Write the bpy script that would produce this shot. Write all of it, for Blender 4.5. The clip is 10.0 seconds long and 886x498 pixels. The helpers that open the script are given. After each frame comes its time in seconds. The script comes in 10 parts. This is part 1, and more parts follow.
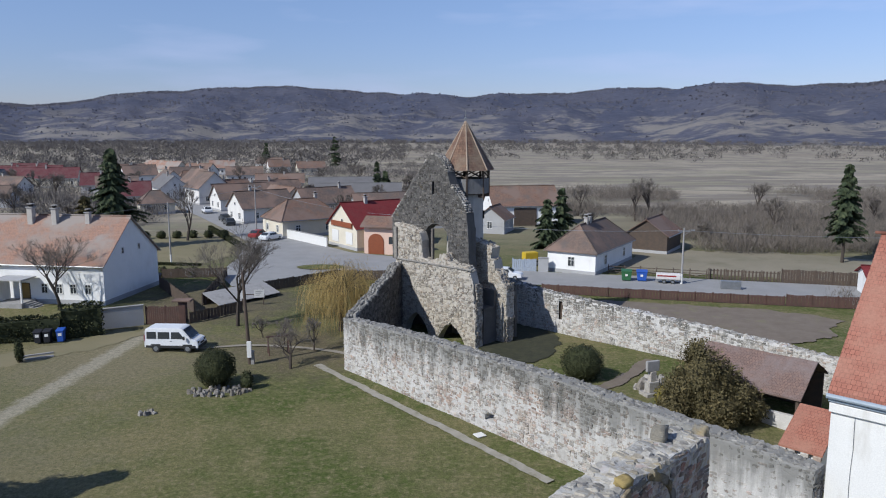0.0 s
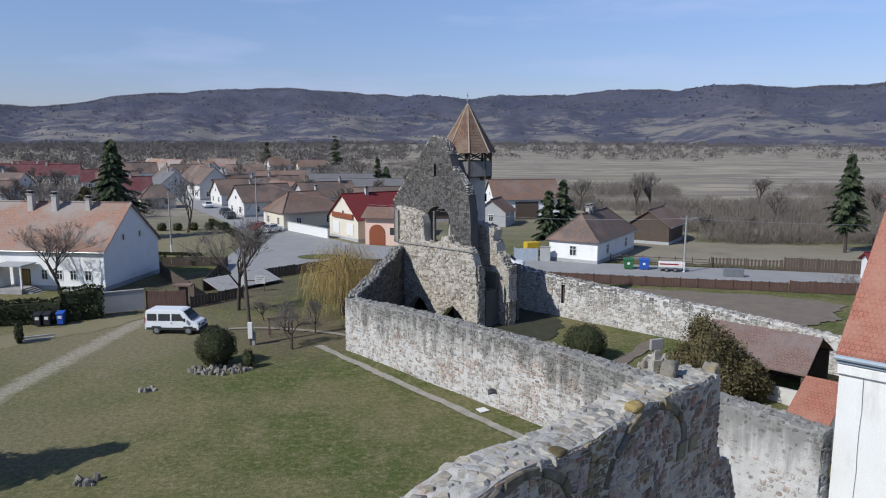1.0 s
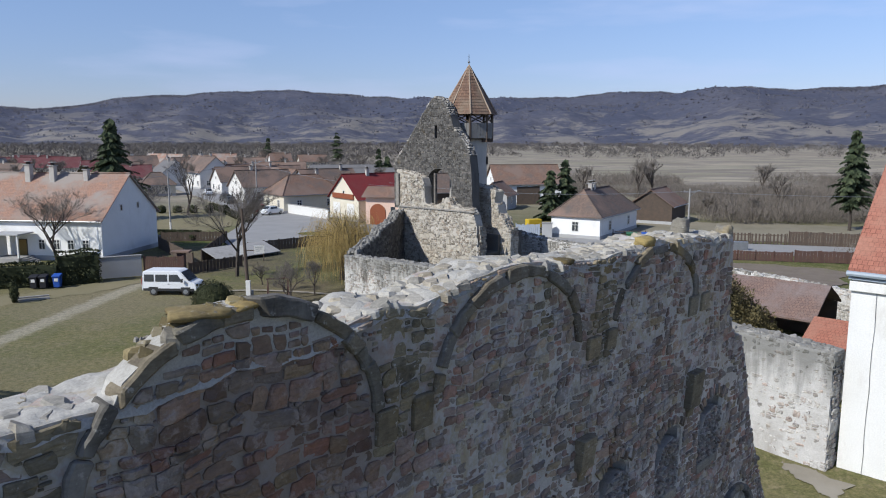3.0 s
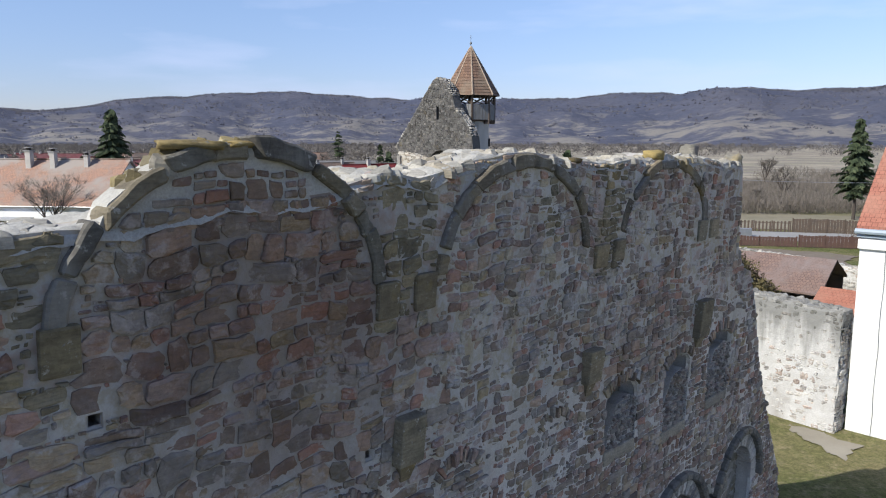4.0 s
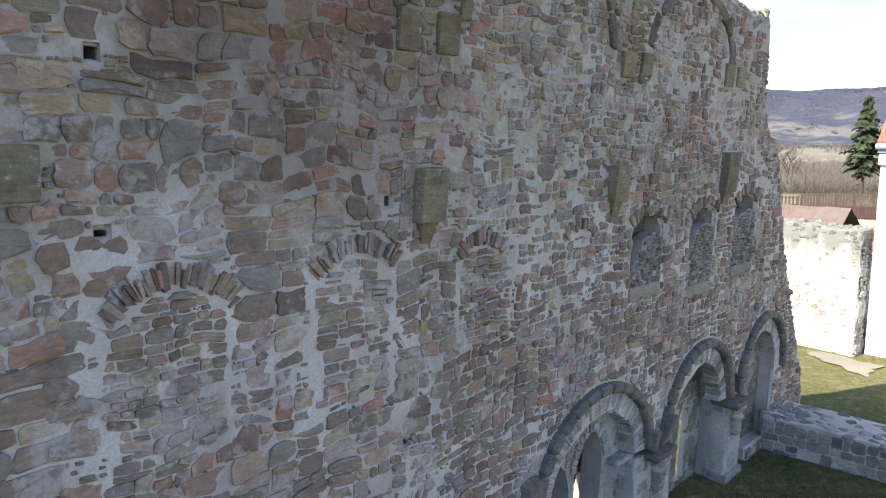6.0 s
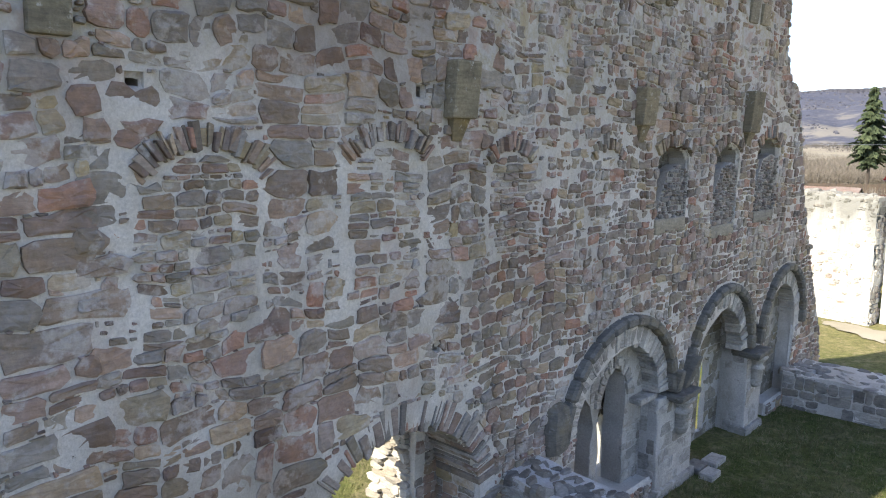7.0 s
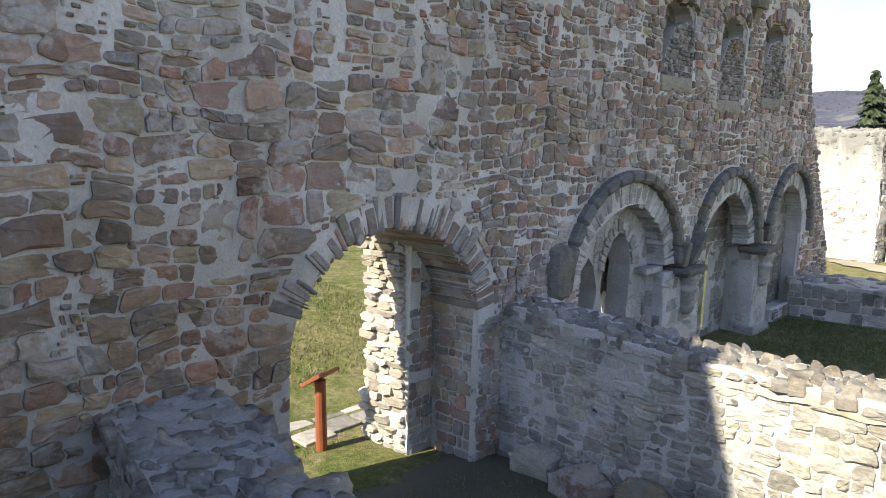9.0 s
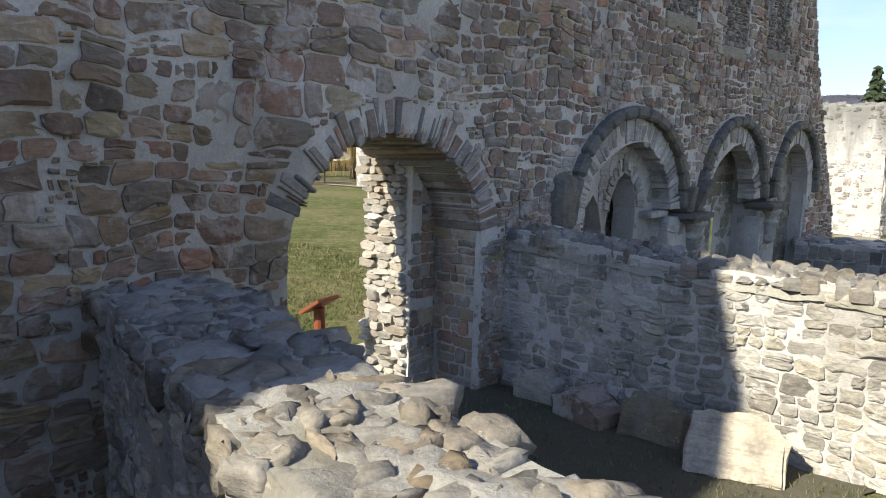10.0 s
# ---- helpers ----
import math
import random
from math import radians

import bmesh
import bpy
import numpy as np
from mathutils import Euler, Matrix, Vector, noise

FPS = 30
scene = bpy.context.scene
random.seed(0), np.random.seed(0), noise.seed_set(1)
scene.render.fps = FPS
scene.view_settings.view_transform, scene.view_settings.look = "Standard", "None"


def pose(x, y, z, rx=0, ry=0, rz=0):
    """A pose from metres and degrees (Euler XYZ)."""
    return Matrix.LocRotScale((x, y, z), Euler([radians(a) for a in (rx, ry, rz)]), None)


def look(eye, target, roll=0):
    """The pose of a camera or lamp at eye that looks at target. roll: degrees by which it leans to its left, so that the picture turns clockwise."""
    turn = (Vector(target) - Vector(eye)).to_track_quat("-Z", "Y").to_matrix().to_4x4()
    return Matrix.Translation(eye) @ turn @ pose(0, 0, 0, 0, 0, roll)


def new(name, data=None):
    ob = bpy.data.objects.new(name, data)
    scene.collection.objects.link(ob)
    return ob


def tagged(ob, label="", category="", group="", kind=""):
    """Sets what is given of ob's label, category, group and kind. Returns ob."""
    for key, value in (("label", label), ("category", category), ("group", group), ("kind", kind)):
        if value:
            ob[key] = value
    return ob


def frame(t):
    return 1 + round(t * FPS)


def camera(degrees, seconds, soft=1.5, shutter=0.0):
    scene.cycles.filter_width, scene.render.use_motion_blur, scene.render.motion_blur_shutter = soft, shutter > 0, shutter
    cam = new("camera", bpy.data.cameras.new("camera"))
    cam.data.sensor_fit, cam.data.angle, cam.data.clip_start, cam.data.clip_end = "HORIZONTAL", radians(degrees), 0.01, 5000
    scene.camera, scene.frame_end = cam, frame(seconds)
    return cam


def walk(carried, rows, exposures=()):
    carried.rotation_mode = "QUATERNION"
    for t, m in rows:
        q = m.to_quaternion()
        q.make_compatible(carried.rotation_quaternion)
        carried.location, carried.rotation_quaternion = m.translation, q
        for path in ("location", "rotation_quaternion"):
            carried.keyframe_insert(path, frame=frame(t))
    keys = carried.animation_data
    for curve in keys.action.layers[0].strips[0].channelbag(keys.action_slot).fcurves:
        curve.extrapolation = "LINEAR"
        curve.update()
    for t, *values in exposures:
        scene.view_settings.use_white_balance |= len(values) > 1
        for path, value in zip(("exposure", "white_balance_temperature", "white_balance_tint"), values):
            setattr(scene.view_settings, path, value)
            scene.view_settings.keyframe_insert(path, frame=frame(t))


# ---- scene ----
cam = camera(62.9, 10.0, 1.1)
METRES, EYE, TILT, LEAN, TURN = 15.4, 17.9, -9.0, 0.0, 0.0
ROWS = [
    (0.0, 0.0, 0.0, 0.0, 0.0, 0.0, -0.0),
    (0.5, -0.0058, 0.0088, -0.054, 0.03, 0.09, -0.01),
    (1.0, -0.0089, 0.0204, -0.1113, 0.03, 0.18, -0.01),
    (1.5, -0.0122, 0.0329, -0.1673, -0.07, 0.25, 0.04),
    (2.0, -0.013, 0.0471, -0.2223, -0.01, 0.31, 0.02),
    (3.5, -0.0044, 0.0857, -0.3944, 0.2, 0.48, -0.02),
    (4.0, -0.0084, 0.0988, -0.4475, 0.26, 0.54, 0.01),
    (4.5, -0.0102, 0.1119, -0.5041, 0.3, 0.55, -0.02),
    (5.0, -0.0108, 0.1237, -0.5602, 0.37, 0.58, -0.06),
    (5.5, -0.0141, 0.1343, -0.6107, 0.42, 0.64, -0.04),
    (7.0, -0.0498, 0.162, -0.7368, 0.56, 0.71, -0.1),
    (7.5, -0.0511, 0.1694, -0.7766, 0.6, 0.76, -0.15),
    (8.0, -0.0493, 0.1778, -0.8189, 0.63, 0.78, -0.22),
    (8.5, -0.046, 0.1858, -0.8606, 0.54, 0.78, -0.23),
    (9.0, -0.048, 0.196, -0.899, 0.5, 0.82, -0.24),
    (9.5, -0.0487, 0.2046, -0.936, 0.55, 0.87, -0.25),
    (10.0, -0.0485, 0.2114, -0.9703, 0.59, 1.17, -0.26),
]
EXPOSURES = [(0.0, 0.05, 6200, 8), (2.2, 0.05, 6250, 8), (3.5, 0.34, 6450, 7), (4.5, 0.75, 6800, 6), (5.5, 1.3, 7050, 5), (7.5, 1.58, 7600, 5), (9.0, 1.45, 7700, 5), (9.5, 1.3, 7600, 5), (10.0, 0.96, 7350, 5)]
walk(cam, [(t, pose(0, 0, EYE, TILT, LEAN, TURN) @ pose(METRES * x, METRES * y, METRES * z, 90 + pitch, roll, yaw)) for t, x, y, z, yaw, pitch, roll in ROWS], EXPOSURES)

# ---- world and sun ----
SUN_DIR = Vector((-0.824, -0.567, 0.84)).normalized()  # towards the sun
world = bpy.data.worlds.new("sky_world")
scene.world = world
world.use_nodes = True
wt = world.node_tree
wt.nodes.clear()
sky = wt.nodes.new("ShaderNodeTexSky")
sky.sky_type = "NISHITA"
sky.sun_disc = False
sky.sun_elevation = math.asin(SUN_DIR.z)
sky.sun_rotation = math.atan2(SUN_DIR.x, SUN_DIR.y)
sky.air_density, sky.dust_density, sky.ozone_density = 1.1, 0.12, 3.0
wb = wt.nodes.new("ShaderNodeBackground")
wb.inputs["Strength"].default_value = 0.1
wo = wt.nodes.new("ShaderNodeOutputWorld")
# faint streaks of high cloud
tc = wt.nodes.new("ShaderNodeTexCoord")
mp = wt.nodes.new("ShaderNodeMapping")
mp.inputs["Scale"].default_value = (1.6, 1.6, 9.0)
mp.inputs["Rotation"].default_value = (0.15, 0.25, 0.0)
cn = wt.nodes.new("ShaderNodeTexNoise")
cn.inputs["Scale"].default_value, cn.inputs["Detail"].default_value = 2.2, 6.0
cr = wt.nodes.new("ShaderNodeValToRGB")
cr.color_ramp.elements[0].position, cr.color_ramp.elements[1].position = 0.52, 0.80
cr.color_ramp.elements[0].color, cr.color_ramp.elements[1].color = (0, 0, 0, 1), (0.35, 0.35, 0.35, 1)
cm = wt.nodes.new("ShaderNodeMix")
cm.data_type = "RGBA"
cm.inputs[7].default_value = (7.5, 8.0, 8.6, 1)
wt.links.new(tc.outputs["Generated"], mp.inputs["Vector"])
wt.links.new(mp.outputs[0], cn.inputs["Vector"])
wt.links.new(cn.outputs["Fac"], cr.inputs[0])
wt.links.new(cr.outputs[0], cm.inputs[0])
wt.links.new(sky.outputs[0], cm.inputs[6])
tn = wt.nodes.new("ShaderNodeMix")
tn.data_type, tn.blend_type = "RGBA", "MULTIPLY"
tn.inputs[0].default_value = 1.0
tn.inputs[7].default_value = (1.0, 0.97, 1.12, 1)
wt.links.new(cm.outputs[2], tn.inputs[6])
# dry blue haze towards the horizon, all the way round
sz = wt.nodes.new("ShaderNodeSeparateXYZ")
hz = wt.nodes.new("ShaderNodeValToRGB")
hz.color_ramp.elements[0].position, hz.color_ramp.elements[1].position = 0.0, 0.2
hz.color_ramp.elements[0].color, hz.color_ramp.elements[1].color = (0.60, 0.64, 0.86, 1), (0.97, 0.965, 1.0, 1)
hm = wt.nodes.new("ShaderNodeMix")
hm.data_type, hm.blend_type = "RGBA", "MULTIPLY"
hm.inputs[0].default_value = 1.0
wt.links.new(tc.outputs["Generated"], sz.inputs[0])
wt.links.new(sz.outputs["Z"], hz.inputs[0])
wt.links.new(tn.outputs[2], hm.inputs[6])
wt.links.new(hz.outputs[0], hm.inputs[7])
wt.links.new(hm.outputs[2], wb.inputs["Color"])
wt.links.new(wb.outputs[0], wo.inputs["Surface"])
sun_data = bpy.data.lights.new("sun", "SUN")
sun_data.energy, sun_data.angle, sun_data.color = 4.2, radians(0.55), (1.0, 0.965, 0.91)
sun = new("sun", sun_data)
sun.matrix_world = look(SUN_DIR * 80, (0, 0, 0))


# ---- materials ----
class Nodes:
    """A small builder of node materials."""

    def __init__(self, name, rough=0.9, metal=0.0, spec=0.3):
        self.mat = bpy.data.materials.new(name)
        self.mat.use_nodes = True
        self.t = self.mat.node_tree
        self.b = self.t.nodes["Principled BSDF"]
        self.b.inputs["Roughness"].default_value = rough
        self.b.inputs["Metallic"].default_value = metal
        self.b.inputs["Specular IOR Level"].default_value = spec
        self.pos = self.add("ShaderNodeNewGeometry")

    def add(self, kind):
        return self.t.nodes.new(kind)

    def link(self, a, b):
        self.t.links.new(a, b)

    def noise(self, scale, detail=4.0, rough=0.55, stretch=None, coord=None):
        n = self.add("ShaderNodeTexNoise")
        n.inputs["Scale"].default_value, n.inputs["Detail"].default_value, n.inputs["Roughness"].default_value = scale, detail, rough
        src = coord or self.pos.outputs["Position"]
        if stretch:
            m = self.add("ShaderNodeMapping")
            m.inputs["Scale"].default_value = stretch
            self.link(src, m.inputs["Vector"])
            src = m.outputs[0]
        self.link(src, n.inputs["Vector"])
        return n.outputs["Fac"]

    def ramp(self, fac, stops, smooth=True):
        r = self.add("ShaderNodeValToRGB")
        el = r.color_ramp.elements
        while len(el) < len(stops):
            el.new(0.5)
        for e, (p, c) in zip(el, stops):
            e.position = p
            e.color = (*c, 1) if len(c) == 3 else c
        r.color_ramp.interpolation = "LINEAR" if smooth else "CONSTANT"
        self.link(fac, r.inputs[0])
        return r.outputs[0]

    def mix(self, fac, a, b, mode="MIX"):
        m = self.add("ShaderNodeMix")
        m.data_type, m.blend_type = "RGBA", mode
        for socket, value in ((m.inputs[0], fac), (m.inputs[6], a), (m.inputs[7], b)):
            if isinstance(value, (int, float)):
                socket.default_value = value
            elif isinstance(value, tuple):
                socket.default_value = (*value, 1)
            else:
                self.link(value, socket)
        return m.outputs[2]

    def math(self, op, a, b=0.0, c=0.0):
        m = self.add("ShaderNodeMath")
        m.operation = op
        for socket, value in zip(m.inputs, (a, b, c)):
            if isinstance(value, (int, float)):
                socket.default_value = value
            else:
                self.link(value, socket)
        return m.outputs[0]

    def island(self):
        """A random number for each piece, whether an object of its own or one island of a joined mesh."""
        o = self.add("ShaderNodeObjectInfo")
        return self.math("FRACT", self.math("ADD", o.outputs["Random"], self.pos.outputs["Random Per Island"]))

    def step(self, fac, lo, hi):
        m = self.add("ShaderNodeMapRange")
        m.inputs["From Min"].default_value, m.inputs["From Max"].default_value = lo, hi
        self.link(fac, m.inputs["Value"])
        return m.outputs[0]

    def bump(self, height, strength, dist):
        b = self.add("ShaderNodeBump")
        b.inputs["Strength"].default_value, b.inputs["Distance"].default_value = strength, dist
        self.link(height, b.inputs["Height"])
        if self.b.inputs["Normal"].is_linked:
            self.link(self.b.inputs["Normal"].links[0].from_socket, b.inputs["Normal"])
        self.link(b.outputs[0], self.b.inputs["Normal"])

    def done(self, colour):
        if isinstance(colour, tuple):
            self.b.inputs["Base Color"].default_value = (*colour, 1)
        else:
            self.link(colour, self.b.inputs["Base Color"])
        return self.mat

    def height(self):
        s = self.add("ShaderNodeSeparateXYZ")
        self.link(self.pos.outputs["Position"], s.inputs[0])
        return s.outputs["Z"]


def surface(name, c1, c2, scale=3.0, fine=40.0, rough=0.9, bump=0.15, dist=0.01, stain=None, metal=0.0, spec=0.3):
    """Plain surface with large blotches and fine grain."""
    k = Nodes(name, rough, metal, spec)
    big, small = k.noise(scale, 5), k.noise(fine, 4)
    col = k.mix(k.step(big, 0.3, 0.7), c1, c2)
    col = k.mix(0.22, col, k.ramp(small, [(0.3, tuple(v * 0.55 for v in c1)), (0.7, tuple(min(1, v * 1.3) for v in c2))]))
    if stain:
        col = k.mix(k.step(k.noise(scale * 0.6, 6, 0.65, (1, 1, 0.35)), 0.56, 0.72), col, stain)
    if bump:
        k.bump(small, bump, dist)
    return k.done(col)


def stone_material(name, stops, lichen=0.35, spread=0.45, smear=None, amount=0.6, streaks=False, weather=0.0, crown=None, blush=0.0, old=0.0):
    k = Nodes(name, 0.92, 0, 0.25)
    r = k.island()
    col = k.ramp(r, stops)
    col = k.mix(1.0, col, k.ramp(k.math("FRACT", k.math("MULTIPLY", r, 7.31)), [(0.0, (1 - spread,) * 3), (1.0, (1 + spread * 0.8,) * 3)]), "MULTIPLY")
    grain, blot = k.noise(24, 6, 0.65), k.noise(3.2, 5)
    strata = k.noise(4.5, 5, 0.7, (1, 1, 6.5))
    col = k.mix(0.5, col, k.ramp(strata, [(0.32, (0.5, 0.49, 0.49)), (0.5, (1.0, 1.0, 1.0)), (0.68, (1.35, 1.33, 1.3))]), "MULTIPLY")
    col = k.mix(0.42, col, k.ramp(grain, [(0.28, (0.45, 0.44, 0.43)), (0.72, (1.35, 1.33, 1.3))]), "MULTIPLY")
    col = k.mix(k.step(blot, 0.48, 0.75), col, k.mix(1.0, col, (0.55, 0.55, 0.58), "MULTIPLY"))
    # pale lichen specks and ochre growth
    col = k.mix(k.math("MULTIPLY", k.step(k.noise(9, 5, 0.7), 0.60, 0.68), lichen), col, (0.47, 0.46, 0.42))
    col = k.mix(k.math("MULTIPLY", k.step(k.noise(1.1, 5, 0.6), 0.60, 0.74), lichen), col, (0.30, 0.21, 0.06))
    # broad weathering: some stretches darker and browner than others
    col = k.mix(k.math("MULTIPLY", k.step(k.noise(0.33, 4, 0.6), 0.5, 0.66), weather), col, k.mix(1.0, col, (0.60, 0.50, 0.42), "MULTIPLY"))
    if smear:
        edge = k.math("ADD", k.noise(1.1, 4, 0.6), k.math("MULTIPLY", k.math("SUBTRACT", k.noise(6.5, 5, 0.65), 0.5), 0.55))
        col = k.mix(k.math("MULTIPLY", k.step(edge, 0.545, 0.60), amount), col, k.mix(0.6, smear, k.ramp(grain, [(0.3, (0.5, 0.5, 0.5)), (0.7, (1.25, 1.25, 1.25))]), "MULTIPLY"))
    if streaks:
        col = k.mix(k.math("MULTIPLY", k.step(k.noise(1.6, 5, 0.6, (1, 1, 0.22)), 0.54, 0.68), 0.55), col, (0.27, 0.255, 0.225))
    if old:
        col = k.mix(old, col, patina(k))
        col = k.mix(k.math("MULTIPLY", brown_patch(k), 0.8), col, k.mix(1.0, col, (0.60, 0.51, 0.46), "MULTIPLY"))
        col = k.mix(k.math("MULTIPLY", brown_patch(k, WALL_FOOT, 1.1, 2.5), 0.7), col, k.mix(1.0, col, (0.74, 0.62, 0.48), "MULTIPLY"))
    if blush:
        col = k.mix(k.math("MULTIPLY", k.step(k.noise(0.28, 5, 0.65), 0.52, 0.66), blush), col, k.mix(1.0, col, (0.82, 0.66, 0.58), "MULTIPLY"))
    if crown:
        col = k.mix(weathered_crown(k, *crown), col, k.mix(0.5, (0.17, 0.165, 0.15), (0.42, 0.42, 0.4), "MULTIPLY"))
    k.bump(grain, 0.35, 0.02)
    k.bump(k.noise(7, 4), 0.4, 0.04)
    k.bump(strata, 0.35, 0.03)
    return k.done(col)


WALL_FOOT = (-3.3, 7.2, 1.5)  # beside the portal


def brown_patch(k, centre=(-2.1, 8.3, 9.1), r0=1.2, r1=2.8):
    """A large brown patch: a stain inside the first blind arch, or a browner tone at the wall's foot."""
    d = k.add("ShaderNodeVectorMath")
    d.operation = "DISTANCE"
    k.link(k.pos.outputs["Position"], d.inputs[0])
    d.inputs[1].default_value = centre
    r = k.math("ADD", d.outputs["Value"], k.math("MULTIPLY", k.math("SUBTRACT", k.noise(0.9, 5, 0.65), 0.5), 4.0))
    return k.math("SUBTRACT", 1.0, k.step(r, r0, r1))


def patina(k):
    """Blotches of grey, brown, ochre and dull red that run over stones and joints alike."""
    tone = k.ramp(k.noise(1.5, 5, 0.62), [(0.30, (0.20, 0.185, 0.175)), (0.40, (0.37, 0.275, 0.225)), (0.47, (0.42, 0.405, 0.385)), (0.53, (0.36, 0.315, 0.225)), (0.60, (0.50, 0.485, 0.46)), (0.70, (0.40, 0.33, 0.20))])
    return k.mix(k.math("MULTIPLY", k.step(k.noise(2.1, 5, 0.6, (1, 1, 0.25)), 0.57, 0.70), 0.8), tone, (0.32, 0.225, 0.075))


def weathered_crown(k, low, high):
    """Dark lichen that has run down from the top of a wall in streaks."""
    run = k.math("MULTIPLY", k.math("SUBTRACT", k.noise(1.7, 5, 0.6, (1, 1, 0.12)), 0.5), 3.4 * (high - low))
    patch = k.math("MULTIPLY", k.math("SUBTRACT", k.noise(0.5, 4, 0.6), 0.5), 1.6 * (high - low))
    return k.math("MULTIPLY", k.step(k.math("ADD", k.height(), k.math("ADD", run, patch)), low, high), 0.9)


def mortar_material(name, c1, c2, dark, weather=0.0, crown=None, old=0.0):
    k = Nodes(name, 0.95, 0, 0.2)
    col = k.mix(k.step(k.noise(1.3, 5), 0.35, 0.7), c1, c2)
    fine = k.noise(30, 6, 0.7)
    col = k.mix(0.5, col, k.ramp(fine, [(0.3, (0.5, 0.5, 0.5)), (0.7, (1.25, 1.25, 1.25))]), "MULTIPLY")
    col = k.mix(k.step(k.noise(0.7, 6, 0.65, (1, 1, 0.5)), 0.55, 0.72), col, dark)
    col = k.mix(k.math("MULTIPLY", k.step(k.noise(0.33, 4, 0.6), 0.5, 0.66), weather), col, k.mix(1.0, col, (0.58, 0.53, 0.46), "MULTIPLY"))
    if old:
        # the upper part is stained most
        high = k.step(k.math("ADD", k.height(), k.math("MULTIPLY", k.math("SUBTRACT", k.noise(0.45, 4, 0.6), 0.5), 7.0)), 5.6, 8.2)
        low = k.math("MULTIPLY", k.step(k.noise(0.6, 5, 0.65), 0.5, 0.62), 0.45)
        col = k.mix(k.math("MULTIPLY", k.math("MAXIMUM", high, low), old), col, patina(k))
        col = k.mix(k.math("MULTIPLY", brown_patch(k), 0.8), col, (0.225, 0.185, 0.158))
        col = k.mix(k.math("MULTIPLY", brown_patch(k, WALL_FOOT, 1.1, 2.5), 0.55), col, (0.30, 0.265, 0.21))
    if crown:
        col = k.mix(weathered_crown(k, *crown), col, (0.20, 0.195, 0.18))
    k.bump(fine, 0.6, 0.02)
    k.bump(k.noise(5, 4), 0.5, 0.05)
    return k.done(col)


WARM = [(0.0, (0.30, 0.228, 0.17)), (0.12, (0.375, 0.262, 0.195)), (0.24, (0.25, 0.223, 0.195)), (0.36, (0.385, 0.315, 0.205)), (0.48, (0.315, 0.193, 0.158)), (0.58, (0.345, 0.317, 0.28)),
        (0.68, (0.165, 0.14, 0.122)), (0.78, (0.37, 0.187, 0.127)), (0.86, (0.305, 0.212, 0.17)), (0.93, (0.33, 0.265, 0.148)), (1.0, (0.44, 0.40, 0.35))]
PALE = [(0.0, (0.42, 0.40, 0.36)), (0.2, (0.49, 0.47, 0.43)), (0.4, (0.36, 0.34, 0.305)), (0.6, (0.53, 0.51, 0.47)), (0.8, (0.44, 0.40, 0.35)), (0.94, (0.42, 0.34, 0.285)), (1.0, (0.56, 0.54, 0.50))]
GREY = [(0.0, (0.30, 0.28, 0.25)), (0.3, (0.38, 0.355, 0.32)), (0.6, (0.25, 0.235, 0.21)), (0.8, (0.40, 0.38, 0.345)), (1.0, (0.34, 0.305, 0.255))]
M_STONE = stone_material("rubble_stone", WARM, 0.35, 0.42, (0.58, 0.555, 0.53), 0.5, False, 0.3, None, 0.4, 0.2)
M_MORTAR = mortar_material("lime_mortar", (0.67, 0.64, 0.595), (0.55, 0.515, 0.465), (0.34, 0.32, 0.285), 0.3, None, 0.8)
M_PALE = stone_material("pale_stone", PALE, 0.15, 0.22, (0.56, 0.535, 0.49), 0.85, True, 0.3, (2.2, 4.0))
M_TOPDARK = stone_material("weathered_top_stone", [(0.0, (0.20, 0.195, 0.18)), (0.5, (0.25, 0.24, 0.22)), (1.0, (0.29, 0.28, 0.255))], 0.35, 0.25)
M_PALEMORTAR = mortar_material("pale_mortar", (0.61, 0.59, 0.56), (0.51, 0.49, 0.46), (0.36, 0.335, 0.305))
M_LAWNSTONE = stone_material("weathered_pale_stone", [(0.0, (0.40, 0.375, 0.335)), (0.2, (0.48, 0.455, 0.415)), (0.4, (0.36, 0.33, 0.29)), (0.6, (0.52, 0.495, 0.455)), (0.8, (0.44, 0.375, 0.325)), (1.0, (0.41, 0.335, 0.285))], 0.12, 0.2, (0.56, 0.54, 0.505), 0.85, True, 0.0, (2.2, 4.0), 0.8)
M_LAWNMORTAR = mortar_material("weathered_pale_mortar", (0.56, 0.54, 0.51), (0.47, 0.45, 0.42), (0.34, 0.315, 0.285), 0.0, (2.2, 4.0))
M_TANMORTAR = mortar_material("tan_lime_mortar", (0.52, 0.475, 0.41), (0.43, 0.39, 0.33), (0.30, 0.265, 0.215))
M_GREY = stone_material("grey_stone", GREY, 0.35, 0.3)
M_DRESSED = stone_material("dressed_stone", [(0.0, (0.195, 0.178, 0.142)), (0.3, (0.145, 0.136, 0.12)), (0.55, (0.195, 0.16, 0.105)), (0.75, (0.16, 0.147, 0.117)), (1.0, (0.205, 0.167, 0.105))], 0.55, 0.3, None, 0.6, True)
M_CORBEL = stone_material("ochre_stained_stone", [(0.0, (0.265, 0.22, 0.135)), (0.5, (0.23, 0.205, 0.15)), (1.0, (0.285, 0.23, 0.14))], 0.7, 0.3)
M_CAP = stone_material("wall_top_stone", [(0.0, (0.36, 0.34, 0.30)), (0.3, (0.30, 0.285, 0.25)), (0.6, (0.41, 0.39, 0.345)), (0.85, (0.32, 0.28, 0.21)), (1.0, (0.43, 0.41, 0.37))], 0.6, 0.25)
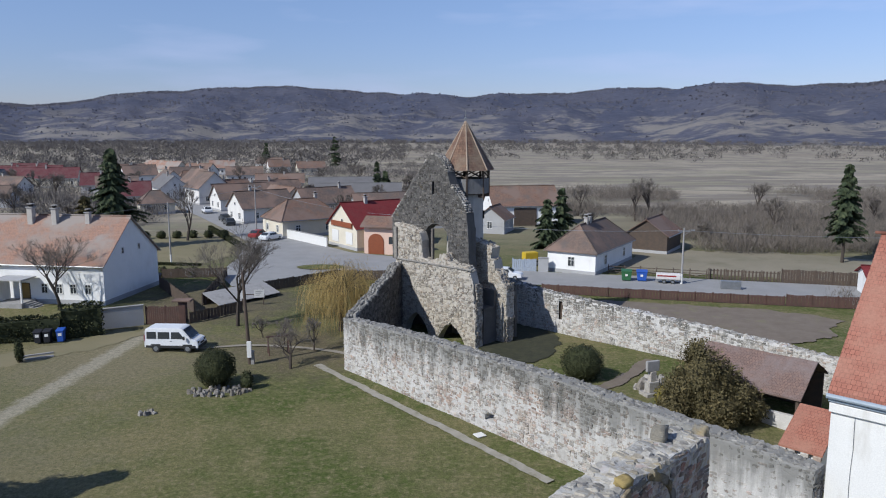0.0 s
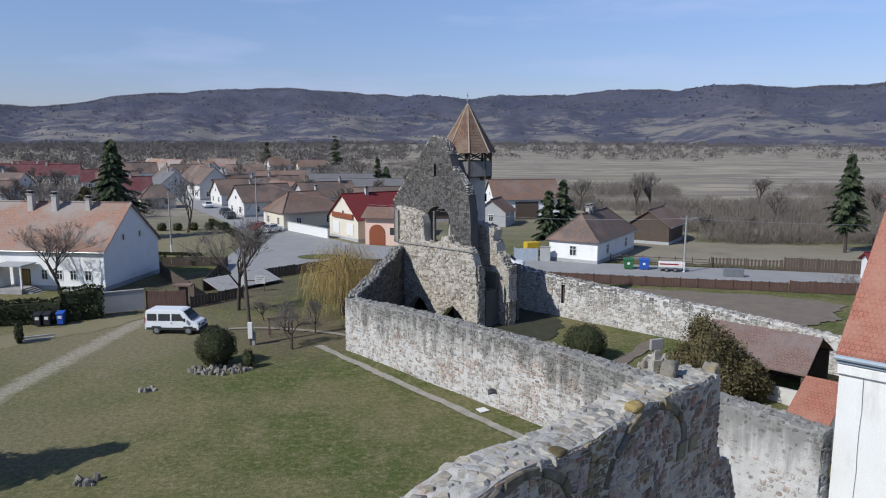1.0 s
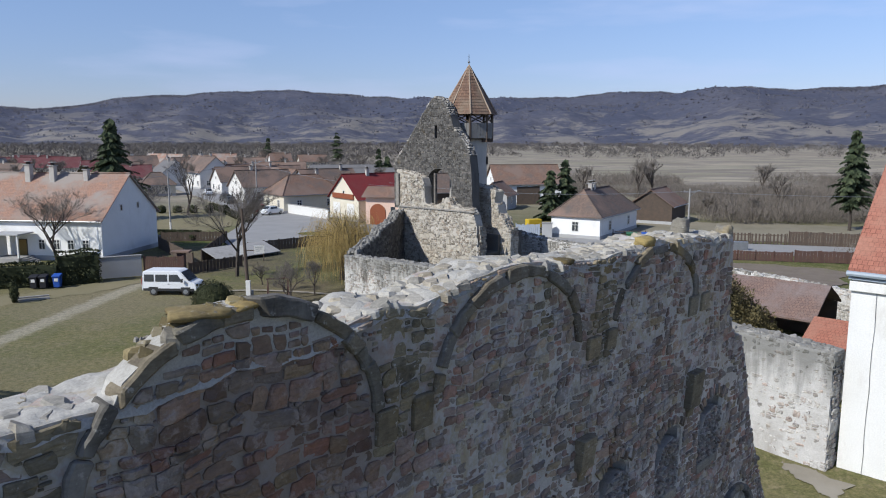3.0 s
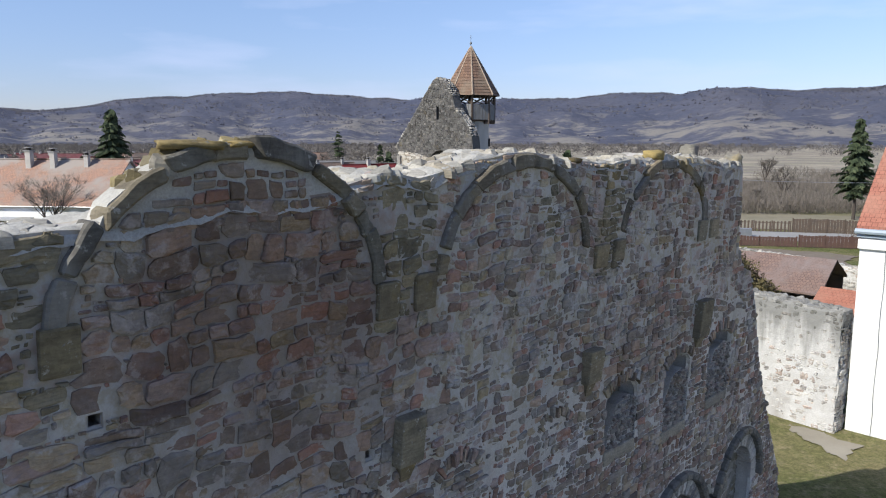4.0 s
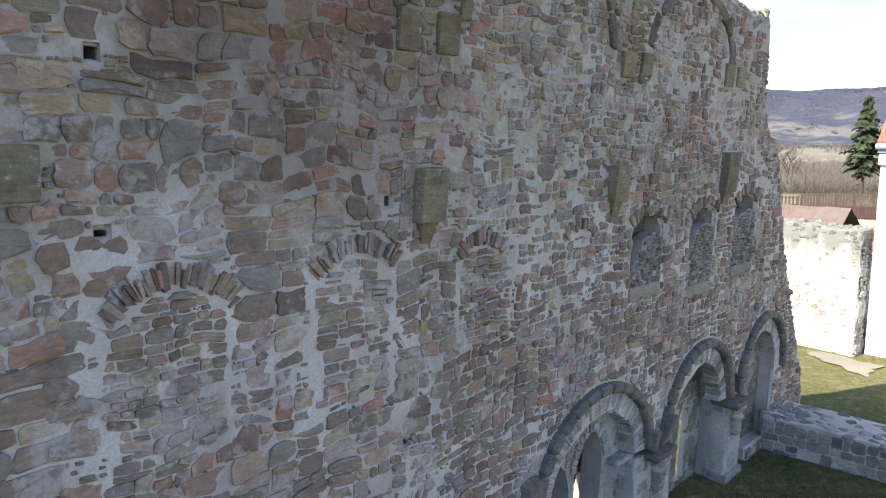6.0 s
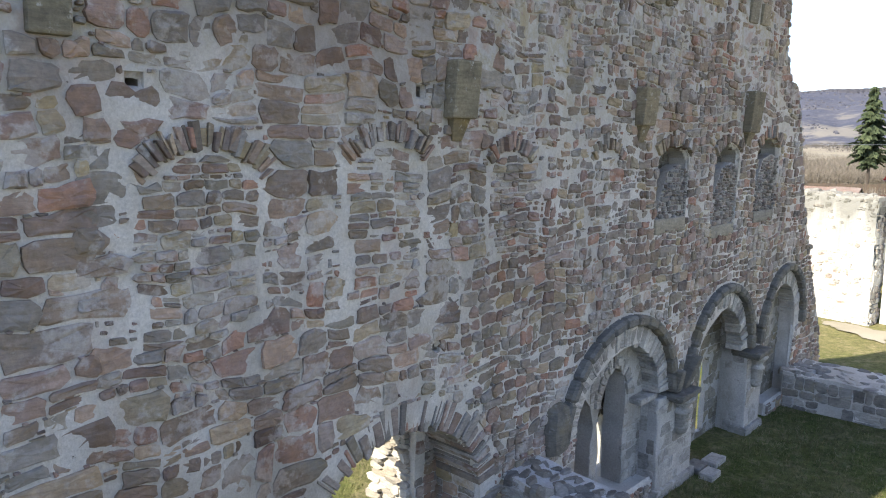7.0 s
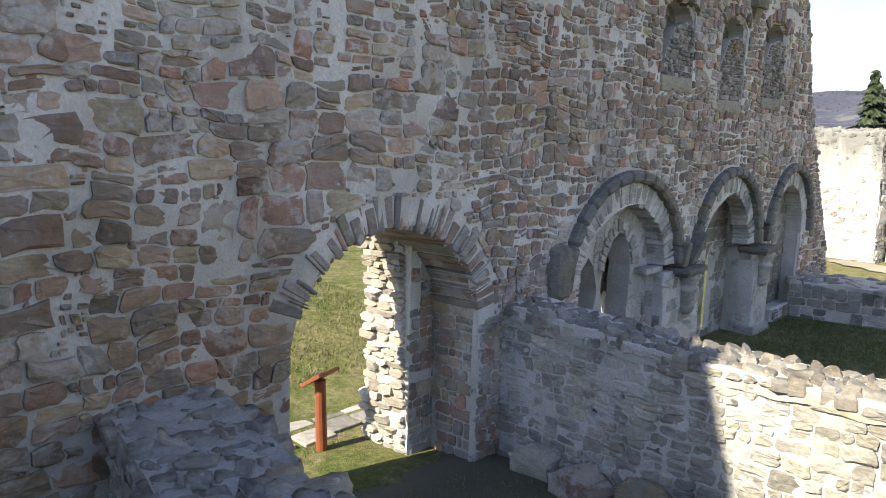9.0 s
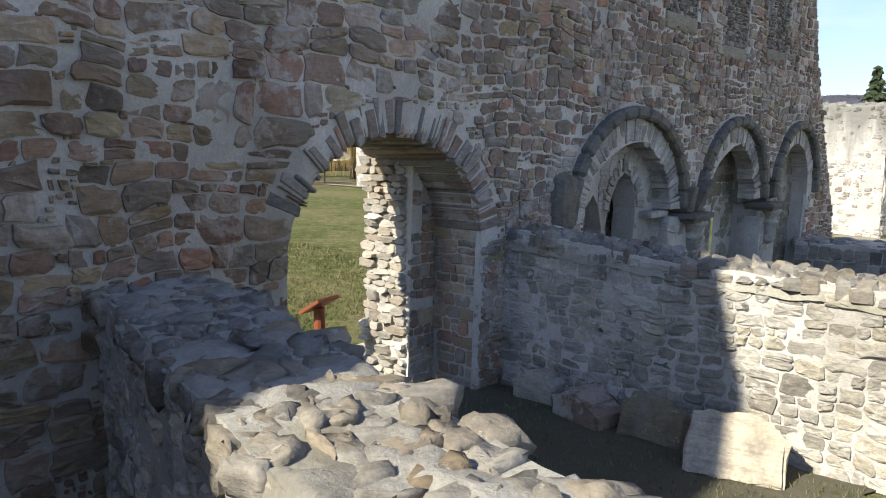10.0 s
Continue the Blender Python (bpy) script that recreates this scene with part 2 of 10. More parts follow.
M_CRESTTOP = mortar_material("lichened_crest_mortar", (0.47, 0.45, 0.41), (0.36, 0.345, 0.31), (0.27, 0.245, 0.185))
# near-black: paints the shade inside openings, and blackens the chimney pots
M_HOLE = surface("hole_shade_and_soot", (0.02, 0.018, 0.016), (0.03, 0.027, 0.024), 6, 50)


def grass_material():
    k = Nodes("winter_grass", 1.0, 0, 0.1)
    a, b, f = k.noise(0.09, 6, 0.6), k.noise(0.7, 6, 0.7), k.noise(9, 6, 0.75)
    col = k.mix(k.step(a, 0.44, 0.62), (0.082, 0.102, 0.034), (0.17, 0.152, 0.082))
    col = k.mix(k.math("MULTIPLY", k.step(b, 0.46, 0.68), 0.75), col, (0.195, 0.168, 0.10))
    col = k.mix(k.step(k.noise(2.6, 6, 0.7), 0.5, 0.7), col, (0.212, 0.182, 0.118))
    col = k.mix(0.8, col, k.ramp(f, [(0.25, (0.42, 0.47, 0.38)), (0.75, (1.5, 1.45, 1.4))]), "MULTIPLY")
    # bare and trodden ground: round the drive, under the trees, in the yard by the gate
    for x, y, r0, r1, tone in ((-27.0, 56.0, 4.0, 14.0, (0.205, 0.178, 0.125)), (-12.5, 58.5, 3.0, 9.5, (0.135, 0.112, 0.083)), (-24.0, 76.0, 6.0, 12.0, (0.12, 0.102, 0.08)), (-27.0, 36.0, 3.0, 11.0, (0.185, 0.165, 0.11))):
        dd = k.add("ShaderNodeVectorMath")
        dd.operation = "DISTANCE"
        k.link(k.pos.outputs["Position"], dd.inputs[0])
        dd.inputs[1].default_value = (x, y, 0)
        edge = k.math("ADD", dd.outputs["Value"], k.math("MULTIPLY", k.math("SUBTRACT", b, 0.5), 22.0))
        worn = k.math("SUBTRACT", 1.0, k.step(edge, r0, r1))
        col = k.mix(k.math("MULTIPLY", worn, 0.8), col, k.mix(0.8, tone, k.ramp(f, [(0.25, (0.5, 0.5, 0.48)), (0.75, (1.4, 1.38, 1.35))]), "MULTIPLY"))
    sp = k.add("ShaderNodeSeparateXYZ")
    k.link(k.pos.outputs["Position"], sp.inputs[0])
    off = k.math("ABSOLUTE", k.math("ADD", k.math("SUBTRACT", sp.outputs["X"], k.math("MULTIPLY", sp.outputs["Y"], 0.068)), 31.2))
    off = k.math("ADD", off, k.math("MULTIPLY", k.math("SUBTRACT", k.noise(0.9, 5, 0.7), 0.5), 1.8))
    on = k.math("MULTIPLY", k.math("SUBTRACT", 1.0, k.step(off, 0.45, 1.15)), k.math("SUBTRACT", 1.0, k.step(sp.outputs["Y"], 66.5, 68.0)))
    col = k.mix(k.math("MULTIPLY", on, 0.9), col, k.mix(0.8, (0.30, 0.272, 0.22), k.ramp(f, [(0.25, (0.6, 0.6, 0.6)), (0.75, (1.35, 1.35, 1.33))]), "MULTIPLY"))
    col = k.mix(0.7, col, k.ramp(k.noise(3.4, 6, 0.75), [(0.36, (0.6, 0.64, 0.56)), (0.64, (1.38, 1.34, 1.3))]), "MULTIPLY")
    col = k.mix(0.45, col, k.ramp(k.noise(45, 3, 0.7), [(0.3, (0.45, 0.48, 0.42)), (0.7, (1.5, 1.46, 1.4))]), "MULTIPLY")
    # fields and scrubland further off
    far = k.add("ShaderNodeVectorMath")
    far.operation = "LENGTH"
    k.link(k.pos.outputs["Position"], far.inputs[0])
    d = k.step(far.outputs["Value"], 95, 170)
    strips = k.noise(0.016, 4, 0.55, (0.3, 1.5, 1))
    field = k.ramp(strips, [(0.34, (0.18, 0.155, 0.13)), (0.41, (0.29, 0.25, 0.19)), (0.46, (0.35, 0.31, 0.24)), (0.50, (0.19, 0.165, 0.135)), (0.55, (0.25, 0.23, 0.165)), (0.60, (0.335, 0.295, 0.23)), (0.66, (0.23, 0.205, 0.165))])
    field = k.mix(k.step(k.noise(0.05, 6, 0.7), 0.47, 0.62), field, (0.20, 0.175, 0.15))
    col = k.mix(d, col, field)
    k.bump(f, 0.9, 0.05)
    return k.done(col)


M_GRASS = grass_material()
M_ROAD = surface("road_asphalt", (0.30, 0.295, 0.288), (0.245, 0.242, 0.237), 0.4, 20, 0.9, 0.2, 0.01)
M_GRAVEL = surface("trodden_gravel", (0.30, 0.27, 0.22), (0.22, 0.195, 0.15), 0.8, 16, 1.0, 0.5, 0.02)
M_WHITE = surface("white_limewash", (0.83, 0.82, 0.80), (0.76, 0.75, 0.725), 0.7, 25, 0.9, 0.12, 0.01, (0.64, 0.62, 0.585))
M_DULLWHITE = surface("dull_white_render", (0.72, 0.70, 0.665), (0.63, 0.61, 0.575), 0.7, 25, 0.9, 0.12, 0.01, (0.42, 0.40, 0.37))
M_GREYWALL = surface("grey_render", (0.42, 0.42, 0.42), (0.36, 0.355, 0.35), 0.7, 25, 0.9, 0.12, 0.01)
M_CREAM = surface("cream_render", (0.68, 0.62, 0.50), (0.60, 0.55, 0.44), 0.7, 25, 0.9, 0.1)
M_PINK = surface("pink_render", (0.70, 0.50, 0.40), (0.64, 0.46, 0.37), 0.7, 25, 0.9, 0.1)
M_WOOD = surface("weathered_wood", (0.115, 0.082, 0.06), (0.075, 0.06, 0.05), 2.5, 30, 0.85, 0.3)
M_REDWOOD = surface("red_brown_boards", (0.12, 0.066, 0.052), (0.085, 0.053, 0.044), 2.0, 30, 0.8, 0.3)
M_ORANGEWOOD = surface("varnished_orange_wood", (0.28, 0.085, 0.038), (0.20, 0.062, 0.03), 5.0, 40, 0.5, 0.2)
M_BARK = surface("bark", (0.085, 0.068, 0.055), (0.055, 0.045, 0.038), 5, 30, 0.95, 0.5, 0.02)
M_GLASS = surface("dark_window_glass", (0.03, 0.035, 0.04), (0.045, 0.05, 0.055), 2, 10, 0.12, 0.0, spec=0.6)
M_FRAME = surface("white_frame", (0.72, 0.71, 0.68), (0.66, 0.65, 0.62), 3, 30, 0.6, 0.05)
M_METAL = surface("grey_metal", (0.30, 0.31, 0.32), (0.24, 0.25, 0.26), 3, 30, 0.45, 0.05, metal=0.6)
M_CONCRETE = surface("concrete", (0.36, 0.35, 0.335), (0.28, 0.27, 0.26), 2, 30, 0.9, 0.2, stain=(0.2, 0.19, 0.18))


def roof_material(name, c1, c2, c3, patch=None):
    """Rows of fired clay tiles; a random tone for each tile."""
    k = Nodes(name, 0.88, 0, 0.25)
    uv = k.add("ShaderNodeUVMap")
    br = k.add("ShaderNodeTexBrick")
    br.inputs["Scale"].default_value = 1.0
    br.inputs["Brick Width"].default_value, br.inputs["Row Height"].default_value = 0.19, 0.24
    br.inputs["Mortar Size"].default_value, br.inputs["Mortar Smooth"].default_value = 0.012, 0.3
    br.inputs["Color1"].default_value, br.inputs["Color2"].default_value, br.inputs["Mortar"].default_value = (*c1, 1), (*c2, 1), (*tuple(v * 0.45 for v in c1), 1)
    k.link(uv.outputs[0], br.inputs["Vector"])
    col = k.mix(k.step(k.noise(0.55, 6, 0.65), 0.44, 0.66), br.outputs["Color"], c3)
    col = k.mix(0.45, col, k.ramp(k.noise(9, 5, 0.7), [(0.3, (0.6, 0.6, 0.6)), (0.7, (1.3, 1.28, 1.25))]), "MULTIPLY")
    if patch:
        col = k.mix(k.step(k.noise(0.16, 4), 0.5, 0.58), col, patch)
    k.bump(br.outputs["Fac"], -0.6, 0.03)
    return k.done(col)


M_ROOF = roof_material("old_clay_tiles", (0.24, 0.145, 0.105), (0.17, 0.108, 0.082), (0.145, 0.112, 0.095), (0.19, 0.135, 0.11))
M_ROOFORANGE = roof_material("patched_clay_tiles", (0.37, 0.215, 0.15), (0.29, 0.185, 0.145), (0.28, 0.225, 0.19), (0.285, 0.245, 0.215))
M_ROOFBROWN = roof_material("brown_clay_tiles", (0.20, 0.142, 0.114), (0.145, 0.108, 0.09), (0.125, 0.104, 0.094), (0.21, 0.145, 0.115))
M_ROOFRED = roof_material("red_sheet_tiles", (0.20, 0.03, 0.032), (0.17, 0.027, 0.03), (0.16, 0.035, 0.035))
M_ROOFMAROON = roof_material("faded_maroon_sheet", (0.15, 0.05, 0.055), (0.13, 0.045, 0.05), (0.14, 0.07, 0.07))
M_ROOFNEW = roof_material("new_clay_tiles", (0.36, 0.15, 0.105), (0.31, 0.125, 0.088), (0.35, 0.175, 0.125))
M_ROOFTOWER = roof_material("tower_shingles", (0.23, 0.14, 0.095), (0.145, 0.09, 0.068), (0.22, 0.17, 0.125))
M_HIPTILE = surface("pale_hip_tiles", (0.40, 0.31, 0.23), (0.32, 0.25, 0.19), 3, 30, 0.9, 0.2)


def foliage_material(name, c1, c2, c3):
    k = Nodes(name, 0.8, 0, 0.2)
    col = k.ramp(k.pos.outputs["Random Per Island"], [(0.0, c1), (0.55, c2), (1.0, c3)])
    col = k.mix(k.step(k.noise(1.2, 3), 0.35, 0.7), col, k.mix(1.0, col, (0.6, 0.62, 0.6), "MULTIPLY"))
    return k.done(col)


M_SPRUCE = foliage_material("spruce_needles", (0.044, 0.062, 0.034), (0.07, 0.092, 0.05), (0.112, 0.13, 0.068))
M_THUJA = foliage_material("brownish_conifer", (0.098, 0.084, 0.043), (0.143, 0.12, 0.058), (0.20, 0.16, 0.078))
M_HEDGE = foliage_material("dark_hedge", (0.028, 0.034, 0.016), (0.048, 0.055, 0.025), (0.075, 0.078, 0.033))
M_YELLOWBUSH = foliage_material("yellow_bush", (0.16, 0.13, 0.03), (0.22, 0.18, 0.05), (0.12, 0.11, 0.03))
M_WILLOW = foliage_material("willow_twigs", (0.40, 0.28, 0.10), (0.48, 0.35, 0.14), (0.31, 0.22, 0.09))
M_SCRUB = foliage_material("bare_scrub", (0.148, 0.126, 0.108), (0.198, 0.17, 0.146), (0.26, 0.223, 0.19))
M_SCRUBFAR = foliage_material("far_bare_scrub", (0.115, 0.102, 0.098), (0.15, 0.134, 0.126), (0.20, 0.178, 0.162))
M_TWIG = foliage_material("bare_twigs", (0.15, 0.128, 0.112), (0.195, 0.168, 0.148), (0.24, 0.21, 0.185))


def hill_material():
    k = Nodes("hazed_bare_hills", 1.0, 0, 0.05)
    f = k.noise(0.06, 6, 0.75)
    # distance haze is mixed into these blue-violet base colours
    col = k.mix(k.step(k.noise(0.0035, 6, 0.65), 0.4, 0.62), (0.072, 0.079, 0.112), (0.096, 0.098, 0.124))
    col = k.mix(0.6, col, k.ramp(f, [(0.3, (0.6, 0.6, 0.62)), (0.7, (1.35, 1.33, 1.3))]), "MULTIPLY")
    # clearings low on the slopes
    h = k.height()
    low = k.math("SUBTRACT", k.step(k.noise(0.009, 6, 0.7), 0.47, 0.58), k.step(h, 40, 115))
    col = k.mix(k.math("MAXIMUM", low, 0.0), col, (0.205, 0.19, 0.175))
    k.bump(f, 0.7, 5.0)
    return k.done(col)


M_HILL = hill_material()
# the ridge woods carry the same painted haze
M_HILLWOOD = foliage_material("hazed_bare_woods", (0.108, 0.108, 0.138), (0.122, 0.12, 0.145), (0.138, 0.133, 0.152))
M_METALFENCE = surface("blue_grey_painted_metal", (0.36, 0.40, 0.46), (0.31, 0.35, 0.41), 2, 30, 0.5, 0.05)
M_SLAB = stone_material("pale_slab", [(0.0, (0.42, 0.37, 0.30)), (1.0, (0.46, 0.41, 0.33))], 0.15, 0.1)


# ---- mesh helpers ----
from mathutils import geometry

# The ruin's own grid: u along the tall wall, v square to it (towards the lawn), z up.
RUIN = Matrix.Translation((-5.336, 4.996, 0)) @ Matrix.Rotation(math.atan2(0.730, 0.6835), 4, "Z")


def at(u, v, z=0.0, turn=0.0):
    return RUIN @ pose(u, v, z, 0, 0, turn)


def from_data(name, verts, faces, mats, smooth=False):
    me = bpy.data.meshes.new(name)
    me.from_pydata([tuple(v) for v in verts], [], faces)
    for m in mats if isinstance(mats, (list, tuple)) else [mats]:
        me.materials.append(m)
    if smooth:
        me.polygons.foreach_set("use_smooth", [True] * len(me.polygons))
    me.update()
    return me


def part(name, bm, material, parent=None, label="", smooth=False):
    """Links a bmesh (or a mesh) as one object under a thing or a part."""
    if isinstance(bm, bpy.types.Mesh):
        me = bm
    else:
        me = bpy.data.meshes.new(name)
        bm.to_mesh(me)
        bm.free()
        me.materials.append(material)
        if smooth:
            me.polygons.foreach_set("use_smooth", [True] * len(me.polygons))
    ob = new(name, me)
    if parent is not None:
        ob.parent = parent
    if label:
        tagged(ob, label)
    return ob


def thing(name, m, label, category, group="", kind=""):
    ob = new(name)
    ob.matrix_basis = m
    ob.empty_display_size = 0.2
    return tagged(ob, label, category, group, kind)


def box(bm, x0, x1, y0, y1, z0, z1, bevel=0.0, m=None):
    r = bmesh.ops.create_cube(bm, size=1.0)
    vs = r["verts"]
    for v in vs:
        v.co = Vector(((x0 + x1) / 2 + v.co.x * (x1 - x0), (y0 + y1) / 2 + v.co.y * (y1 - y0), (z0 + z1) / 2 + v.co.z * (z1 - z0)))
    if bevel:
        es = list({e for v in vs for e in v.link_edges})
        r = bmesh.ops.bevel(bm, geom=es, offset=bevel, segments=2, affect="EDGES", profile=0.6)
        vs = list({v for f in r["faces"] for v in f.verts} | {v for v in vs if v.is_valid})
    if m is not None:
        for v in vs:
            v.co = m @ v.co
    return vs


def boxed(x0, x1, y0, y1, z0, z1, bevel=0.0, m=None):
    bm = bmesh.new()
    box(bm, x0, x1, y0, y1, z0, z1, bevel, m)
    return bm


def tube(bm, p, q, r0, r1, sides=6, cap=True):
    p, q = Vector(p), Vector(q)
    turn = (q - p).to_track_quat("Z", "Y").to_matrix()
    rings = []
    for c, r in ((p, r0), (q, r1)):
        rings.append([bm.verts.new(c + turn @ Vector((math.cos(a) * r, math.sin(a) * r, 0))) for a in (2 * math.pi * i / sides for i in range(sides))])
    for i in range(sides):
        bm.faces.new((rings[0][i], rings[0][(i + 1) % sides], rings[1][(i + 1) % sides], rings[1][i]))
    if cap:
        bm.faces.new(rings[0][::-1])
        bm.faces.new(rings[1])


def worn_box(x0, x1, y0, y1, z0, z1, wear=0.02, step=0.12):
    """A block of weathered masonry: rounded arrises and uneven faces."""
    bm = boxed(x0, x1, y0, y1, z0, z1, min(0.03, 0.2 * min(x1 - x0, y1 - y0, z1 - z0)))
    for _ in range(3):
        long = [e for e in bm.edges if e.calc_length() > 1.6 * step]
        if not long:
            break
        bmesh.ops.subdivide_edges(bm, edges=long, cuts=1, use_grid_fill=True)
    bmesh.ops.triangulate(bm, faces=bm.faces[:])
    for v in bm.verts:
        q = v.co * 3.1
        v.co += wear * Vector((noise.noise(q), noise.noise(q + Vector((5, 0, 0))), noise.noise(q + Vector((0, 5, 0))))) + 0.4 * wear * Vector((noise.noise(q * 3), noise.noise(q * 3 + Vector((5, 0, 0))), 0))
    return bm


def lathe(bm, profile, sides=16, centre=(0, 0, 0)):
    """Turned shape from rows of (radius, height)."""
    c = Vector(centre)
    rings = [[bm.verts.new(c + Vector((math.cos(2 * math.pi * i / sides) * r, math.sin(2 * math.pi * i / sides) * r, z))) for i in range(sides)] for r, z in profile]
    for a, b in zip(rings, rings[1:]):
        for i in range(sides):
            bm.faces.new((a[i], a[(i + 1) % sides], b[(i + 1) % sides], b[i]))
    bm.faces.new(rings[0][::-1])
    bm.faces.new(rings[-1])


def inside(poly, x, y):
    hit = False
    for (x0, y0), (x1, y1) in zip(poly, poly[1:] + poly[:1]):
        if (y0 > y) != (y1 > y) and x < (x1 - x0) * (y - y0) / (y1 - y0) + x0:
            hit = not hit
    return hit


def resample(poly, step, closed=True):
    out = []
    for (x0, y0), (x1, y1) in zip(poly, poly[1:] + (poly[:1] if closed else [])):
        n = max(1, round(math.hypot(x1 - x0, y1 - y0) / step))
        out += [(x0 + (x1 - x0) * i / n, y0 + (y1 - y0) * i / n) for i in range(n)]
    if not closed:
        out.append(poly[-1])
    return out


def arc(cx, cz, rx, rz, a0=180.0, a1=0.0, n=14):
    return [(cx + rx * math.cos(radians(a0 + (a1 - a0) * i / n)), cz + rz * math.sin(radians(a0 + (a1 - a0) * i / n))) for i in range(n + 1)]


def arched(x0, x1, z0, spring, top, n=14):
    """Outline of an opening with a rounded head."""
    return [(x0, z0)] + arc((x0 + x1) / 2, spring, (x1 - x0) / 2, top - spring, n=n) + [(x1, z0)]


def slab(outline, holes, thick, step=0.3, rough=0.035, lean=0.0, jag=0.0, seed=0.0, batter=0.0):
    """A wall as (verts, faces): outline in x and z, front at y = 0, back at y = thick, with openings right through and uneven faces."""
    loops = [resample(outline, step)] + [resample(h, min(step, 0.15)) for h in holes]
    if jag:
        loops[0] = [(x + jag * noise.noise((x * 2.3, z * 2.3, seed)), z + jag * noise.noise((x * 2.3 + 40, z * 2.3, seed))) for x, z in loops[0]]
    pts, edges = [], []
    for lp in loops:
        b = len(pts)
        pts += [Vector(p) for p in lp]
        edges += [(b + i, b + (i + 1) % len(lp)) for i in range(len(lp))]
    xs, zs = [p[0] for p in loops[0]], [p[1] for p in loops[0]]
    ni, nj = int((max(xs) - min(xs)) / step), int((max(zs) - min(zs)) / step)
    for i in range(1, ni):
        for j in range(1, nj):
            x, z = min(xs) + step * (i + 0.3 * random.uniform(-1, 1)), min(zs) + step * (j + 0.3 * random.uniform(-1, 1))
            pts.append(Vector((x, z)))
    co, ed, fa, *_ = geometry.delaunay_2d_cdt(pts, edges, [], 0, 1e-5)
    keep = []
    for f in fa:
        cx, cz = sum(co[i].x for i in f) / 3, sum(co[i].y for i in f) / 3
        if inside(loops[0], cx, cz) and not any(inside(h, cx, cz) for h in loops[1:]):
            keep.append(f)
    used = sorted({i for f in keep for i in f})
    idx = {i: n for n, i in enumerate(used)}
    n = len(used)
    verts = []
    for side, y in ((0, 0.0), (1, thick)):
        for i in used:
            x, z = co[i].x, co[i].y
            d = rough * (noise.noise((x * 1.7, z * 1.7, seed + 7 * side)) + 0.6 * noise.noise((x * 5, z * 5, seed + 3 + side)))
            verts.append((x, y + d - (lean + batter * side) * z, z))
    faces = []
    count = {}
    for f in keep:
        a, b, c = (idx[i] for i in f)
        if (co[f[1]] - co[f[0]]).cross(co[f[2]] - co[f[0]]) < 0:
            b, c = c, b
        faces.append((a, b, c))
        faces.append((a + n, c + n, b + n))
        for e in ((a, b), (b, c), (c, a)):
            count[tuple(sorted(e))] = e if tuple(sorted(e)) not in count else None
    for e in count.values():
        if e:
            a, b = e
            faces.append((b, a, a + n, b + n))
    return verts, faces


# Rubble stones: a few low shapes, about 1 x 1 across and 1 high along -y.
def stone_shape(rng, round_=False):
    n = rng.choice((6, 7, 8))
    p = rng.uniform(2.4, 3.4) if round_ else rng.uniform(3.2, 7.0)
    ring = []
    a0 = rng.uniform(0, 1)
    for i in range(n):
        a = 2 * math.pi * (i + a0 + rng.uniform(-0.28, 0.28)) / n
        c, s = math.cos(a), math.sin(a)
        r = 0.5 / (abs(c) ** p + abs(s) ** p) ** (1 / p) * rng.uniform(0.84, 1.03)
        ring.append((c * r, s * r))
    verts = [(x, 0.35, z) for x, z in ring]
    k1, k2 = (0.93, 0.66) if round_ else (0.99, 0.90)
    verts += [(x * k1, -0.55, z * k1) for x, z in ring]
    dx, dz = rng.uniform(-0.3, 0.3), rng.uniform(-0.3, 0.3)
    verts += [(x * k2 * rng.uniform(0.95, 1.04), -1.0 + dx * x * 2 + dz * z * 2, z * k2 * rng.uniform(0.95, 1.03)) for x, z in ring]
    faces = [tuple(range(2 * n, 3 * n))]
    for k in (0, 1):
        faces += [(k * n + i, k * n + (i + 1) % n, (k + 1) * n + (i + 1) % n, (k + 1) * n + i) for i in range(n)]
    return np.array(verts), faces


_rng = random.Random(11)
SHAPES = [stone_shape(_rng) for _ in range(26)]
ROUND = [stone_shape(_rng, True) for _ in range(16)]


def split_block(rng, x0, x1, z0, z1, hs, ws, out, aspect=(1.5, 3.0)):
    """Cut a block of wall into single stones, now upright, now level."""
    w, h = x1 - x0, z1 - z0
    if h > hs[1] * rng.uniform(0.9, 1.3) and h > 1.6 * hs[0]:
        c = z0 + h * rng.uniform(0.36, 0.64)
        split_block(rng, x0, x1, z0, c, hs, ws, out, aspect)
        split_block(rng, x0, x1, c, z1, hs, ws, out, aspect)
    elif w > ws[1] * rng.uniform(0.7, 1.25) or w > h * rng.uniform(*aspect):
        c = x0 + w * rng.uniform(0.33, 0.67)
        split_block(rng, x0, c, z0, z1, hs, ws, out, aspect)
        split_block(rng, c, x1, z0, z1, hs, ws, out, aspect)
    elif rng.random() < 0.08 and h > 1.5 * hs[0]:
        c = z0 + h * rng.uniform(0.4, 0.6)
        out += [(x0, x1, z0, c), (x0, x1, c, z1)]
    else:
        out.append((x0, x1, z0, z1))


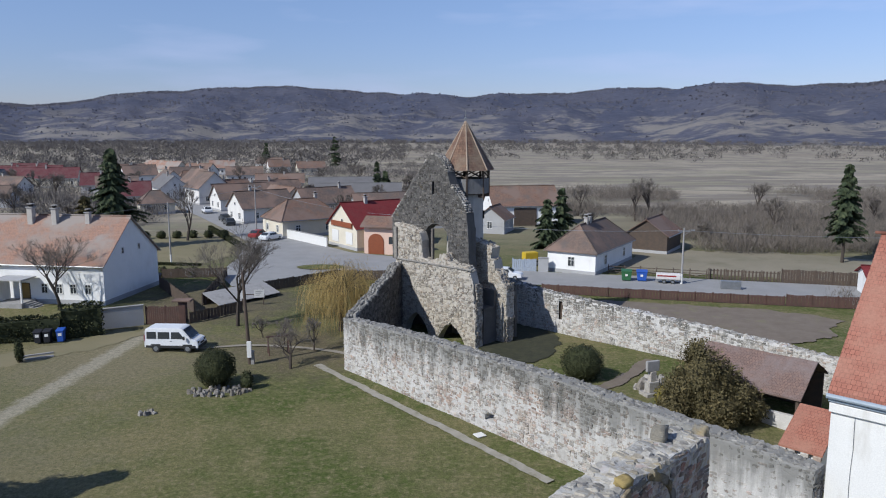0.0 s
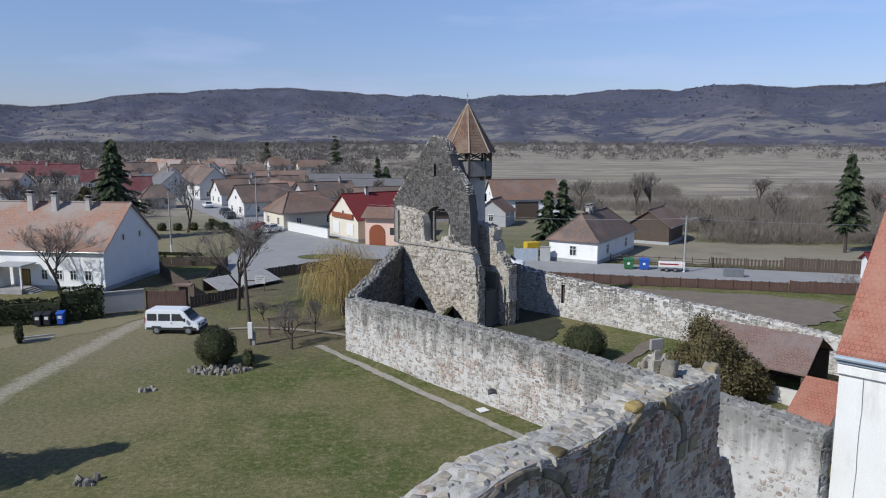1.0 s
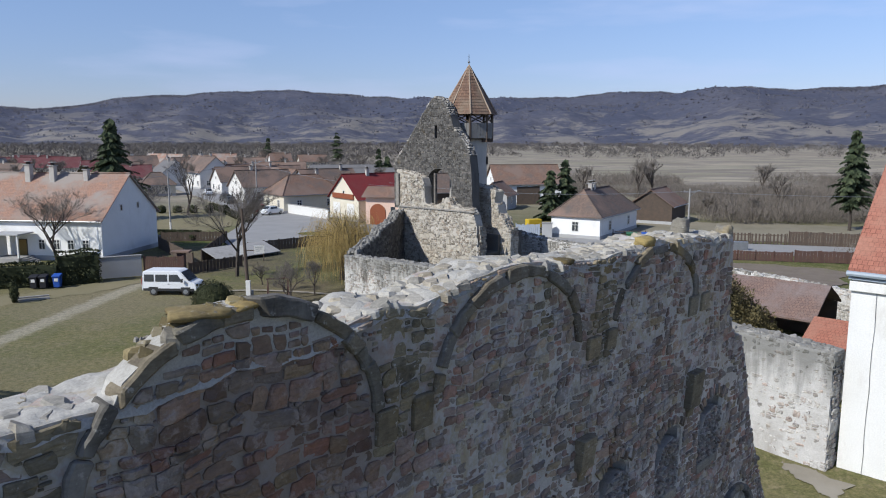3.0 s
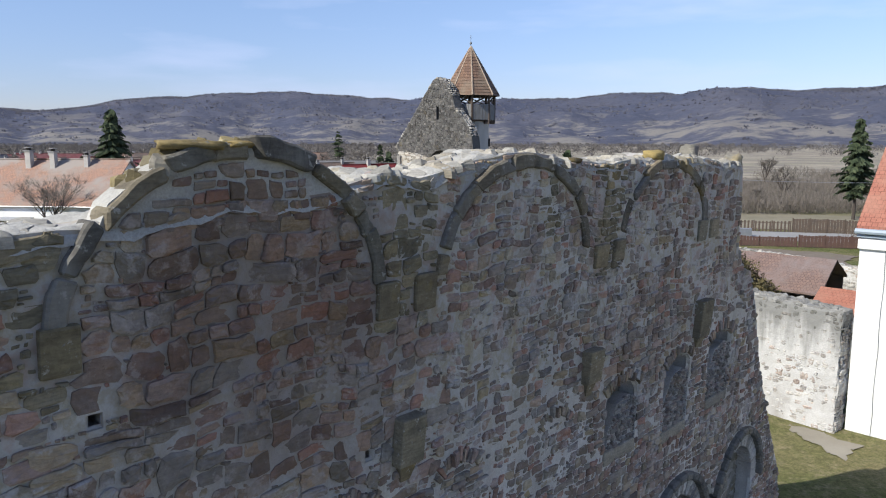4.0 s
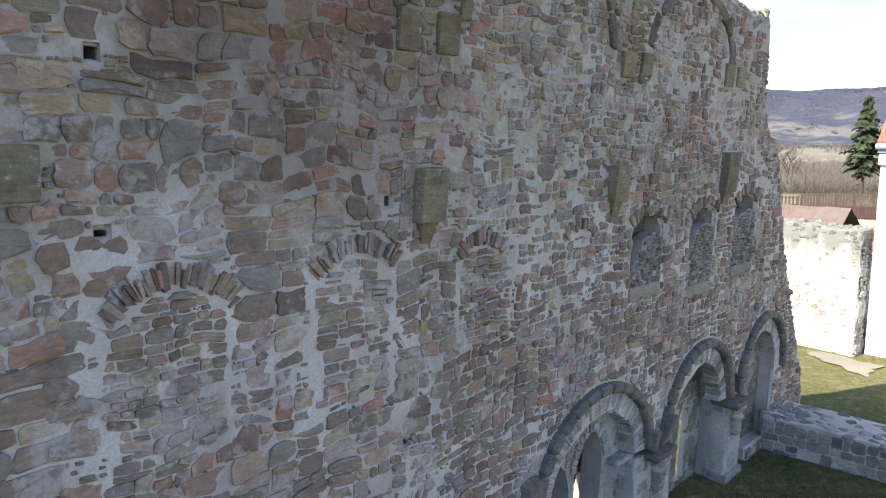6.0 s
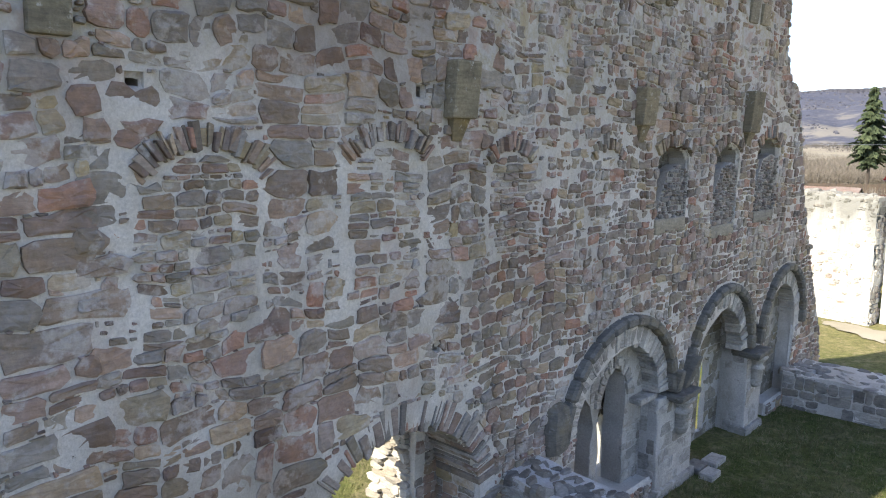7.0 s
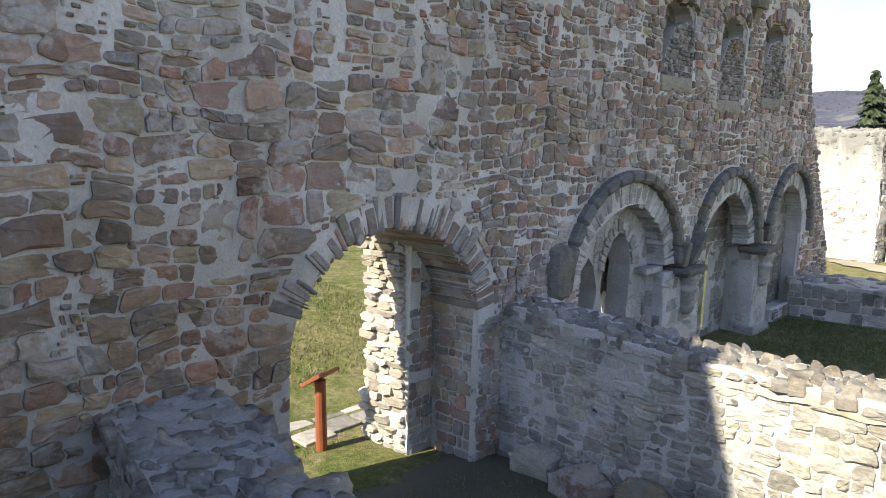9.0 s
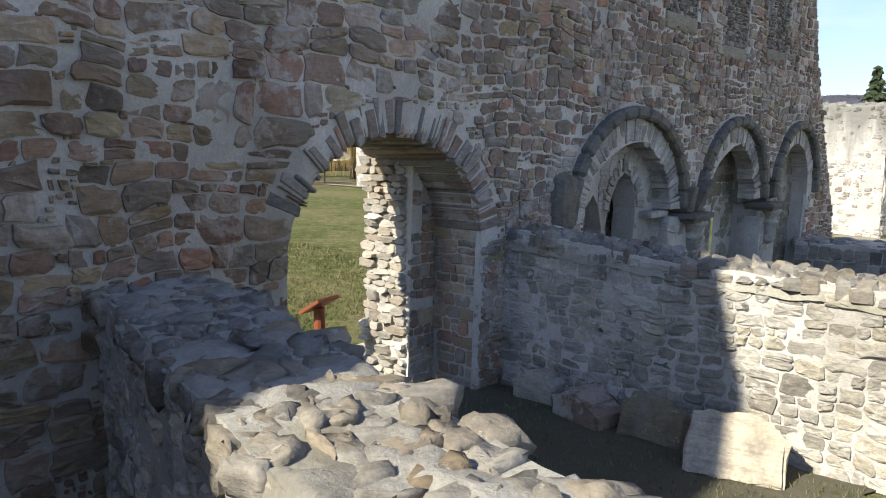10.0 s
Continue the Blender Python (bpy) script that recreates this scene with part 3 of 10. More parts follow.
def fitted_stones(rng, x0, x1, z0, z1, hs, ws, free, gap=0.02, wave=0.06, drop=0.03, aspect=(1.5, 3.0), worn=0.3, clip=0.6):
    """Irregular stones that fit one another in broken courses: (x, z, outline round the middle)."""
    cells = []
    z = z0 - 0.1
    while z < z1:
        h = rng.uniform(1.3, 2.9) * hs[1]
        x = x0 - rng.uniform(0, 2 * ws[1])
        while x < x1:
            w = rng.uniform(1.1, 2.6) * ws[1]
            split_block(rng, x, x + w, z, z + h, hs, ws, cells, aspect)
            x += w
        z += h

    def warp(x, z):
        p = Vector((x * 1.1, z * 1.6, 4.2))
        q = Vector((x * 4.3, z * 5.1, 1.7))
        return (x + wave * 0.9 * noise.noise(p) + 0.03 * noise.noise(q), z + wave * 1.3 * noise.noise(p + Vector((7, 3, 1))) + 0.03 * noise.noise(q + Vector((5, 9, 2))))
    out = []
    for xa, xb, za, zb in cells:
        if rng.random() < drop:
            continue
        w, h = xb - xa, zb - za
        cx, cz = warp((xa + xb) / 2, (za + zb) / 2)
        if not free(cx, cz):
            continue
        wide = 0.7 + 2.2 * max(0.0, noise.noise((cx * 0.9, cz * 1.3, 8.2))) ** 1.2
        g = [min(0.28 * min(w, h), gap * 0.5 * wide * rng.uniform(0.5, 1.6)) for _ in range(4)]
        xa, xb, za, zb = xa + g[0], xb - g[1], za + g[2], zb - g[3]
        r = min(xb - xa, zb - za)
        cut = [r * rng.uniform(0.04, worn) for _ in range(8)]
        pts = [(xa + cut[0], za)]
        jit = 0.2 * worn * r
        for p, q in (((xa + cut[0], za), (xb - cut[1], za)), ((xb, za + cut[2]), (xb, zb - cut[3])), ((xb - cut[4], zb), (xa + cut[5], zb)), ((xa, zb - cut[6]), (xa, za + cut[7]))):
            l = math.hypot(q[0] - p[0], q[1] - p[1])
            n = 1 if l < 0.09 else 2 if l < 0.22 else 3
            for i in range(n + 1):
                t = i / n
                pts.append((p[0] + (q[0] - p[0]) * t + rng.uniform(-jit, jit), p[1] + (q[1] - p[1]) * t + rng.uniform(-jit, jit)))
        pts = [warp(*p) for p in pts[1:]]
        good = []
        if sum(not free(*p) for p in pts) > clip * len(pts):
            continue
        for a, b in pts:
            for t in (1.0, 0.92, 0.84, 0.76, 0.68, 0.6, 0.5, 0.4, 0.3):
                q = (cx + (a - cx) * t, cz + (b - cz) * t)
                if free(*q):
                    break
            good.append((q[0] - cx, q[1] - cz))
        out.append((cx, cz, good))
    return out


def filler_stones(rng, stones, x0, x1, z0, z1, free, hs=(0.05, 0.11), ws=(0.07, 0.2), chance=0.75):
    """Small stones wedged into the gaps that the large ones leave."""
    cell = 0.035
    taken = set()
    for x, z, pts in stones:
        poly = [(x + a, z + b) for a, b in pts]
        xs, zs = [p[0] for p in poly], [p[1] for p in poly]
        for i in range(int(min(xs) // cell), int(max(xs) // cell) + 1):
            for j in range(int(min(zs) // cell), int(max(zs) // cell) + 1):
                if inside(poly, (i + 0.5) * cell, (j + 0.5) * cell):
                    taken.add((i, j))

    def gap_free(x, z):
        return (int(x // cell), int(z // cell)) not in taken and free(x, z)
    return [p for p in fitted_stones(rng, x0, x1, z0, z1, hs, ws, gap_free, 0.03, 0.04, 1 - chance) if sum(gap_free(p[0] + a, p[1] + b) for a, b in p[2]) == len(p[2])]


def stone_block(rng, pts, depth, bevel=0.018):
    """One fitted stone: verts round its middle and faces; it stands out along -y."""
    n = len(pts)
    d = rng.uniform(*depth)
    dx, dz = rng.uniform(-0.1, 0.1), rng.uniform(-0.1, 0.1)
    size = max(0.05, min(max(abs(p[0]) for p in pts), max(abs(p[1]) for p in pts)))
    k = 1 - bevel / size
    verts = [(x, 0.04, z) for x, z in pts] + [(x, -d * 0.55 + min(0, dx * x + dz * z) * 0.3, z) for x, z in pts]
    verts += [(x * k, -d + (dx * x + dz * z) * 0.6, z * k) for x, z in pts]
    faces = [tuple(range(2 * n, 3 * n))]
    for r in (0, 1):
        faces += [(r * n + i, r * n + (i + 1) % n, (r + 1) * n + (i + 1) % n, (r + 1) * n + i) for i in range(n)]
    return verts, faces


def stone_sheet(rng, stones, depth, fn, bevel=0.018):
    """All the stones as one (verts, faces). fn maps local (x, y, z) to the thing's space."""
    verts, faces = [], []
    for x, z, pts in stones:
        v, f = stone_block(rng, pts, depth, bevel)
        b = len(verts)
        verts += [fn(x + p[0], p[1], z + p[2]) for p in v]
        faces += [tuple(i + b for i in q) for q in f]
    return verts, faces


def single_stones(rng, stones, depth, mat, parent, base=lambda x, z: 0.0, name="stone"):
    """Stones as objects of their own."""
    for x, z, pts in stones:
        ob = new(name, from_data("stone", *rough_block(rng, pts, depth), mat))
        ob.parent = parent
        ob.location = (x, base(x, z), z)


def laid_stones(rng, x0, x1, z0, z1, size, free, drop=0.02):
    """Rough stones lying flat in uneven, broken courses: (x, z, outline round the middle). size(x, z) gives height and width limits."""
    out = []
    z = z0
    row = 0
    while z < z1:
        row += 1
        h0, h1, _, _ = size((x0 + x1) / 2, z)
        rise = rng.uniform(0.75, 1.1) * (h0 + h1) / 2
        x = x0 - rng.uniform(0, 0.5)
        while x < x1:
            ha, hb, wa, wb = size(x, z)
            local = (ha + hb) / (h0 + h1)
            n = max(1, round(1 / local * rng.uniform(0.85, 1.15)))
            w = min(wb, max(wa, rise * rng.uniform(0.8, 3.4) / max(1, n * 0.8)))
            if n == 1 and rise > 0.15 and rng.random() < 0.22:
                n = 2
            for k in range(n):
                if rng.random() < drop:
                    continue
                hh = rise / n
                cx = x + w / 2 + rng.uniform(-0.06, 0.06) * w
                cz = z + hh * (k + 0.5) + 0.16 * noise.noise((cx * 0.45, row * 0.17, 3.1)) + 0.05 * noise.noise((cx * 1.9, z * 1.9, 6.3)) + rng.uniform(-0.12, 0.12) * hh
                if not free(cx, cz):
                    continue
                a, b = w * rng.uniform(0.42, 0.52), hh * rng.uniform(0.36, 0.58)
                m, p = rng.randint(9, 11), rng.uniform(2.4, 6.5)
                tilt, shear, ph = rng.gauss(0, 0.07), rng.gauss(0, 0.16), rng.random()
                pts = []
                for i in range(m):
                    t = 2 * math.pi * (i + ph + rng.uniform(-0.25, 0.25)) / m
                    c, s = math.cos(t), math.sin(t)
                    r = rng.uniform(0.84, 1.06) / (abs(c) ** p + abs(s) ** p) ** (1 / p)
                    px, pz = a * c * r, b * s * r
                    px += shear * pz
                    pts.append((px - tilt * pz, pz + tilt * px))
                good = []
                bad = 0
                for px, pz in pts:
                    for t in (1.0, 0.8, 0.6, 0.42):
                        if free(cx + px * t, cz + pz * t):
                            break
                        bad += t == 1.0
                    good.append((px * t, pz * t))
                if bad <= 0.5 * m:
                    out.append((cx, cz, good))
            x += w
        z += rise
    return out


def rough_block(rng, pts, depth):
    """One hewn stone, its face broken into a few uneven facets; it stands out along -y."""
    n = len(pts)
    d = rng.uniform(*depth)
    dx, dz = rng.gauss(0, 0.05), rng.gauss(0, 0.05)
    u = 0.25 * d + 0.004
    verts = [(x, 0.05, z) for x, z in pts]
    verts += [(x * 0.97, -d * 0.7 + dx * x + dz * z + rng.uniform(-u, u) * 0.5, z * 0.97) for x, z in pts]
    k = rng.uniform(0.62, 0.8)
    verts += [(x * k, -d + dx * x + dz * z + rng.uniform(-u, u), z * k) for x, z in pts]
    verts.append((0, -d * rng.uniform(0.9, 1.15), 0))
    faces = []
    for r in (0, 1):
        faces += [(r * n + i, r * n + (i + 1) % n, (r + 1) * n + (i + 1) % n, (r + 1) * n + i) for i in range(n)]
    faces += [(2 * n + i, 2 * n + (i + 1) % n, 3 * n) for i in range(n)]
    return verts, faces


def rough_sheet(rng, stones, depth, fn):
    verts, faces = [], []
    for x, z, pts in stones:
        v, f = rough_block(rng, pts, depth)
        b = len(verts)
        verts += [fn(x + p[0], p[1], z + p[2]) for p in v]
        faces += [tuple(i + b for i in q) for q in f]
    return verts, faces


def mortar_skin(x0, x1, z0, z1, keep, lift, step, fn):
    """The uneven coat of lime mortar in which the stones are bedded: (verts, faces). lift(x, z): how far it stands out."""
    nx, nz = int((x1 - x0) / step) + 1, int((z1 - z0) / step) + 1
    verts, on = [], []
    for j in range(nz):
        for i in range(nx):
            x = x0 + step * (i + 0.35 * noise.noise((i * 0.7, j * 0.7, 1.0)))
            z = z0 + step * (j + 0.35 * noise.noise((i * 0.7, j * 0.7, 8.0)))
            k = keep(x, z)
            on.append(k)
            verts.append(fn(x, -lift(x, z) if k else 0.06, z))
    faces = []
    for j in range(nz - 1):
        for i in range(nx - 1):
            q = (j * nx + i, j * nx + i + 1, (j + 1) * nx + i + 1, (j + 1) * nx + i)
            if on[q[0]] or on[q[1]] or on[q[2]] or on[q[3]]:
                faces.append(q)
    used = sorted({i for q in faces for i in q})
    idx = {i: n for n, i in enumerate(used)}
    return [verts[i] for i in used], [tuple(idx[i] for i in q) for q in faces]


def coat(x, z, mean=0.014, broad=0.014, mid=0.010, fine=0.008):
    return mean + broad * noise.noise((x * 0.5, z * 0.7, 2.2)) + mid * noise.noise((x * 2.6, z * 3.2, 5.5)) + fine * noise.noise((x * 8.5, z * 9.5, 9.1))


SINGLES = []  # nearest stones of the walls, laid one by one at the end


def rubble_wall(name, m, outline, holes, thick, label, mat, mortar, hs=(0.2, 0.36), ws=(0.25, 0.6), depth=(0.015, 0.05), gap=0.03,
                step=0.6, jag=0.08, rough=0.015, seed=1, cap=True, category="ruined wall", capmat=None, capsize=(0.3, 0.55), high=(0.1, 0.22),
                ends=(), single=None, drop=0.05, bed=None, bed_to=None, bed_step=0.05, bed_more=lambda x: 0.0):
    """A ruined rubble wall: its core, its fitted face stones, the stones of its ends and the uneven stones along its crest."""
    rng = random.Random(seed)
    top = thing(name, m, label, category, kind="structure")
    part("wall_core", from_data("wall_core", *slab(outline, holes, thick, step, rough, 0, jag, seed), mortar), None, top)
    xs, zs = [p[0] for p in outline], [p[1] for p in outline]

    def free(x, z):
        return inside(outline, x, z + 0.03) and not any(inside(q, x, z) for q in holes)
    pl = fitted_stones(rng, min(xs), max(xs), min(zs), max(zs), hs, ws, free, gap, 0.06, drop, (1.9, 3.6) if bed else (1.5, 3.0), 0.4 if bed else 0.3)
    if bed:
        part("mortar_coat", from_data("mortar_coat", *mortar_skin(min(xs), bed_to, -0.75, max(zs), lambda x, z: inside(outline, x, z + 0.04) and not any(inside(q, x, z) for q in holes), lambda x, z: coat(x + seed, z, *bed) + bed_more(x), bed_step, lambda x, y, z: (x, y, z)), mortar, True), None, top)
    if single:
        mine = [s for s in pl if single(s[0], s[1])][:290]
        SINGLES.append((rng, mine, depth, mat, top))
        chosen = {id(s) for s in mine}
        pl = [s for s in pl if id(s) not in chosen]
    v, f = (rough_sheet if bed else stone_sheet)(rng, pl, depth, lambda x, y, z: (x, y, z))
    for x_end, sign in ends:
        top_z = max(z for x, z in outline if abs(x - x_end) < 0.6)
        pe = fitted_stones(rng, 0, thick, min(zs), top_z, hs, ws, lambda y, z: 0.02 < y < thick - 0.02 and z < top_z - 0.03, gap, 0.03, drop)
        ve, fe = stone_sheet(rng, pe, depth, lambda x, y, z: (x_end - sign * y, x, z))
        v, f = merged((v, f), (ve, [q[::-1] for q in fe] if sign < 0 else fe))
    tagged(part("face_stones", from_data("face_stones", v, f, mat), None, top), kind="stuff")
    if cap:
        v, f = crest(rng, outline, thick, capsize, high=high)
        tagged(part("crest_stones", from_data("crest_stones", v, f, capmat or mat), None, top), kind="stuff")
    return top


def crest(rng, outline, thick, size=(0.35, 0.6), lean=0.0, skip=lambda x, z: False, high=(0.12, 0.26)):
    """Uneven stones lying along the top edge of an outline."""
    verts, faces = [], []
    z_low = min(p[1] for p in outline)
    pts = resample(outline, sum(size) / 2 * 0.62)
    for i, (x, z) in enumerate(pts):
        ax, az = pts[i - 1]
        if z < z_low + 0.5 or skip(x, z) or inside(outline, x, z + 0.12) or abs(z - az) > 2.2 * abs(x - ax):
            continue
        rows = max(2, round(thick / 0.3))
        for j in range(rows):
            y = thick * (j + 0.5) / rows + rng.uniform(-0.08, 0.08) - lean * z
            w, h, dd = rng.uniform(*size), rng.uniform(*high), thick / rows * rng.uniform(0.9, 1.3)
            sv, sf = rng.choice(ROUND)
            v = sv[:, [0, 2, 1]] * np.array([w, dd, -h])
            a = rng.uniform(-0.5, 0.5)
            tx, ty = rng.uniform(-0.15, 0.15), rng.uniform(-0.15, 0.15)
            b = len(verts)
            for px, py, pz in v:
                qx, qy = px * math.cos(a) - py * math.sin(a), px * math.sin(a) + py * math.cos(a)
                verts.append((qx + x, qy + y, pz + z - 0.08 + tx * qx + ty * qy))
            faces += [tuple(i + b for i in reversed(q)) for q in sf]
    return verts, faces


def merged(*pairs):
    verts, faces = [], []
    for v, f in pairs:
        b = len(verts)
        verts += list(v)
        faces += [tuple(i + b for i in q) for q in f]
    return verts, faces


def boulder(rng, w, d, h, cuts=3, rough=0.16, round_=(0.35, 0.7)):
    """A worn block: verts and faces round its base, flattish on top."""
    bm = bmesh.new()
    box(bm, -w / 2, w / 2, -d / 2, d / 2, 0, h)
    bmesh.ops.subdivide_edges(bm, edges=bm.edges[:], cuts=cuts, use_grid_fill=True)
    off = Vector((rng.uniform(0, 90), rng.uniform(0, 90), rng.uniform(0, 90)))
    k = rng.uniform(*round_)
    for v in bm.verts:
        q = Vector((v.co.x / w * 2, v.co.y / d * 2, (v.co.z / h - 0.5) * 2))
        r = max(1e-3, q.length)
        m = max(abs(q.x), abs(q.y), abs(q.z))
        q *= 1 + k * (m / r * 1.12 - 1)
        q += rough * Vector((noise.noise(q * 0.9 + off), noise.noise(q * 0.9 + off + Vector((7, 0, 0))), noise.noise(q * 1.2 + off + Vector((0, 7, 0)))))
        q += rough * 0.45 * Vector((noise.noise(q * 2.6 + off), noise.noise(q * 2.6 - off), noise.noise(q * 2.4 + off)))
        v.co = Vector((q.x * w / 2, q.y * d / 2, (q.z / 2 + 0.5) * h))
    return bm


# ---- ground, fields and hills ----
def smooth(a, b, x):
    t = min(1, max(0, (x - a) / (b - a)))
    return t * t * (3 - 2 * t)


def ground_height(u, v):
    return -0.6 + 0.6 * smooth(1.0, 10.0, v)


def build_ground():
    def axis(centre, fine, reach):
        xs = [centre + fine * i for i in range(-40, 41)]
        step = fine
        while xs[-1] < reach:
            step *= 1.22
            xs = [xs[0] - step] + xs + [xs[-1] + step]
        return xs
    us, vs = axis(25, 0.9, 4200), axis(12, 0.9, 4200)
    verts = [(u, v, ground_height(u, v) + 0.05 * noise.noise((u * 0.35, v * 0.35, 0)) * (1 if abs(u) < 90 else 0)) for v in vs for u in us]
    n = len(us)
    faces = [(j * n + i, j * n + i + 1, (j + 1) * n + i + 1, (j + 1) * n + i) for j in range(len(vs) - 1) for i in range(n - 1)]
    g = part("ground", from_data("ground", verts, faces, M_GRASS, True), None)
    g.matrix_basis = RUIN
    tagged(g, "dry winter grass and brown fields reaching the hills", "ground", kind="structure")


build_ground()


def strip(name, pts, width, z, mat, label, category, wob=0.0):
    """A path or road along points of the plan."""
    verts = []
    for i, (x, y) in enumerate(pts):
        a, b = pts[max(0, i - 1)], pts[min(len(pts) - 1, i + 1)]
        d = Vector((b[0] - a[0], b[1] - a[1])).normalized()
        w = width / 2 * (1 + wob * noise.noise((x * 0.6, y * 0.6, 5)) + 0.7 * wob * noise.noise((x * 2.3, y * 2.3, 1)))
        w2 = width / 2 * (1 + wob * noise.noise((x * 0.6, y * 0.6, 9)) + 0.7 * wob * noise.noise((x * 2.3, y * 2.3, 7)))
        verts += [(x - d.y * w, y + d.x * w, z), (x + d.y * w2, y - d.x * w2, z)]
    faces = [(2 * i + 1, 2 * i + 3, 2 * i + 2, 2 * i) for i in range(len(pts) - 1)]
    return tagged(part(name, from_data(name, verts, faces, mat), None), label, category, kind="structure")


def line(p, q, n):
    return [(p[0] + (q[0] - p[0]) * i / n, p[1] + (q[1] - p[1]) * i / n) for i in range(n + 1)]


# hills: ridge height by bearing from the ruin
RIDGE = [(-34, 128), (-29, 112), (-25, 135), (-18, 165), (-14, 185), (-11, 178), (-6, 158), (0, 158), (5, 156), (10, 160), (15, 180), (20, 178), (25, 172), (32, 174), (40, 170)]


def ridge(deg):
    for (a, h0), (b, h1) in zip(RIDGE, RIDGE[1:]):
        if a <= deg <= b:
            return h0 + (h1 - h0) * (deg - a) / (b - a)
    return RIDGE[0][1] if deg < 0 else RIDGE[-1][1]


def hill_point(deg, t):
    """A point of the ridge by bearing and by how far up the slope it lies."""
    a = radians(deg)
    foot = 1500 + 260 * noise.noise((deg * 0.11, 2.0, 0)) - 250 * smooth(2, 30, deg)
    r = foot + (3300 - foot) * t
    h = ridge(deg) * 1.06 * smooth(0, 0.86, t) ** 0.85 if t < 0.86 else ridge(deg) * 1.06 * (1 - 0.8 * (t - 0.86))
    h += 26 * noise.fractal((r * 0.0022, deg * 0.16, 1.0), 1.0, 2.0, 4) * smooth(0, 0.3, t) * (1 - 0.75 * smooth(0.7, 0.86, t))
    return math.sin(a) * r, math.cos(a) * r, h - 3 + 3 * t


def build_hills():
    verts, na, nr = [], 420, 44
    for i in range(na):
        for j in range(nr):
            x, y, z = hill_point(-48 + 96 * i / (na - 1), j / (nr - 1))
            verts.append((x, y, z))
    faces = [(i * nr + j, (i + 1) * nr + j, (i + 1) * nr + j + 1, i * nr + j + 1) for i in range(na - 1) for j in range(nr - 1)]
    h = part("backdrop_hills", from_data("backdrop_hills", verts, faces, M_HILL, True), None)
    tagged(h, "long wooded ridge, leafless, blue-violet distance haze in its colour", "hills", kind="structure")
    # the leafless woods on the slopes, with clearings low down
    rng = random.Random(77)
    verts, faces = [], []
    while len(faces) < 36000:
        deg, t = rng.uniform(-37, 37), rng.uniform(0.74, 0.87) if rng.random() < 0.7 else rng.uniform(0.02, 0.8)
        if t < 0.4 and noise.noise((deg * 0.55, t * 9.0, 3.0)) + 0.5 * noise.noise((deg * 2.1, t * 22.0, 6.0)) > -0.45 + 1.2 * t + 0.25 * (deg < -2):
            continue
        x, y, z = hill_point(deg, t)
        tall, wide = rng.uniform(4.0, 9.0) if t > 0.74 else rng.uniform(3.0, 6.0), rng.uniform(5.0, 10.0)
        for q in range(3):
            ox, ty = rng.gauss(0, wide * 0.5), rng.uniform(0.5, 1.0)
            k = len(verts)
            verts += [(x + ox - wide * 0.5, y, z - 2), (x + ox + wide * 0.5, y + rng.uniform(-3, 3), z - 2), (x + ox + rng.gauss(0, 1.5), y, z + tall * ty)]
            faces.append((k, k + 1, k + 2))
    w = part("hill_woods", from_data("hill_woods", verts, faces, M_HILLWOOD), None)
    tagged(w, "leafless trees along the distant ridge", "woods", kind="stuff")


build_hills()

# ---- the tall ruined wall ----
LEAN_WALL = 0.033


def big_profile():
    """Top edge of the tall wall: two crested arches, then a ragged level run and a sloping end."""
    # left of u = -3.2, unseen, the top is raised to shade the stub
    return [(-13, -1.2), (22.9, -1.2), (22.3, 1.0), (21.2, 2.6), (19.9, 4.7), (19.1, 6.6), (18.5, 7.6), (18.0, 7.75), (17.55, 8.4), (17.5, 9.4), (17.35, 10.3), (16.8, 10.42),
            (16.2, 10.35), (15.4, 10.5), (14.8, 10.52), (14.1, 10.48), (13.5, 10.6), (12.9, 10.48), (12.2, 10.55), (11.5, 10.47), (10.8, 10.52), (10.05, 10.56), (9.3, 10.66), (8.5, 10.7),
            (7.9, 10.62), (7.3, 10.5), (6.74, 10.38), (6.2, 10.5), (5.8, 10.42), (5.4, 10.3), (4.9, 10.25), (4.2, 10.3), (3.4, 10.2),
            (2.65, 10.12), (2.4, 10.12), (1.8, 10.1), (1.0, 10.2), (0.0, 10.0), (-2, 10.1), (-3.2, 10.1), (-3.6, 11.6), (-13, 11.8)]


BIG = big_profile()
PORTAL = arched(4.25, 7.25, -1.2, 1.45, 2.83, 18)
NICHES = [arched(2.55, 3.8, 4.5, 6.12, 6.33), arched(4.8, 6.0, 4.5, 6.1, 6.42), arched(7.2, 8.35, 4.75, 6.1, 6.35), arched(9.6, 10.7, 5.0, 6.15, 6.4),
          arched(11.8, 13.0, 4.75, 5.95, 6.3), arched(14.15, 15.35, 4.45, 6.0, 6.3), arched(16.35, 17.6, 4.6, 6.1, 6.45)]
NICHE_DEPTH = [0.05, 0.07, 0.05, 0.05, 0.05, 0.04, 0.04]
PUTLOGS = [(2.62, 8.32), (2.63, 6.81), (5.95, 6.89), (6.3, 3.77), (0.4, 5.2)]
HOLES = [PORTAL] + NICHES[4:] + [[(u - 0.08, z - 0.08), (u + 0.08, z - 0.08), (u + 0.08, z + 0.08), (u - 0.08, z + 0.08)] for u, z in PUTLOGS]


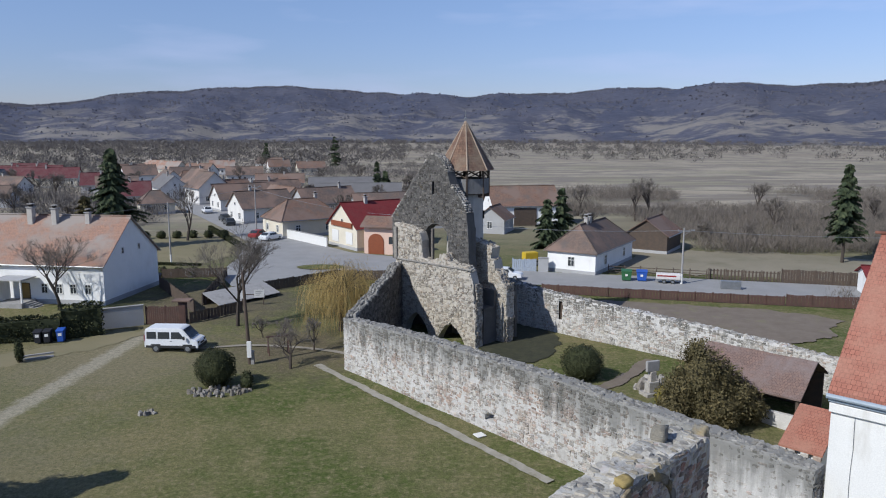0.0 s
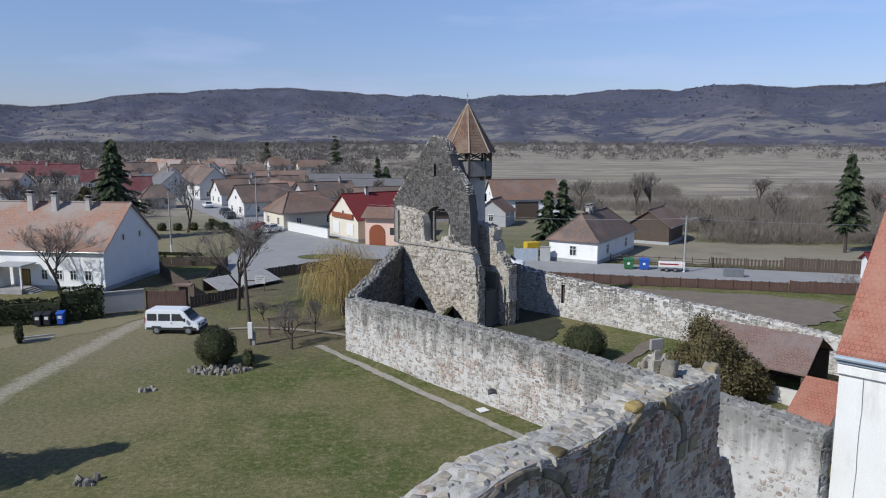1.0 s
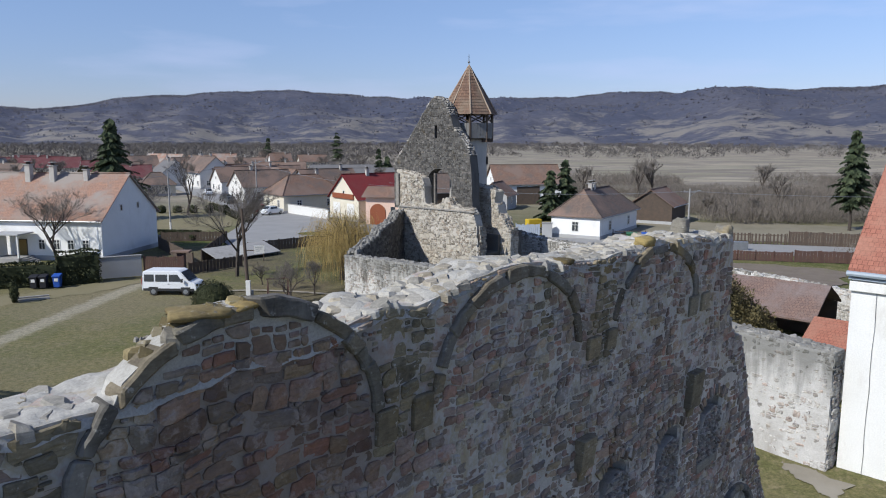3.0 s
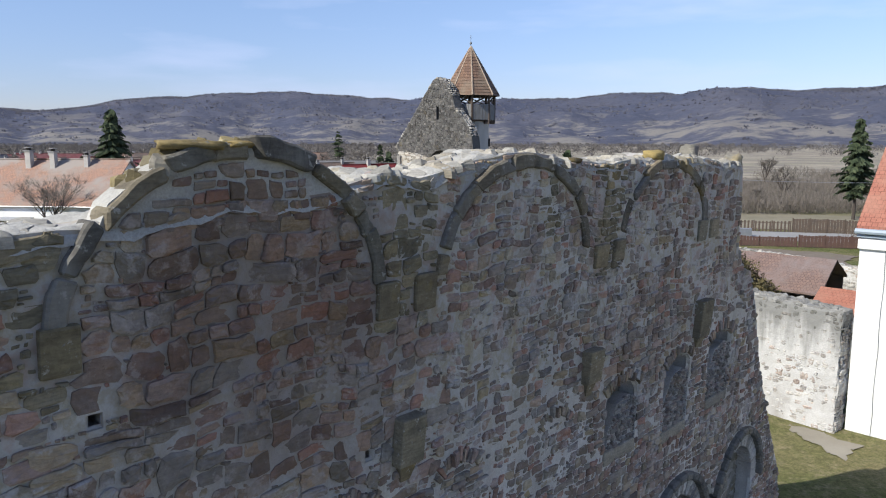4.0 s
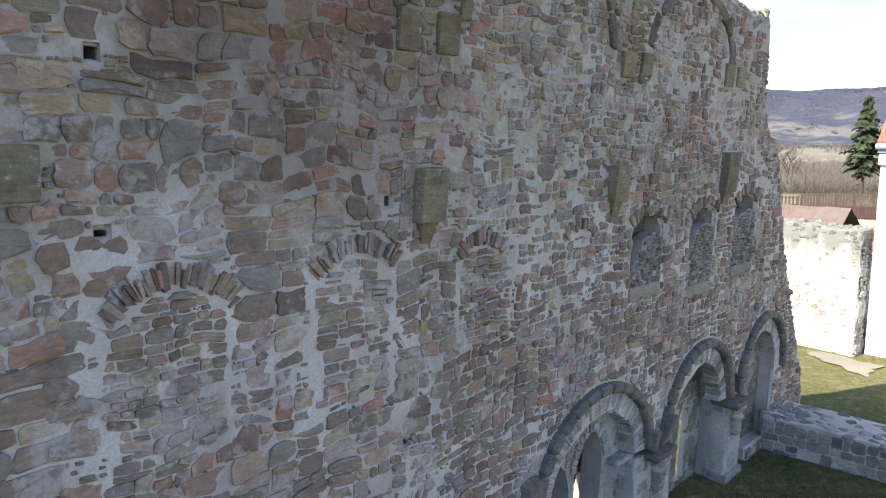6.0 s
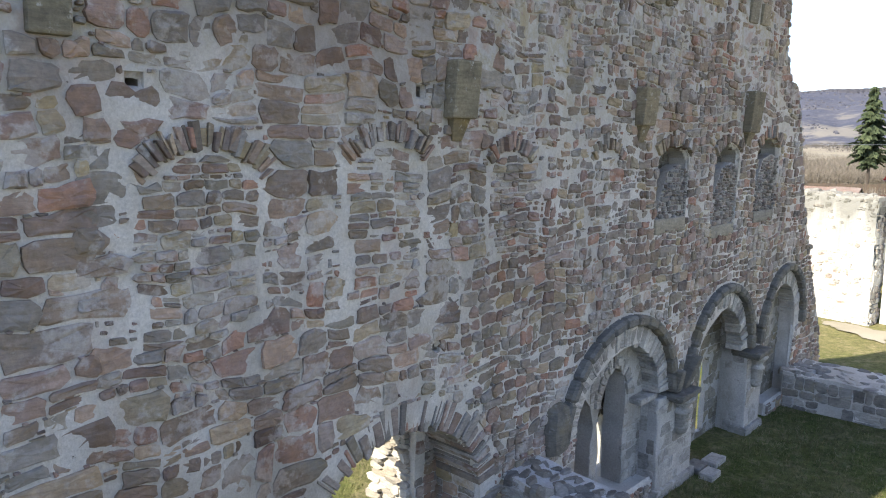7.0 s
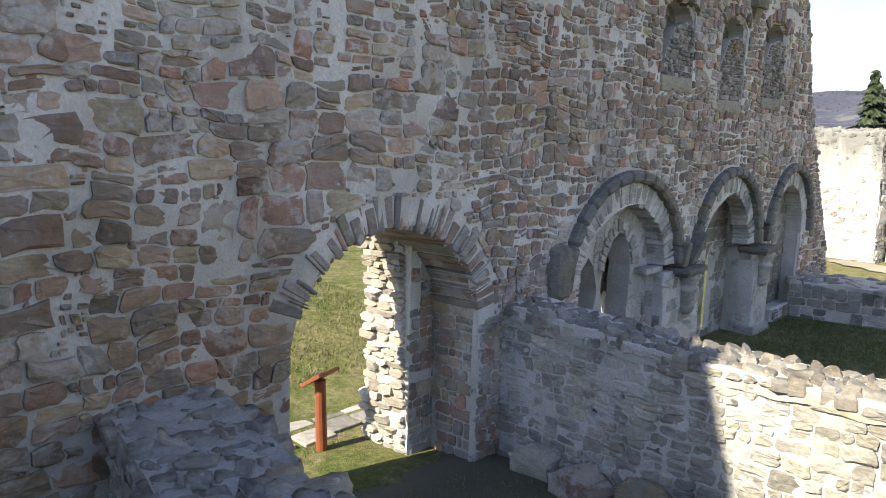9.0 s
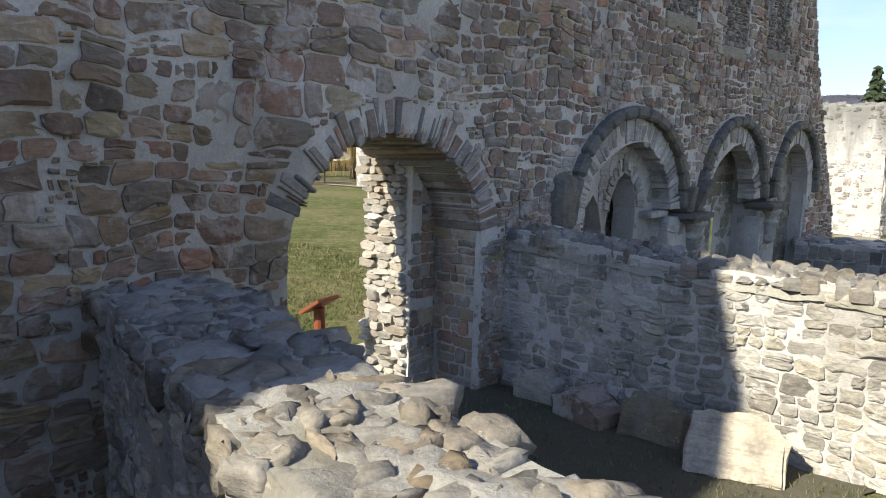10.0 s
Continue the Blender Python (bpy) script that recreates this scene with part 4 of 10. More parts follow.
THICK = 1.5
BATTER = 0.048  # the far face leans in
BAY_A = arched(9.65, 13.0, -0.2, 1.55, 2.77, 18)[:-1] + [(13.0, 1.3), (13.7, 1.25), (13.7, -0.2)]
BAY_B = arched(14.05, 17.55, -1.2, 1.55, 2.79, 18)[:-1] + [(17.55, 1.35), (18.5, 1.3), (18.5, -1.2)]
BAY_C = arched(17.9, 20.0, -0.3, 1.55, 2.8, 14)
HOLES += [BAY_A, BAY_B, BAY_C]
CORBELS = [(6.2, 8.88, 0.36, 0.48), (6.87, 8.9, 0.38, 0.5), (2.36, 9.05, 0.34, 0.46), (1.55, 8.95, 0.6, 0.3), (11.25, 8.86, 0.4, 0.42), (11.85, 8.9, 0.36, 0.4), (15.35, 8.95, 0.42, 0.46), (15.95, 8.95, 0.4, 0.42)]
BRACKETS = [(6.55, 6.94, 0.44, 0.68), (11.08, 6.9, 0.44, 0.62), (15.65, 6.95, 0.55, 0.85), (2.0, 7.34, 0.32, 0.46)]
VAULTS = [(4.2, 9.05, 1.95, 1.82), (8.98, 9.1, 1.85, 1.52), (13.7, 9.15, 1.8, 1.36)]  # blind arches at the top: centre, spring, half width, rise
RINGS = [(5.75, 1.45, 1.5, 1.38, 0.44), (11.05, 1.55, 1.4, 1.22, 0.58), (15.25, 1.55, 1.2, 1.24, 0.54), (18.95, 1.55, 1.05, 1.25, 0.54)]
FANS = [(3.24, 5.56, 0.70, 0.24, 56), (5.45, 5.59, 0.74, 0.23, 48), (7.64, 5.69, 0.54, 0.2, 50), (10.1, 5.67, 0.55, 0.2, 50), (12.42, 5.43, 0.87, 0.22, 44), (14.8, 5.42, 0.88, 0.22, 44), (17.0, 5.55, 0.9, 0.24, 44)]  # centre, radius, thickness, half angle


def in_ring(x, z, cx, cz, rx, rz, t, pad=0.03):
    if z < cz - 0.02:
        return False
    a = ((x - cx) / (rx + t + pad)) ** 2 + ((z - cz) / (rz + t + pad)) ** 2
    return a < 1


def wall_free(px, pz):
    """True where plain rubble shows on the tall wall's face."""
    if not inside(BIG, px, pz + 0.03) or any(inside(q, px, pz) for q in HOLES):
        return False
    if in_ring(px, pz, *RINGS[0][:4], 0.3) and not (px < 4.45 and pz < 1.95) or any(in_ring(px, pz, *r) for r in RINGS[1:]):
        return False
    if any(abs(px - u) < cw / 2 + 0.02 and abs(pz - cz) < ch / 2 + 0.02 for u, cz, cw, ch in CORBELS + BRACKETS):
        return False
    for q, z0 in ((NICHES[0], 4.4), (NICHES[1], 4.45), (NICHES[2], 4.9)):
        a, b = q[0][0], q[-1][0]
        if z0 < pz < 6.25 and min(abs(px - a + 0.03 * math.sin(pz * 5)), abs(px - b + 0.04 * math.sin(pz * 4))) < 0.028:
            return False
    for cx, cz, r, t, half in FANS:
        d = math.hypot(px - cx, pz - cz)
        if r - 0.06 < d < r + t + 0.01 and abs(math.degrees(math.atan2(px - cx, pz - cz))) < half + 1:
            return False
    for cx, cz, rx, rz in VAULTS:
        d = math.hypot((px - cx) / rx, (pz - cz) / rz)
        if pz > cz and 0.89 < d < 1.02:
            return False
    return True


def wall_free_ring(px, pz):
    cx, cz, rx, rz = VAULTS[0]
    d = math.hypot((px - cx) / rx, (pz - cz) / rz)
    return d < 0.88


def wedge(cx, cz, rx, rz, t, a0, a1, y0, y1, gap=0.012, bevel=0.012, jitter=0.0, rng=None):
    """One stone of an arch between two angles."""
    bm = bmesh.new()
    vs = []
    g = gap / max(rx, rz)
    a0, a1 = a0 + g, a1 - g
    j = rng.uniform(-jitter, jitter) if rng else 0
    for y in (y0 + j, y1):
        for a, k in ((a0, 0), (a1, 0), (a1, 1), (a0, 1)):
            x, z = cx + math.cos(a) * (rx + k * (t + j)), cz + math.sin(a) * (rz + k * (t + j))
            vs.append(bm.verts.new((x, y - LEAN_WALL * z, z)))
    for f in ((3, 2, 1, 0), (4, 5, 6, 7), (0, 1, 5, 4), (1, 2, 6, 5), (2, 3, 7, 6), (3, 0, 4, 7)):
        bm.faces.new([vs[i] for i in f])
    bmesh.ops.recalc_face_normals(bm, faces=bm.faces[:])
    if bevel:
        bmesh.ops.bevel(bm, geom=bm.edges[:], offset=bevel, segments=1, affect="EDGES")
    return bm


def arch_stones(parent, name, mat, cx, cz, rx, rz, t, n, y0, y1, a0=180, a1=0, rng=None, jitter=0.02, gap=0.012, bevel=0.012):
    for i in range(n):
        b, a = radians(a0 + (a1 - a0) * i / n), radians(a0 + (a1 - a0) * (i + 1) / n)
        part(name, wedge(cx, cz, rx, rz, t, min(a, b), max(a, b), y0, y1, gap, bevel, jitter, rng), mat, parent)


def ragged_arch(parent, name, mats, cx, cz, rx, rz, t, n, y0, y1, a0=180, a1=0, rng=None, long=(0.7, 1.1), wid=0.5, proud=0.03, bevel=0.01, seg=1, gap=0.35, slip=0.03):
    """An arch of uneven stones: no two alike in width, length or how far they stand out."""
    w = [rng.uniform(1 - wid, 1 + wid) for _ in range(n)]
    edge = [0.0]
    for q in w:
        edge.append(edge[-1] + q)
    for i in range(n):
        b0, b1 = (radians(a0 + (a1 - a0) * edge[k] / edge[-1]) for k in (i, i + 1))
        g = gap * 0.05 / max(0.3, rx)
        b0, b1 = max(b0, b1) - g, min(b0, b1) + g
        if b0 <= b1:
            continue
        reach, out, y = t * rng.uniform(*long), rng.uniform(-slip, slip), y0 + rng.uniform(-proud, proud)
        skew = rng.gauss(0, 0.1) * (b0 - b1)
        rows = []
        for yy in (y, y1):
            for k in (0, 1):
                for j in range(seg + 1):
                    a = b0 + (b1 - b0) * j / seg + skew * k + rng.gauss(0, 0.06) * (b0 - b1)
                    r = out + k * reach + rng.gauss(0, 0.012)
                    x, z = cx + math.cos(a) * (rx + r), cz + math.sin(a) * (rz + r)
                    rows.append((x, yy + (rng.uniform(-0.02, 0.02) if yy == y else 0) - LEAN_WALL * z, z))
        m = seg + 1
        bm = bmesh.new()
        vs = [bm.verts.new(p) for p in rows]
        f0, f1, k0, k1 = (vs[q * m:(q + 1) * m] for q in range(4))
        for j in range(seg):
            bm.faces.new((f0[j], f0[j + 1], f1[j + 1], f1[j]))
            bm.faces.new((k0[j + 1], k0[j], k1[j], k1[j + 1]))
            bm.faces.new((f0[j + 1], f0[j], k0[j], k0[j + 1]))
            bm.faces.new((f1[j], f1[j + 1], k1[j + 1], k1[j]))
        bm.faces.new((f0[0], f1[0], k1[0], k0[0]))
        bm.faces.new((f1[-1], f0[-1], k0[-1], k1[-1]))
        bmesh.ops.recalc_face_normals(bm, faces=bm.faces[:])
        if bevel:
            bmesh.ops.bevel(bm, geom=bm.edges[:], offset=min(bevel, 0.3 * rx * (b0 - b1) / seg), segments=1, affect="EDGES")
        part(name, bm, rng.choice(mats), parent)


def corbel(parent, name, u, z, w, h, deep, taper, mat):
    """A projecting block, cut back below."""
    bm = boxed(u - w / 2, u + w / 2, -deep, 0.3, z - h / 2, z + h / 2, 0.03)
    for v in bm.verts:
        if v.co.z < z - h * 0.1 and v.co.y < 0:
            v.co.y *= 1 - taper * (z - h * 0.1 - v.co.z) / (h * 0.4)
        v.co += 0.015 * Vector((noise.noise(v.co * 5), noise.noise(v.co * 5 + Vector((9, 0, 0))), 0))
        v.co.y -= LEAN_WALL * v.co.z
    return part(name, bm, mat, parent)


def panel(parent, name, outline, holes, y, thick, mat, seed, stones=None, hs=(0.1, 0.18), ws=(0.15, 0.4), depth=(0.01, 0.04), step=0.25, rough=0.02):
    """Masonry that fills a recess of the tall wall."""
    rng = random.Random(seed)
    v, f = slab(outline, holes, thick, step, rough, LEAN_WALL, 0, seed)
    p = part(name, from_data(name, [(a, b + y, c) for a, b, c in v], f, mat), None, parent)
    if stones:
        xs, zs = [q[0] for q in outline], [q[1] for q in outline]

        pl = fitted_stones(rng, min(xs), max(xs), min(zs), max(zs), hs, ws, lambda x, z: inside(outline, x, z) and not any(inside(q, x, z) for q in holes), 0.014, 0.02)
        sv, sf = stone_sheet(rng, pl, depth, lambda a, b, c: (a, b + y - LEAN_WALL * c, c))
        tagged(part("infill_stones", from_data("infill_stones", sv, sf, stones), None, p), kind="stuff")
    return p


def top_coat(parent, x0, x1, width, level, mat, rough, lean=0.0):
    """Lumpy mortar over the top of a broken wall."""
    nx, ny = int((x1 - x0) / 0.06), int((width + 0.08) / 0.06)
    verts = []
    for i in range(nx + 1):
        for j in range(ny + 1):
            x, y = x0 + (x1 - x0) * i / nx, -0.04 + (width + 0.08) * j / ny
            z = level(x) + rough * (0.07 * noise.noise((x * 2.1, y * 2.6, 2.0)) + 0.035 * noise.noise((x * 8, y * 8, 4.0))) - (0.16 if j in (0, ny) else 0)
            verts.append((x, y - lean * z, z))
    faces = [(i * (ny + 1) + j, (i + 1) * (ny + 1) + j, (i + 1) * (ny + 1) + j + 1, i * (ny + 1) + j + 1) for i in range(nx) for j in range(ny)]
    part("crest_mortar", from_data("crest_mortar", verts, faces, mat, True), None, parent)


def profile_top(x):
    """Height of the tall wall's ragged top."""
    run = [p for p in BIG if p[1] > 9.3 and -3.3 < p[0] < 17.6][::-1]
    for (xa, za), (xb, zb) in zip(run, run[1:]):
        if xa <= x <= xb:
            return za + (zb - za) * (x - xa) / max(1e-6, xb - xa)
    return run[0][1] if x < run[0][0] else run[-1][1]


def build_tall_wall():
    rng = random.Random(4)
    top = thing("wall_nave", RUIN, "tall ruined rubble wall with blocked windows, arcade and portal", "ruined wall", kind="structure")
    part("wall_core", from_data("wall_core", *slab(BIG, HOLES, THICK, 0.26, 0.014, LEAN_WALL, 0.06, 2, BATTER), M_MORTAR), None, top)
    # face stones: larger to the left, smaller to the right
    def rubble(x, z):
        return wall_free(x, z) and not any(inside(q, x, z) for q in NICHES[:3])
    flat = (1.9, 3.8)
    stones = [p for p in fitted_stones(rng, -0.6, 2.4, -0.7, 10.4, (0.14, 0.31), (0.24, 0.72), wall_free, 0.02, 0.08, 0.0, flat, 0.36) if p[0] < 2.2]
    stones += [p for p in fitted_stones(rng, 2.0, 7.4, -0.7, 10.8, (0.12, 0.28), (0.18, 0.62), rubble, 0.02, 0.1, 0.004, flat, 0.36) if 2.2 <= p[0] < 6.9 + 0.5 * math.sin(p[1])]
    stones += [p for p in fitted_stones(rng, 6.3, 22.6, -0.7, 10.7, (0.10, 0.22), (0.14, 0.44), rubble, 0.02, 0.1, 0.006, flat, 0.38) if p[0] >= 6.9 + 0.5 * math.sin(p[1])]
    for q in NICHES[:3]:
        stones += fitted_stones(rng, q[0][0], q[-1][0], 4.4, 6.4, (0.07, 0.15), (0.15, 0.5), lambda x, z: inside(q, x, z) and wall_free(x, z), 0.018, 0.05, 0.02, (2.4, 4.8), 0.4)
    stones += laid_stones(rng, 7.28, 7.9, -0.7, 1.5, lambda x, z: (0.1, 0.2, 0.2, 0.4), lambda x, z: 7.27 < x < 7.95 and z < 1.45, 0.0)
    stones += filler_stones(rng, stones, 0.0, 14.0, -0.7, 10.4, rubble, chance=0.7)
    near = [p for p in stones if 2.2 < p[0] < 6.8 and 2.9 < p[1] < 6.6 and max(abs(a) for a, b in p[2]) > 0.07][:300]
    ochre = [p for p in stones if p[1] > 8.5 and (6.02 < p[0] < 7.05 or 11.15 < p[0] < 11.9 or 1.9 < p[0] < 2.5) or abs(p[0] - 9.7) < 0.2 and p[1] > 9.4]
    chosen = {id(p) for p in near + ochre}
    deep = (0.006, 0.052)
    v, f = rough_sheet(rng, [p for p in stones if id(p) not in chosen], deep, lambda a, b, c: (a, b - LEAN_WALL * c, c))
    tagged(part("face_stones", from_data("face_stones", v, f, M_STONE), None, top), kind="stuff")
    v, f = rough_sheet(rng, ochre, deep, lambda a, b, c: (a, b - LEAN_WALL * c, c))
    tagged(part("ochre_stones", from_data("ochre_stones", v, f, M_CORBEL), None, top), kind="stuff")
    SINGLES.append((rng, near, deep, M_STONE, top, lambda x, z: -LEAN_WALL * z))

    def bedded(x, z):
        return inside(BIG, x, z + 0.06) and not any(inside(q, x, z) for q in HOLES) and not any(in_ring(x, z, *r) for r in RINGS[1:])

    def lift(x, z):
        m = coat(x, z, 0.001, 0.018, 0.012, 0.008)
        # less mortar is left inside the large blind arch, more along the joints of the blocked windows
        m -= 0.012 * smooth(8.3, 9.0, z) * (1 - smooth(5.6, 6.2, x))
        m += 0.010 * smooth(5.9, 6.9, z + 0.8 * noise.noise((x * 0.6, z * 0.6, 4.0))) * smooth(5.8, 7.5, x) + 0.004
        for q, z0 in ((NICHES[0], 4.4), (NICHES[1], 4.45), (NICHES[2], 4.9)):
            if z0 < z < 6.25 and min(abs(x - q[0][0] + 0.03 * math.sin(z * 5)), abs(x - q[-1][0] + 0.04 * math.sin(z * 4))) < 0.045:
                m += 0.014
        return m
    v, f = mortar_skin(0.0, 21.0, -0.7, 10.6, bedded, lift, 0.055, lambda x, y, z: (x, y - LEAN_WALL * z, z))
    part("mortar_coat", from_data("mortar_coat", v, f, M_MORTAR, True), None, top)
    # crest
    top_coat(top, -2.0, 17.3, THICK - 10.4 * BATTER, lambda x: profile_top(x) + 0.0, M_CRESTTOP, 1.0, LEAN_WALL)
    v, f = crest(rng, BIG, THICK - 10.4 * BATTER, (0.18, 0.4), LEAN_WALL, lambda x, z: x < -0.5 or x > 22 or z < 3 or 2.6 < x < 5.5, (0.08, 0.125))
    tagged(part("crest_stones", from_data("crest_stones", v, f, M_CAP), None, top), kind="stuff")
    # blind arches at the top, on their springing blocks
    for k, (cx, cz, rx, rz) in enumerate(VAULTS):
        ragged_arch(top, "arch_stone", [M_DRESSED], cx, cz, rx - 0.17, rz - 0.17, 0.19, 10 - k, -0.09 if k < 2 else -0.06, 0.25, 180, 0, rng, (0.8, 1.15), 0.55, 0.03, 0.025, 4, 0.25, 0.035)
    bump = [(2.7, 10.0), (5.75, 10.0), (5.55, 10.31), (5.3, 10.51), (4.85, 10.72), (4.3, 10.84), (3.9, 10.85), (3.5, 10.74), (3.15, 10.53), (2.85, 10.32)]
    v, f = slab(bump, [], 0.34, 0.2, 0.01, LEAN_WALL, 0.02, 9)
    part("arch_infill", from_data("arch_infill", v, f, M_CRESTTOP), None, top)
    bs = fitted_stones(rng, 2.6, 5.9, 9.95, 10.85, (0.12, 0.22), (0.18, 0.45), lambda x, z: inside(bump, x, z) and wall_free_ring(x, z), 0.026, 0.03)
    v, f = stone_sheet(rng, bs, (0.01, 0.045), lambda a, b, c: (a, b - LEAN_WALL * c, c))
    tagged(part("infill_stones", from_data("infill_stones", v, f, M_STONE), None, top), kind="stuff")
    v, f = crest(rng, bump, 0.42, (0.16, 0.34), LEAN_WALL, lambda x, z: z < 10.2, (0.05, 0.13))
    tagged(part("crest_stones", from_data("crest_stones", v, f, M_MOSSTOP), None, top), kind="stuff")
    for u, w, h, d in ((3.7, 0.62, 0.03, 0.4), (4.2, 0.4, 0.02, 0.34), (10.35, 0.34, 0.03, 0.3), (13.2, 0.36, 0.12, 0.3)):
        z0 = 10.78 if u < 5 else 10.5
        ob = part("mossy_stone", boulder(rng, w, d, h + 0.06, 3, 0.3), M_MOSS, top, smooth=True)
        ob.matrix_basis = pose(u, 0.12 - LEAN_WALL * z0, z0, rng.uniform(-4, 4), rng.uniform(-4, 2), rng.uniform(-30, 30))
    ob = part("upright_block", boulder(rng, 0.42, 0.36, 0.48, 3, 0.3), M_STUBLIKE, top, smooth=True)
    ob.matrix_basis = pose(16.1, 0.4, 10.3, 0, 6, 10)
    ob = part("end_stone", boulder(rng, 0.24, 0.4, 0.5, 3, 0.36, (0.15, 0.4)), M_STUBLIKE, top, smooth=True)
    ob.matrix_basis = pose(17.3, 0.25 - LEAN_WALL * 10.0, 10.05, 0, 14, 0)
    for u, z, w, h in CORBELS:
        corbel(top, "springer", u, z, w, h, 0.09, 0.4, M_CORBEL)
    for u, z, w, h in BRACKETS:
        c = corbel(top, "corbel", u, z, w, h, 0.22 if u > 3 else 0.1, 0.25, M_CORBEL)
        if u > 3:
            part("corbel_foot", wedge_foot(u, z - h / 2, w * 0.7), M_CORBEL, c)
    # fans of thin stones over the blocked windows
    for k, (cx, cz, r, t, half) in enumerate(FANS):
        ragged_arch(top, "relieving_stone", [M_FAN, M_STONE, M_STONE], cx, cz, r, r, t, 30 if k < 2 else 19, -0.05, 0.2, 90 + half, 90 - half, rng, (0.6, 1.15), 0.5, 0.035, 0.005, 1, 0.06, 0.03)
    for k, (q, d) in enumerate(zip(NICHES, NICHE_DEPTH)):
        if k >= 4:
            x0, x1, z0, z1 = q[0][0], q[-1][0], q[0][1], max(b for a, b in q)
            panel(top, "window_back", q, [], 0.4, 0.2, M_BROWNBACK, 60 + k, M_BROWNBACK, (0.1, 0.2), (0.2, 0.45), (0.01, 0.03))
            # rough courses of thin slabs, broken off short of the left jamb and of the head
            gap = 0.2 if k == 4 else 0.13
            fill = [(x0 + gap, z0 - 0.05), (x1 + 0.05, z0 - 0.05), (x1 + 0.05, z1 - 0.5), (x1 - 0.3, z1 - 0.38), (x0 + gap + 0.3, z1 - 0.5), (x0 + gap + 0.06, z1 - 0.9), (x0 + gap, z1 - 1.0)]
            panel(top, "blocked_window", fill, [], d, 0.26, M_GREYLIME, 80 + k, M_VOUSSOIR, (0.045, 0.10), (0.3, 0.75), (0.006, 0.07))
            part("window_sill", worn_box(x0 + 0.02, x1 - 0.02, -0.03 - LEAN_WALL * z0, 0.12 - LEAN_WALL * z0, z0 - 0.06, z0 + 0.2, 0.02), M_STUBLIKE, top, smooth=True)
    # portal
    ragged_arch(top, "voussoir", [M_VOUSSOIR, M_STONE], 5.75, 1.43, 1.465, 1.355, 0.40, 42, -0.02, 1.46, 158, 6, rng, (0.65, 1.1), 0.6, 0.025, 0.012, 1, 0.25, 0.03)
    # arcade: rings of thin stones, hood moulds, back walls, capitals
    for k, (cx, cz, rx, rz, t) in enumerate(RINGS[1:]):
        ragged_arch(top, "soffit_stone", [M_LIMESTONE], cx, cz, rx, rz, t - 0.2, 40, -0.01, 0.36, 180, 0, rng, (0.95, 1.05), 0.5, 0.012, 0.008, 1, 0.14, 0.03)
        arch_stones(top, "hood_mould", M_HOOD, cx, cz, rx + t - 0.2, rz + t - 0.2, 0.2, 15, -0.16, 0.2, 180, 0, rng, 0.006, 0.0015, 0.045)
    two = [[(10.12, -0.2), (10.15, 0.9), (10.08, 1.35), (10.22, 1.72), (10.42, 1.9), (10.6, 1.72), (10.72, 1.3), (10.66, 0.7), (10.74, -0.2)],
           [(10.9, -0.2), (10.94, 0.8), (10.86, 1.3), (10.98, 1.75), (11.2, 2.12), (11.45, 2.26), (11.7, 2.05), (11.84, 1.6), (11.8, 0.7), (11.88, -0.2)]]
    panel(top, "inner_wall", [(9.7, -1.2), (13.6, -1.2), (13.6, 3.0), (9.7, 3.0)], [[(11.8, -0.6), (12.4, -0.6), (12.42, 0.4), (12.3, 0.85), (12.05, 1.02), (11.85, 0.7)]], 0.98, 0.3, M_GREYLIME, 74, M_BROWNBACK, (0.12, 0.26), (0.2, 0.5), (0.003, 0.02))
    panel(top, "tympanum", [(9.4, -0.2), (13.25, -0.2), (13.25, 3.0), (9.4, 3.0)], two, 0.34, 0.44, M_GREYLIME, 71, M_LIMESTONE, (0.14, 0.3), (0.2, 0.5), (0.002, 0.015), step=0.2, rough=0.03)
    ragged_arch(top, "inner_arch_stone", [M_LIMESTONE], 11.37, 1.6, 0.48, 0.66, 0.2, 14, 0.3, 0.6, 180, 0, rng, (0.6, 1.1), 0.5, 0.02, 0.01, 1, 0.2, 0.04)
    panel(top, "arcade_back", [(14.1, -1.2), (17.8, -1.2), (17.8, 3.0), (14.1, 3.0)], [[(15.75, -0.4), (16.15, -0.45), (16.12, 1.3), (15.95, 1.42), (15.8, 1.3)]], 0.62, 0.12, M_GREYLIME, 72, M_BROWNBACK, (0.22, 0.42), (0.35, 0.7), (0.003, 0.016))
    panel(top, "arcade_back", [(17.6, -1.2), (20.4, -1.2), (20.4, 3.0), (17.6, 3.0)], [[(18.0, 0.1), (18.6, 0.1), (18.6, 0.55), (18.0, 0.55)]], 0.4, 0.4, M_GREYLIME, 73, M_BROWNBACK, (0.18, 0.32), (0.25, 0.5), (0.003, 0.016))
    # black block that paints the shade behind the small opening
    part("niche_shade_block", boxed(18.0, 18.6, 0.78, 1.0, 0.1, 0.6), M_HOLE, top)
    for u, a, b in ((13.25, 12.45, 14.05), (17.2, 16.85, 17.85)):
        pier = part("pier", worn_box(a + 0.03, b - 0.03, -0.06, 0.5 if u < 15 else 0.74, -1.0, 1.42, 0.03), M_GREYLIME, top, smooth=True)
        pf = fitted_stones(rng, a + 0.05, b - 0.05, -0.95, 1.4, (0.25, 0.5), (0.3, 0.7), lambda x, z: a + 0.04 < x < b - 0.04 and -0.98 < z < 1.4, 0.02, 0.03, 0.1)
        v, f = stone_sheet(rng, pf, (0.001, 0.012), lambda x, y, z: (x, y - 0.06, z))
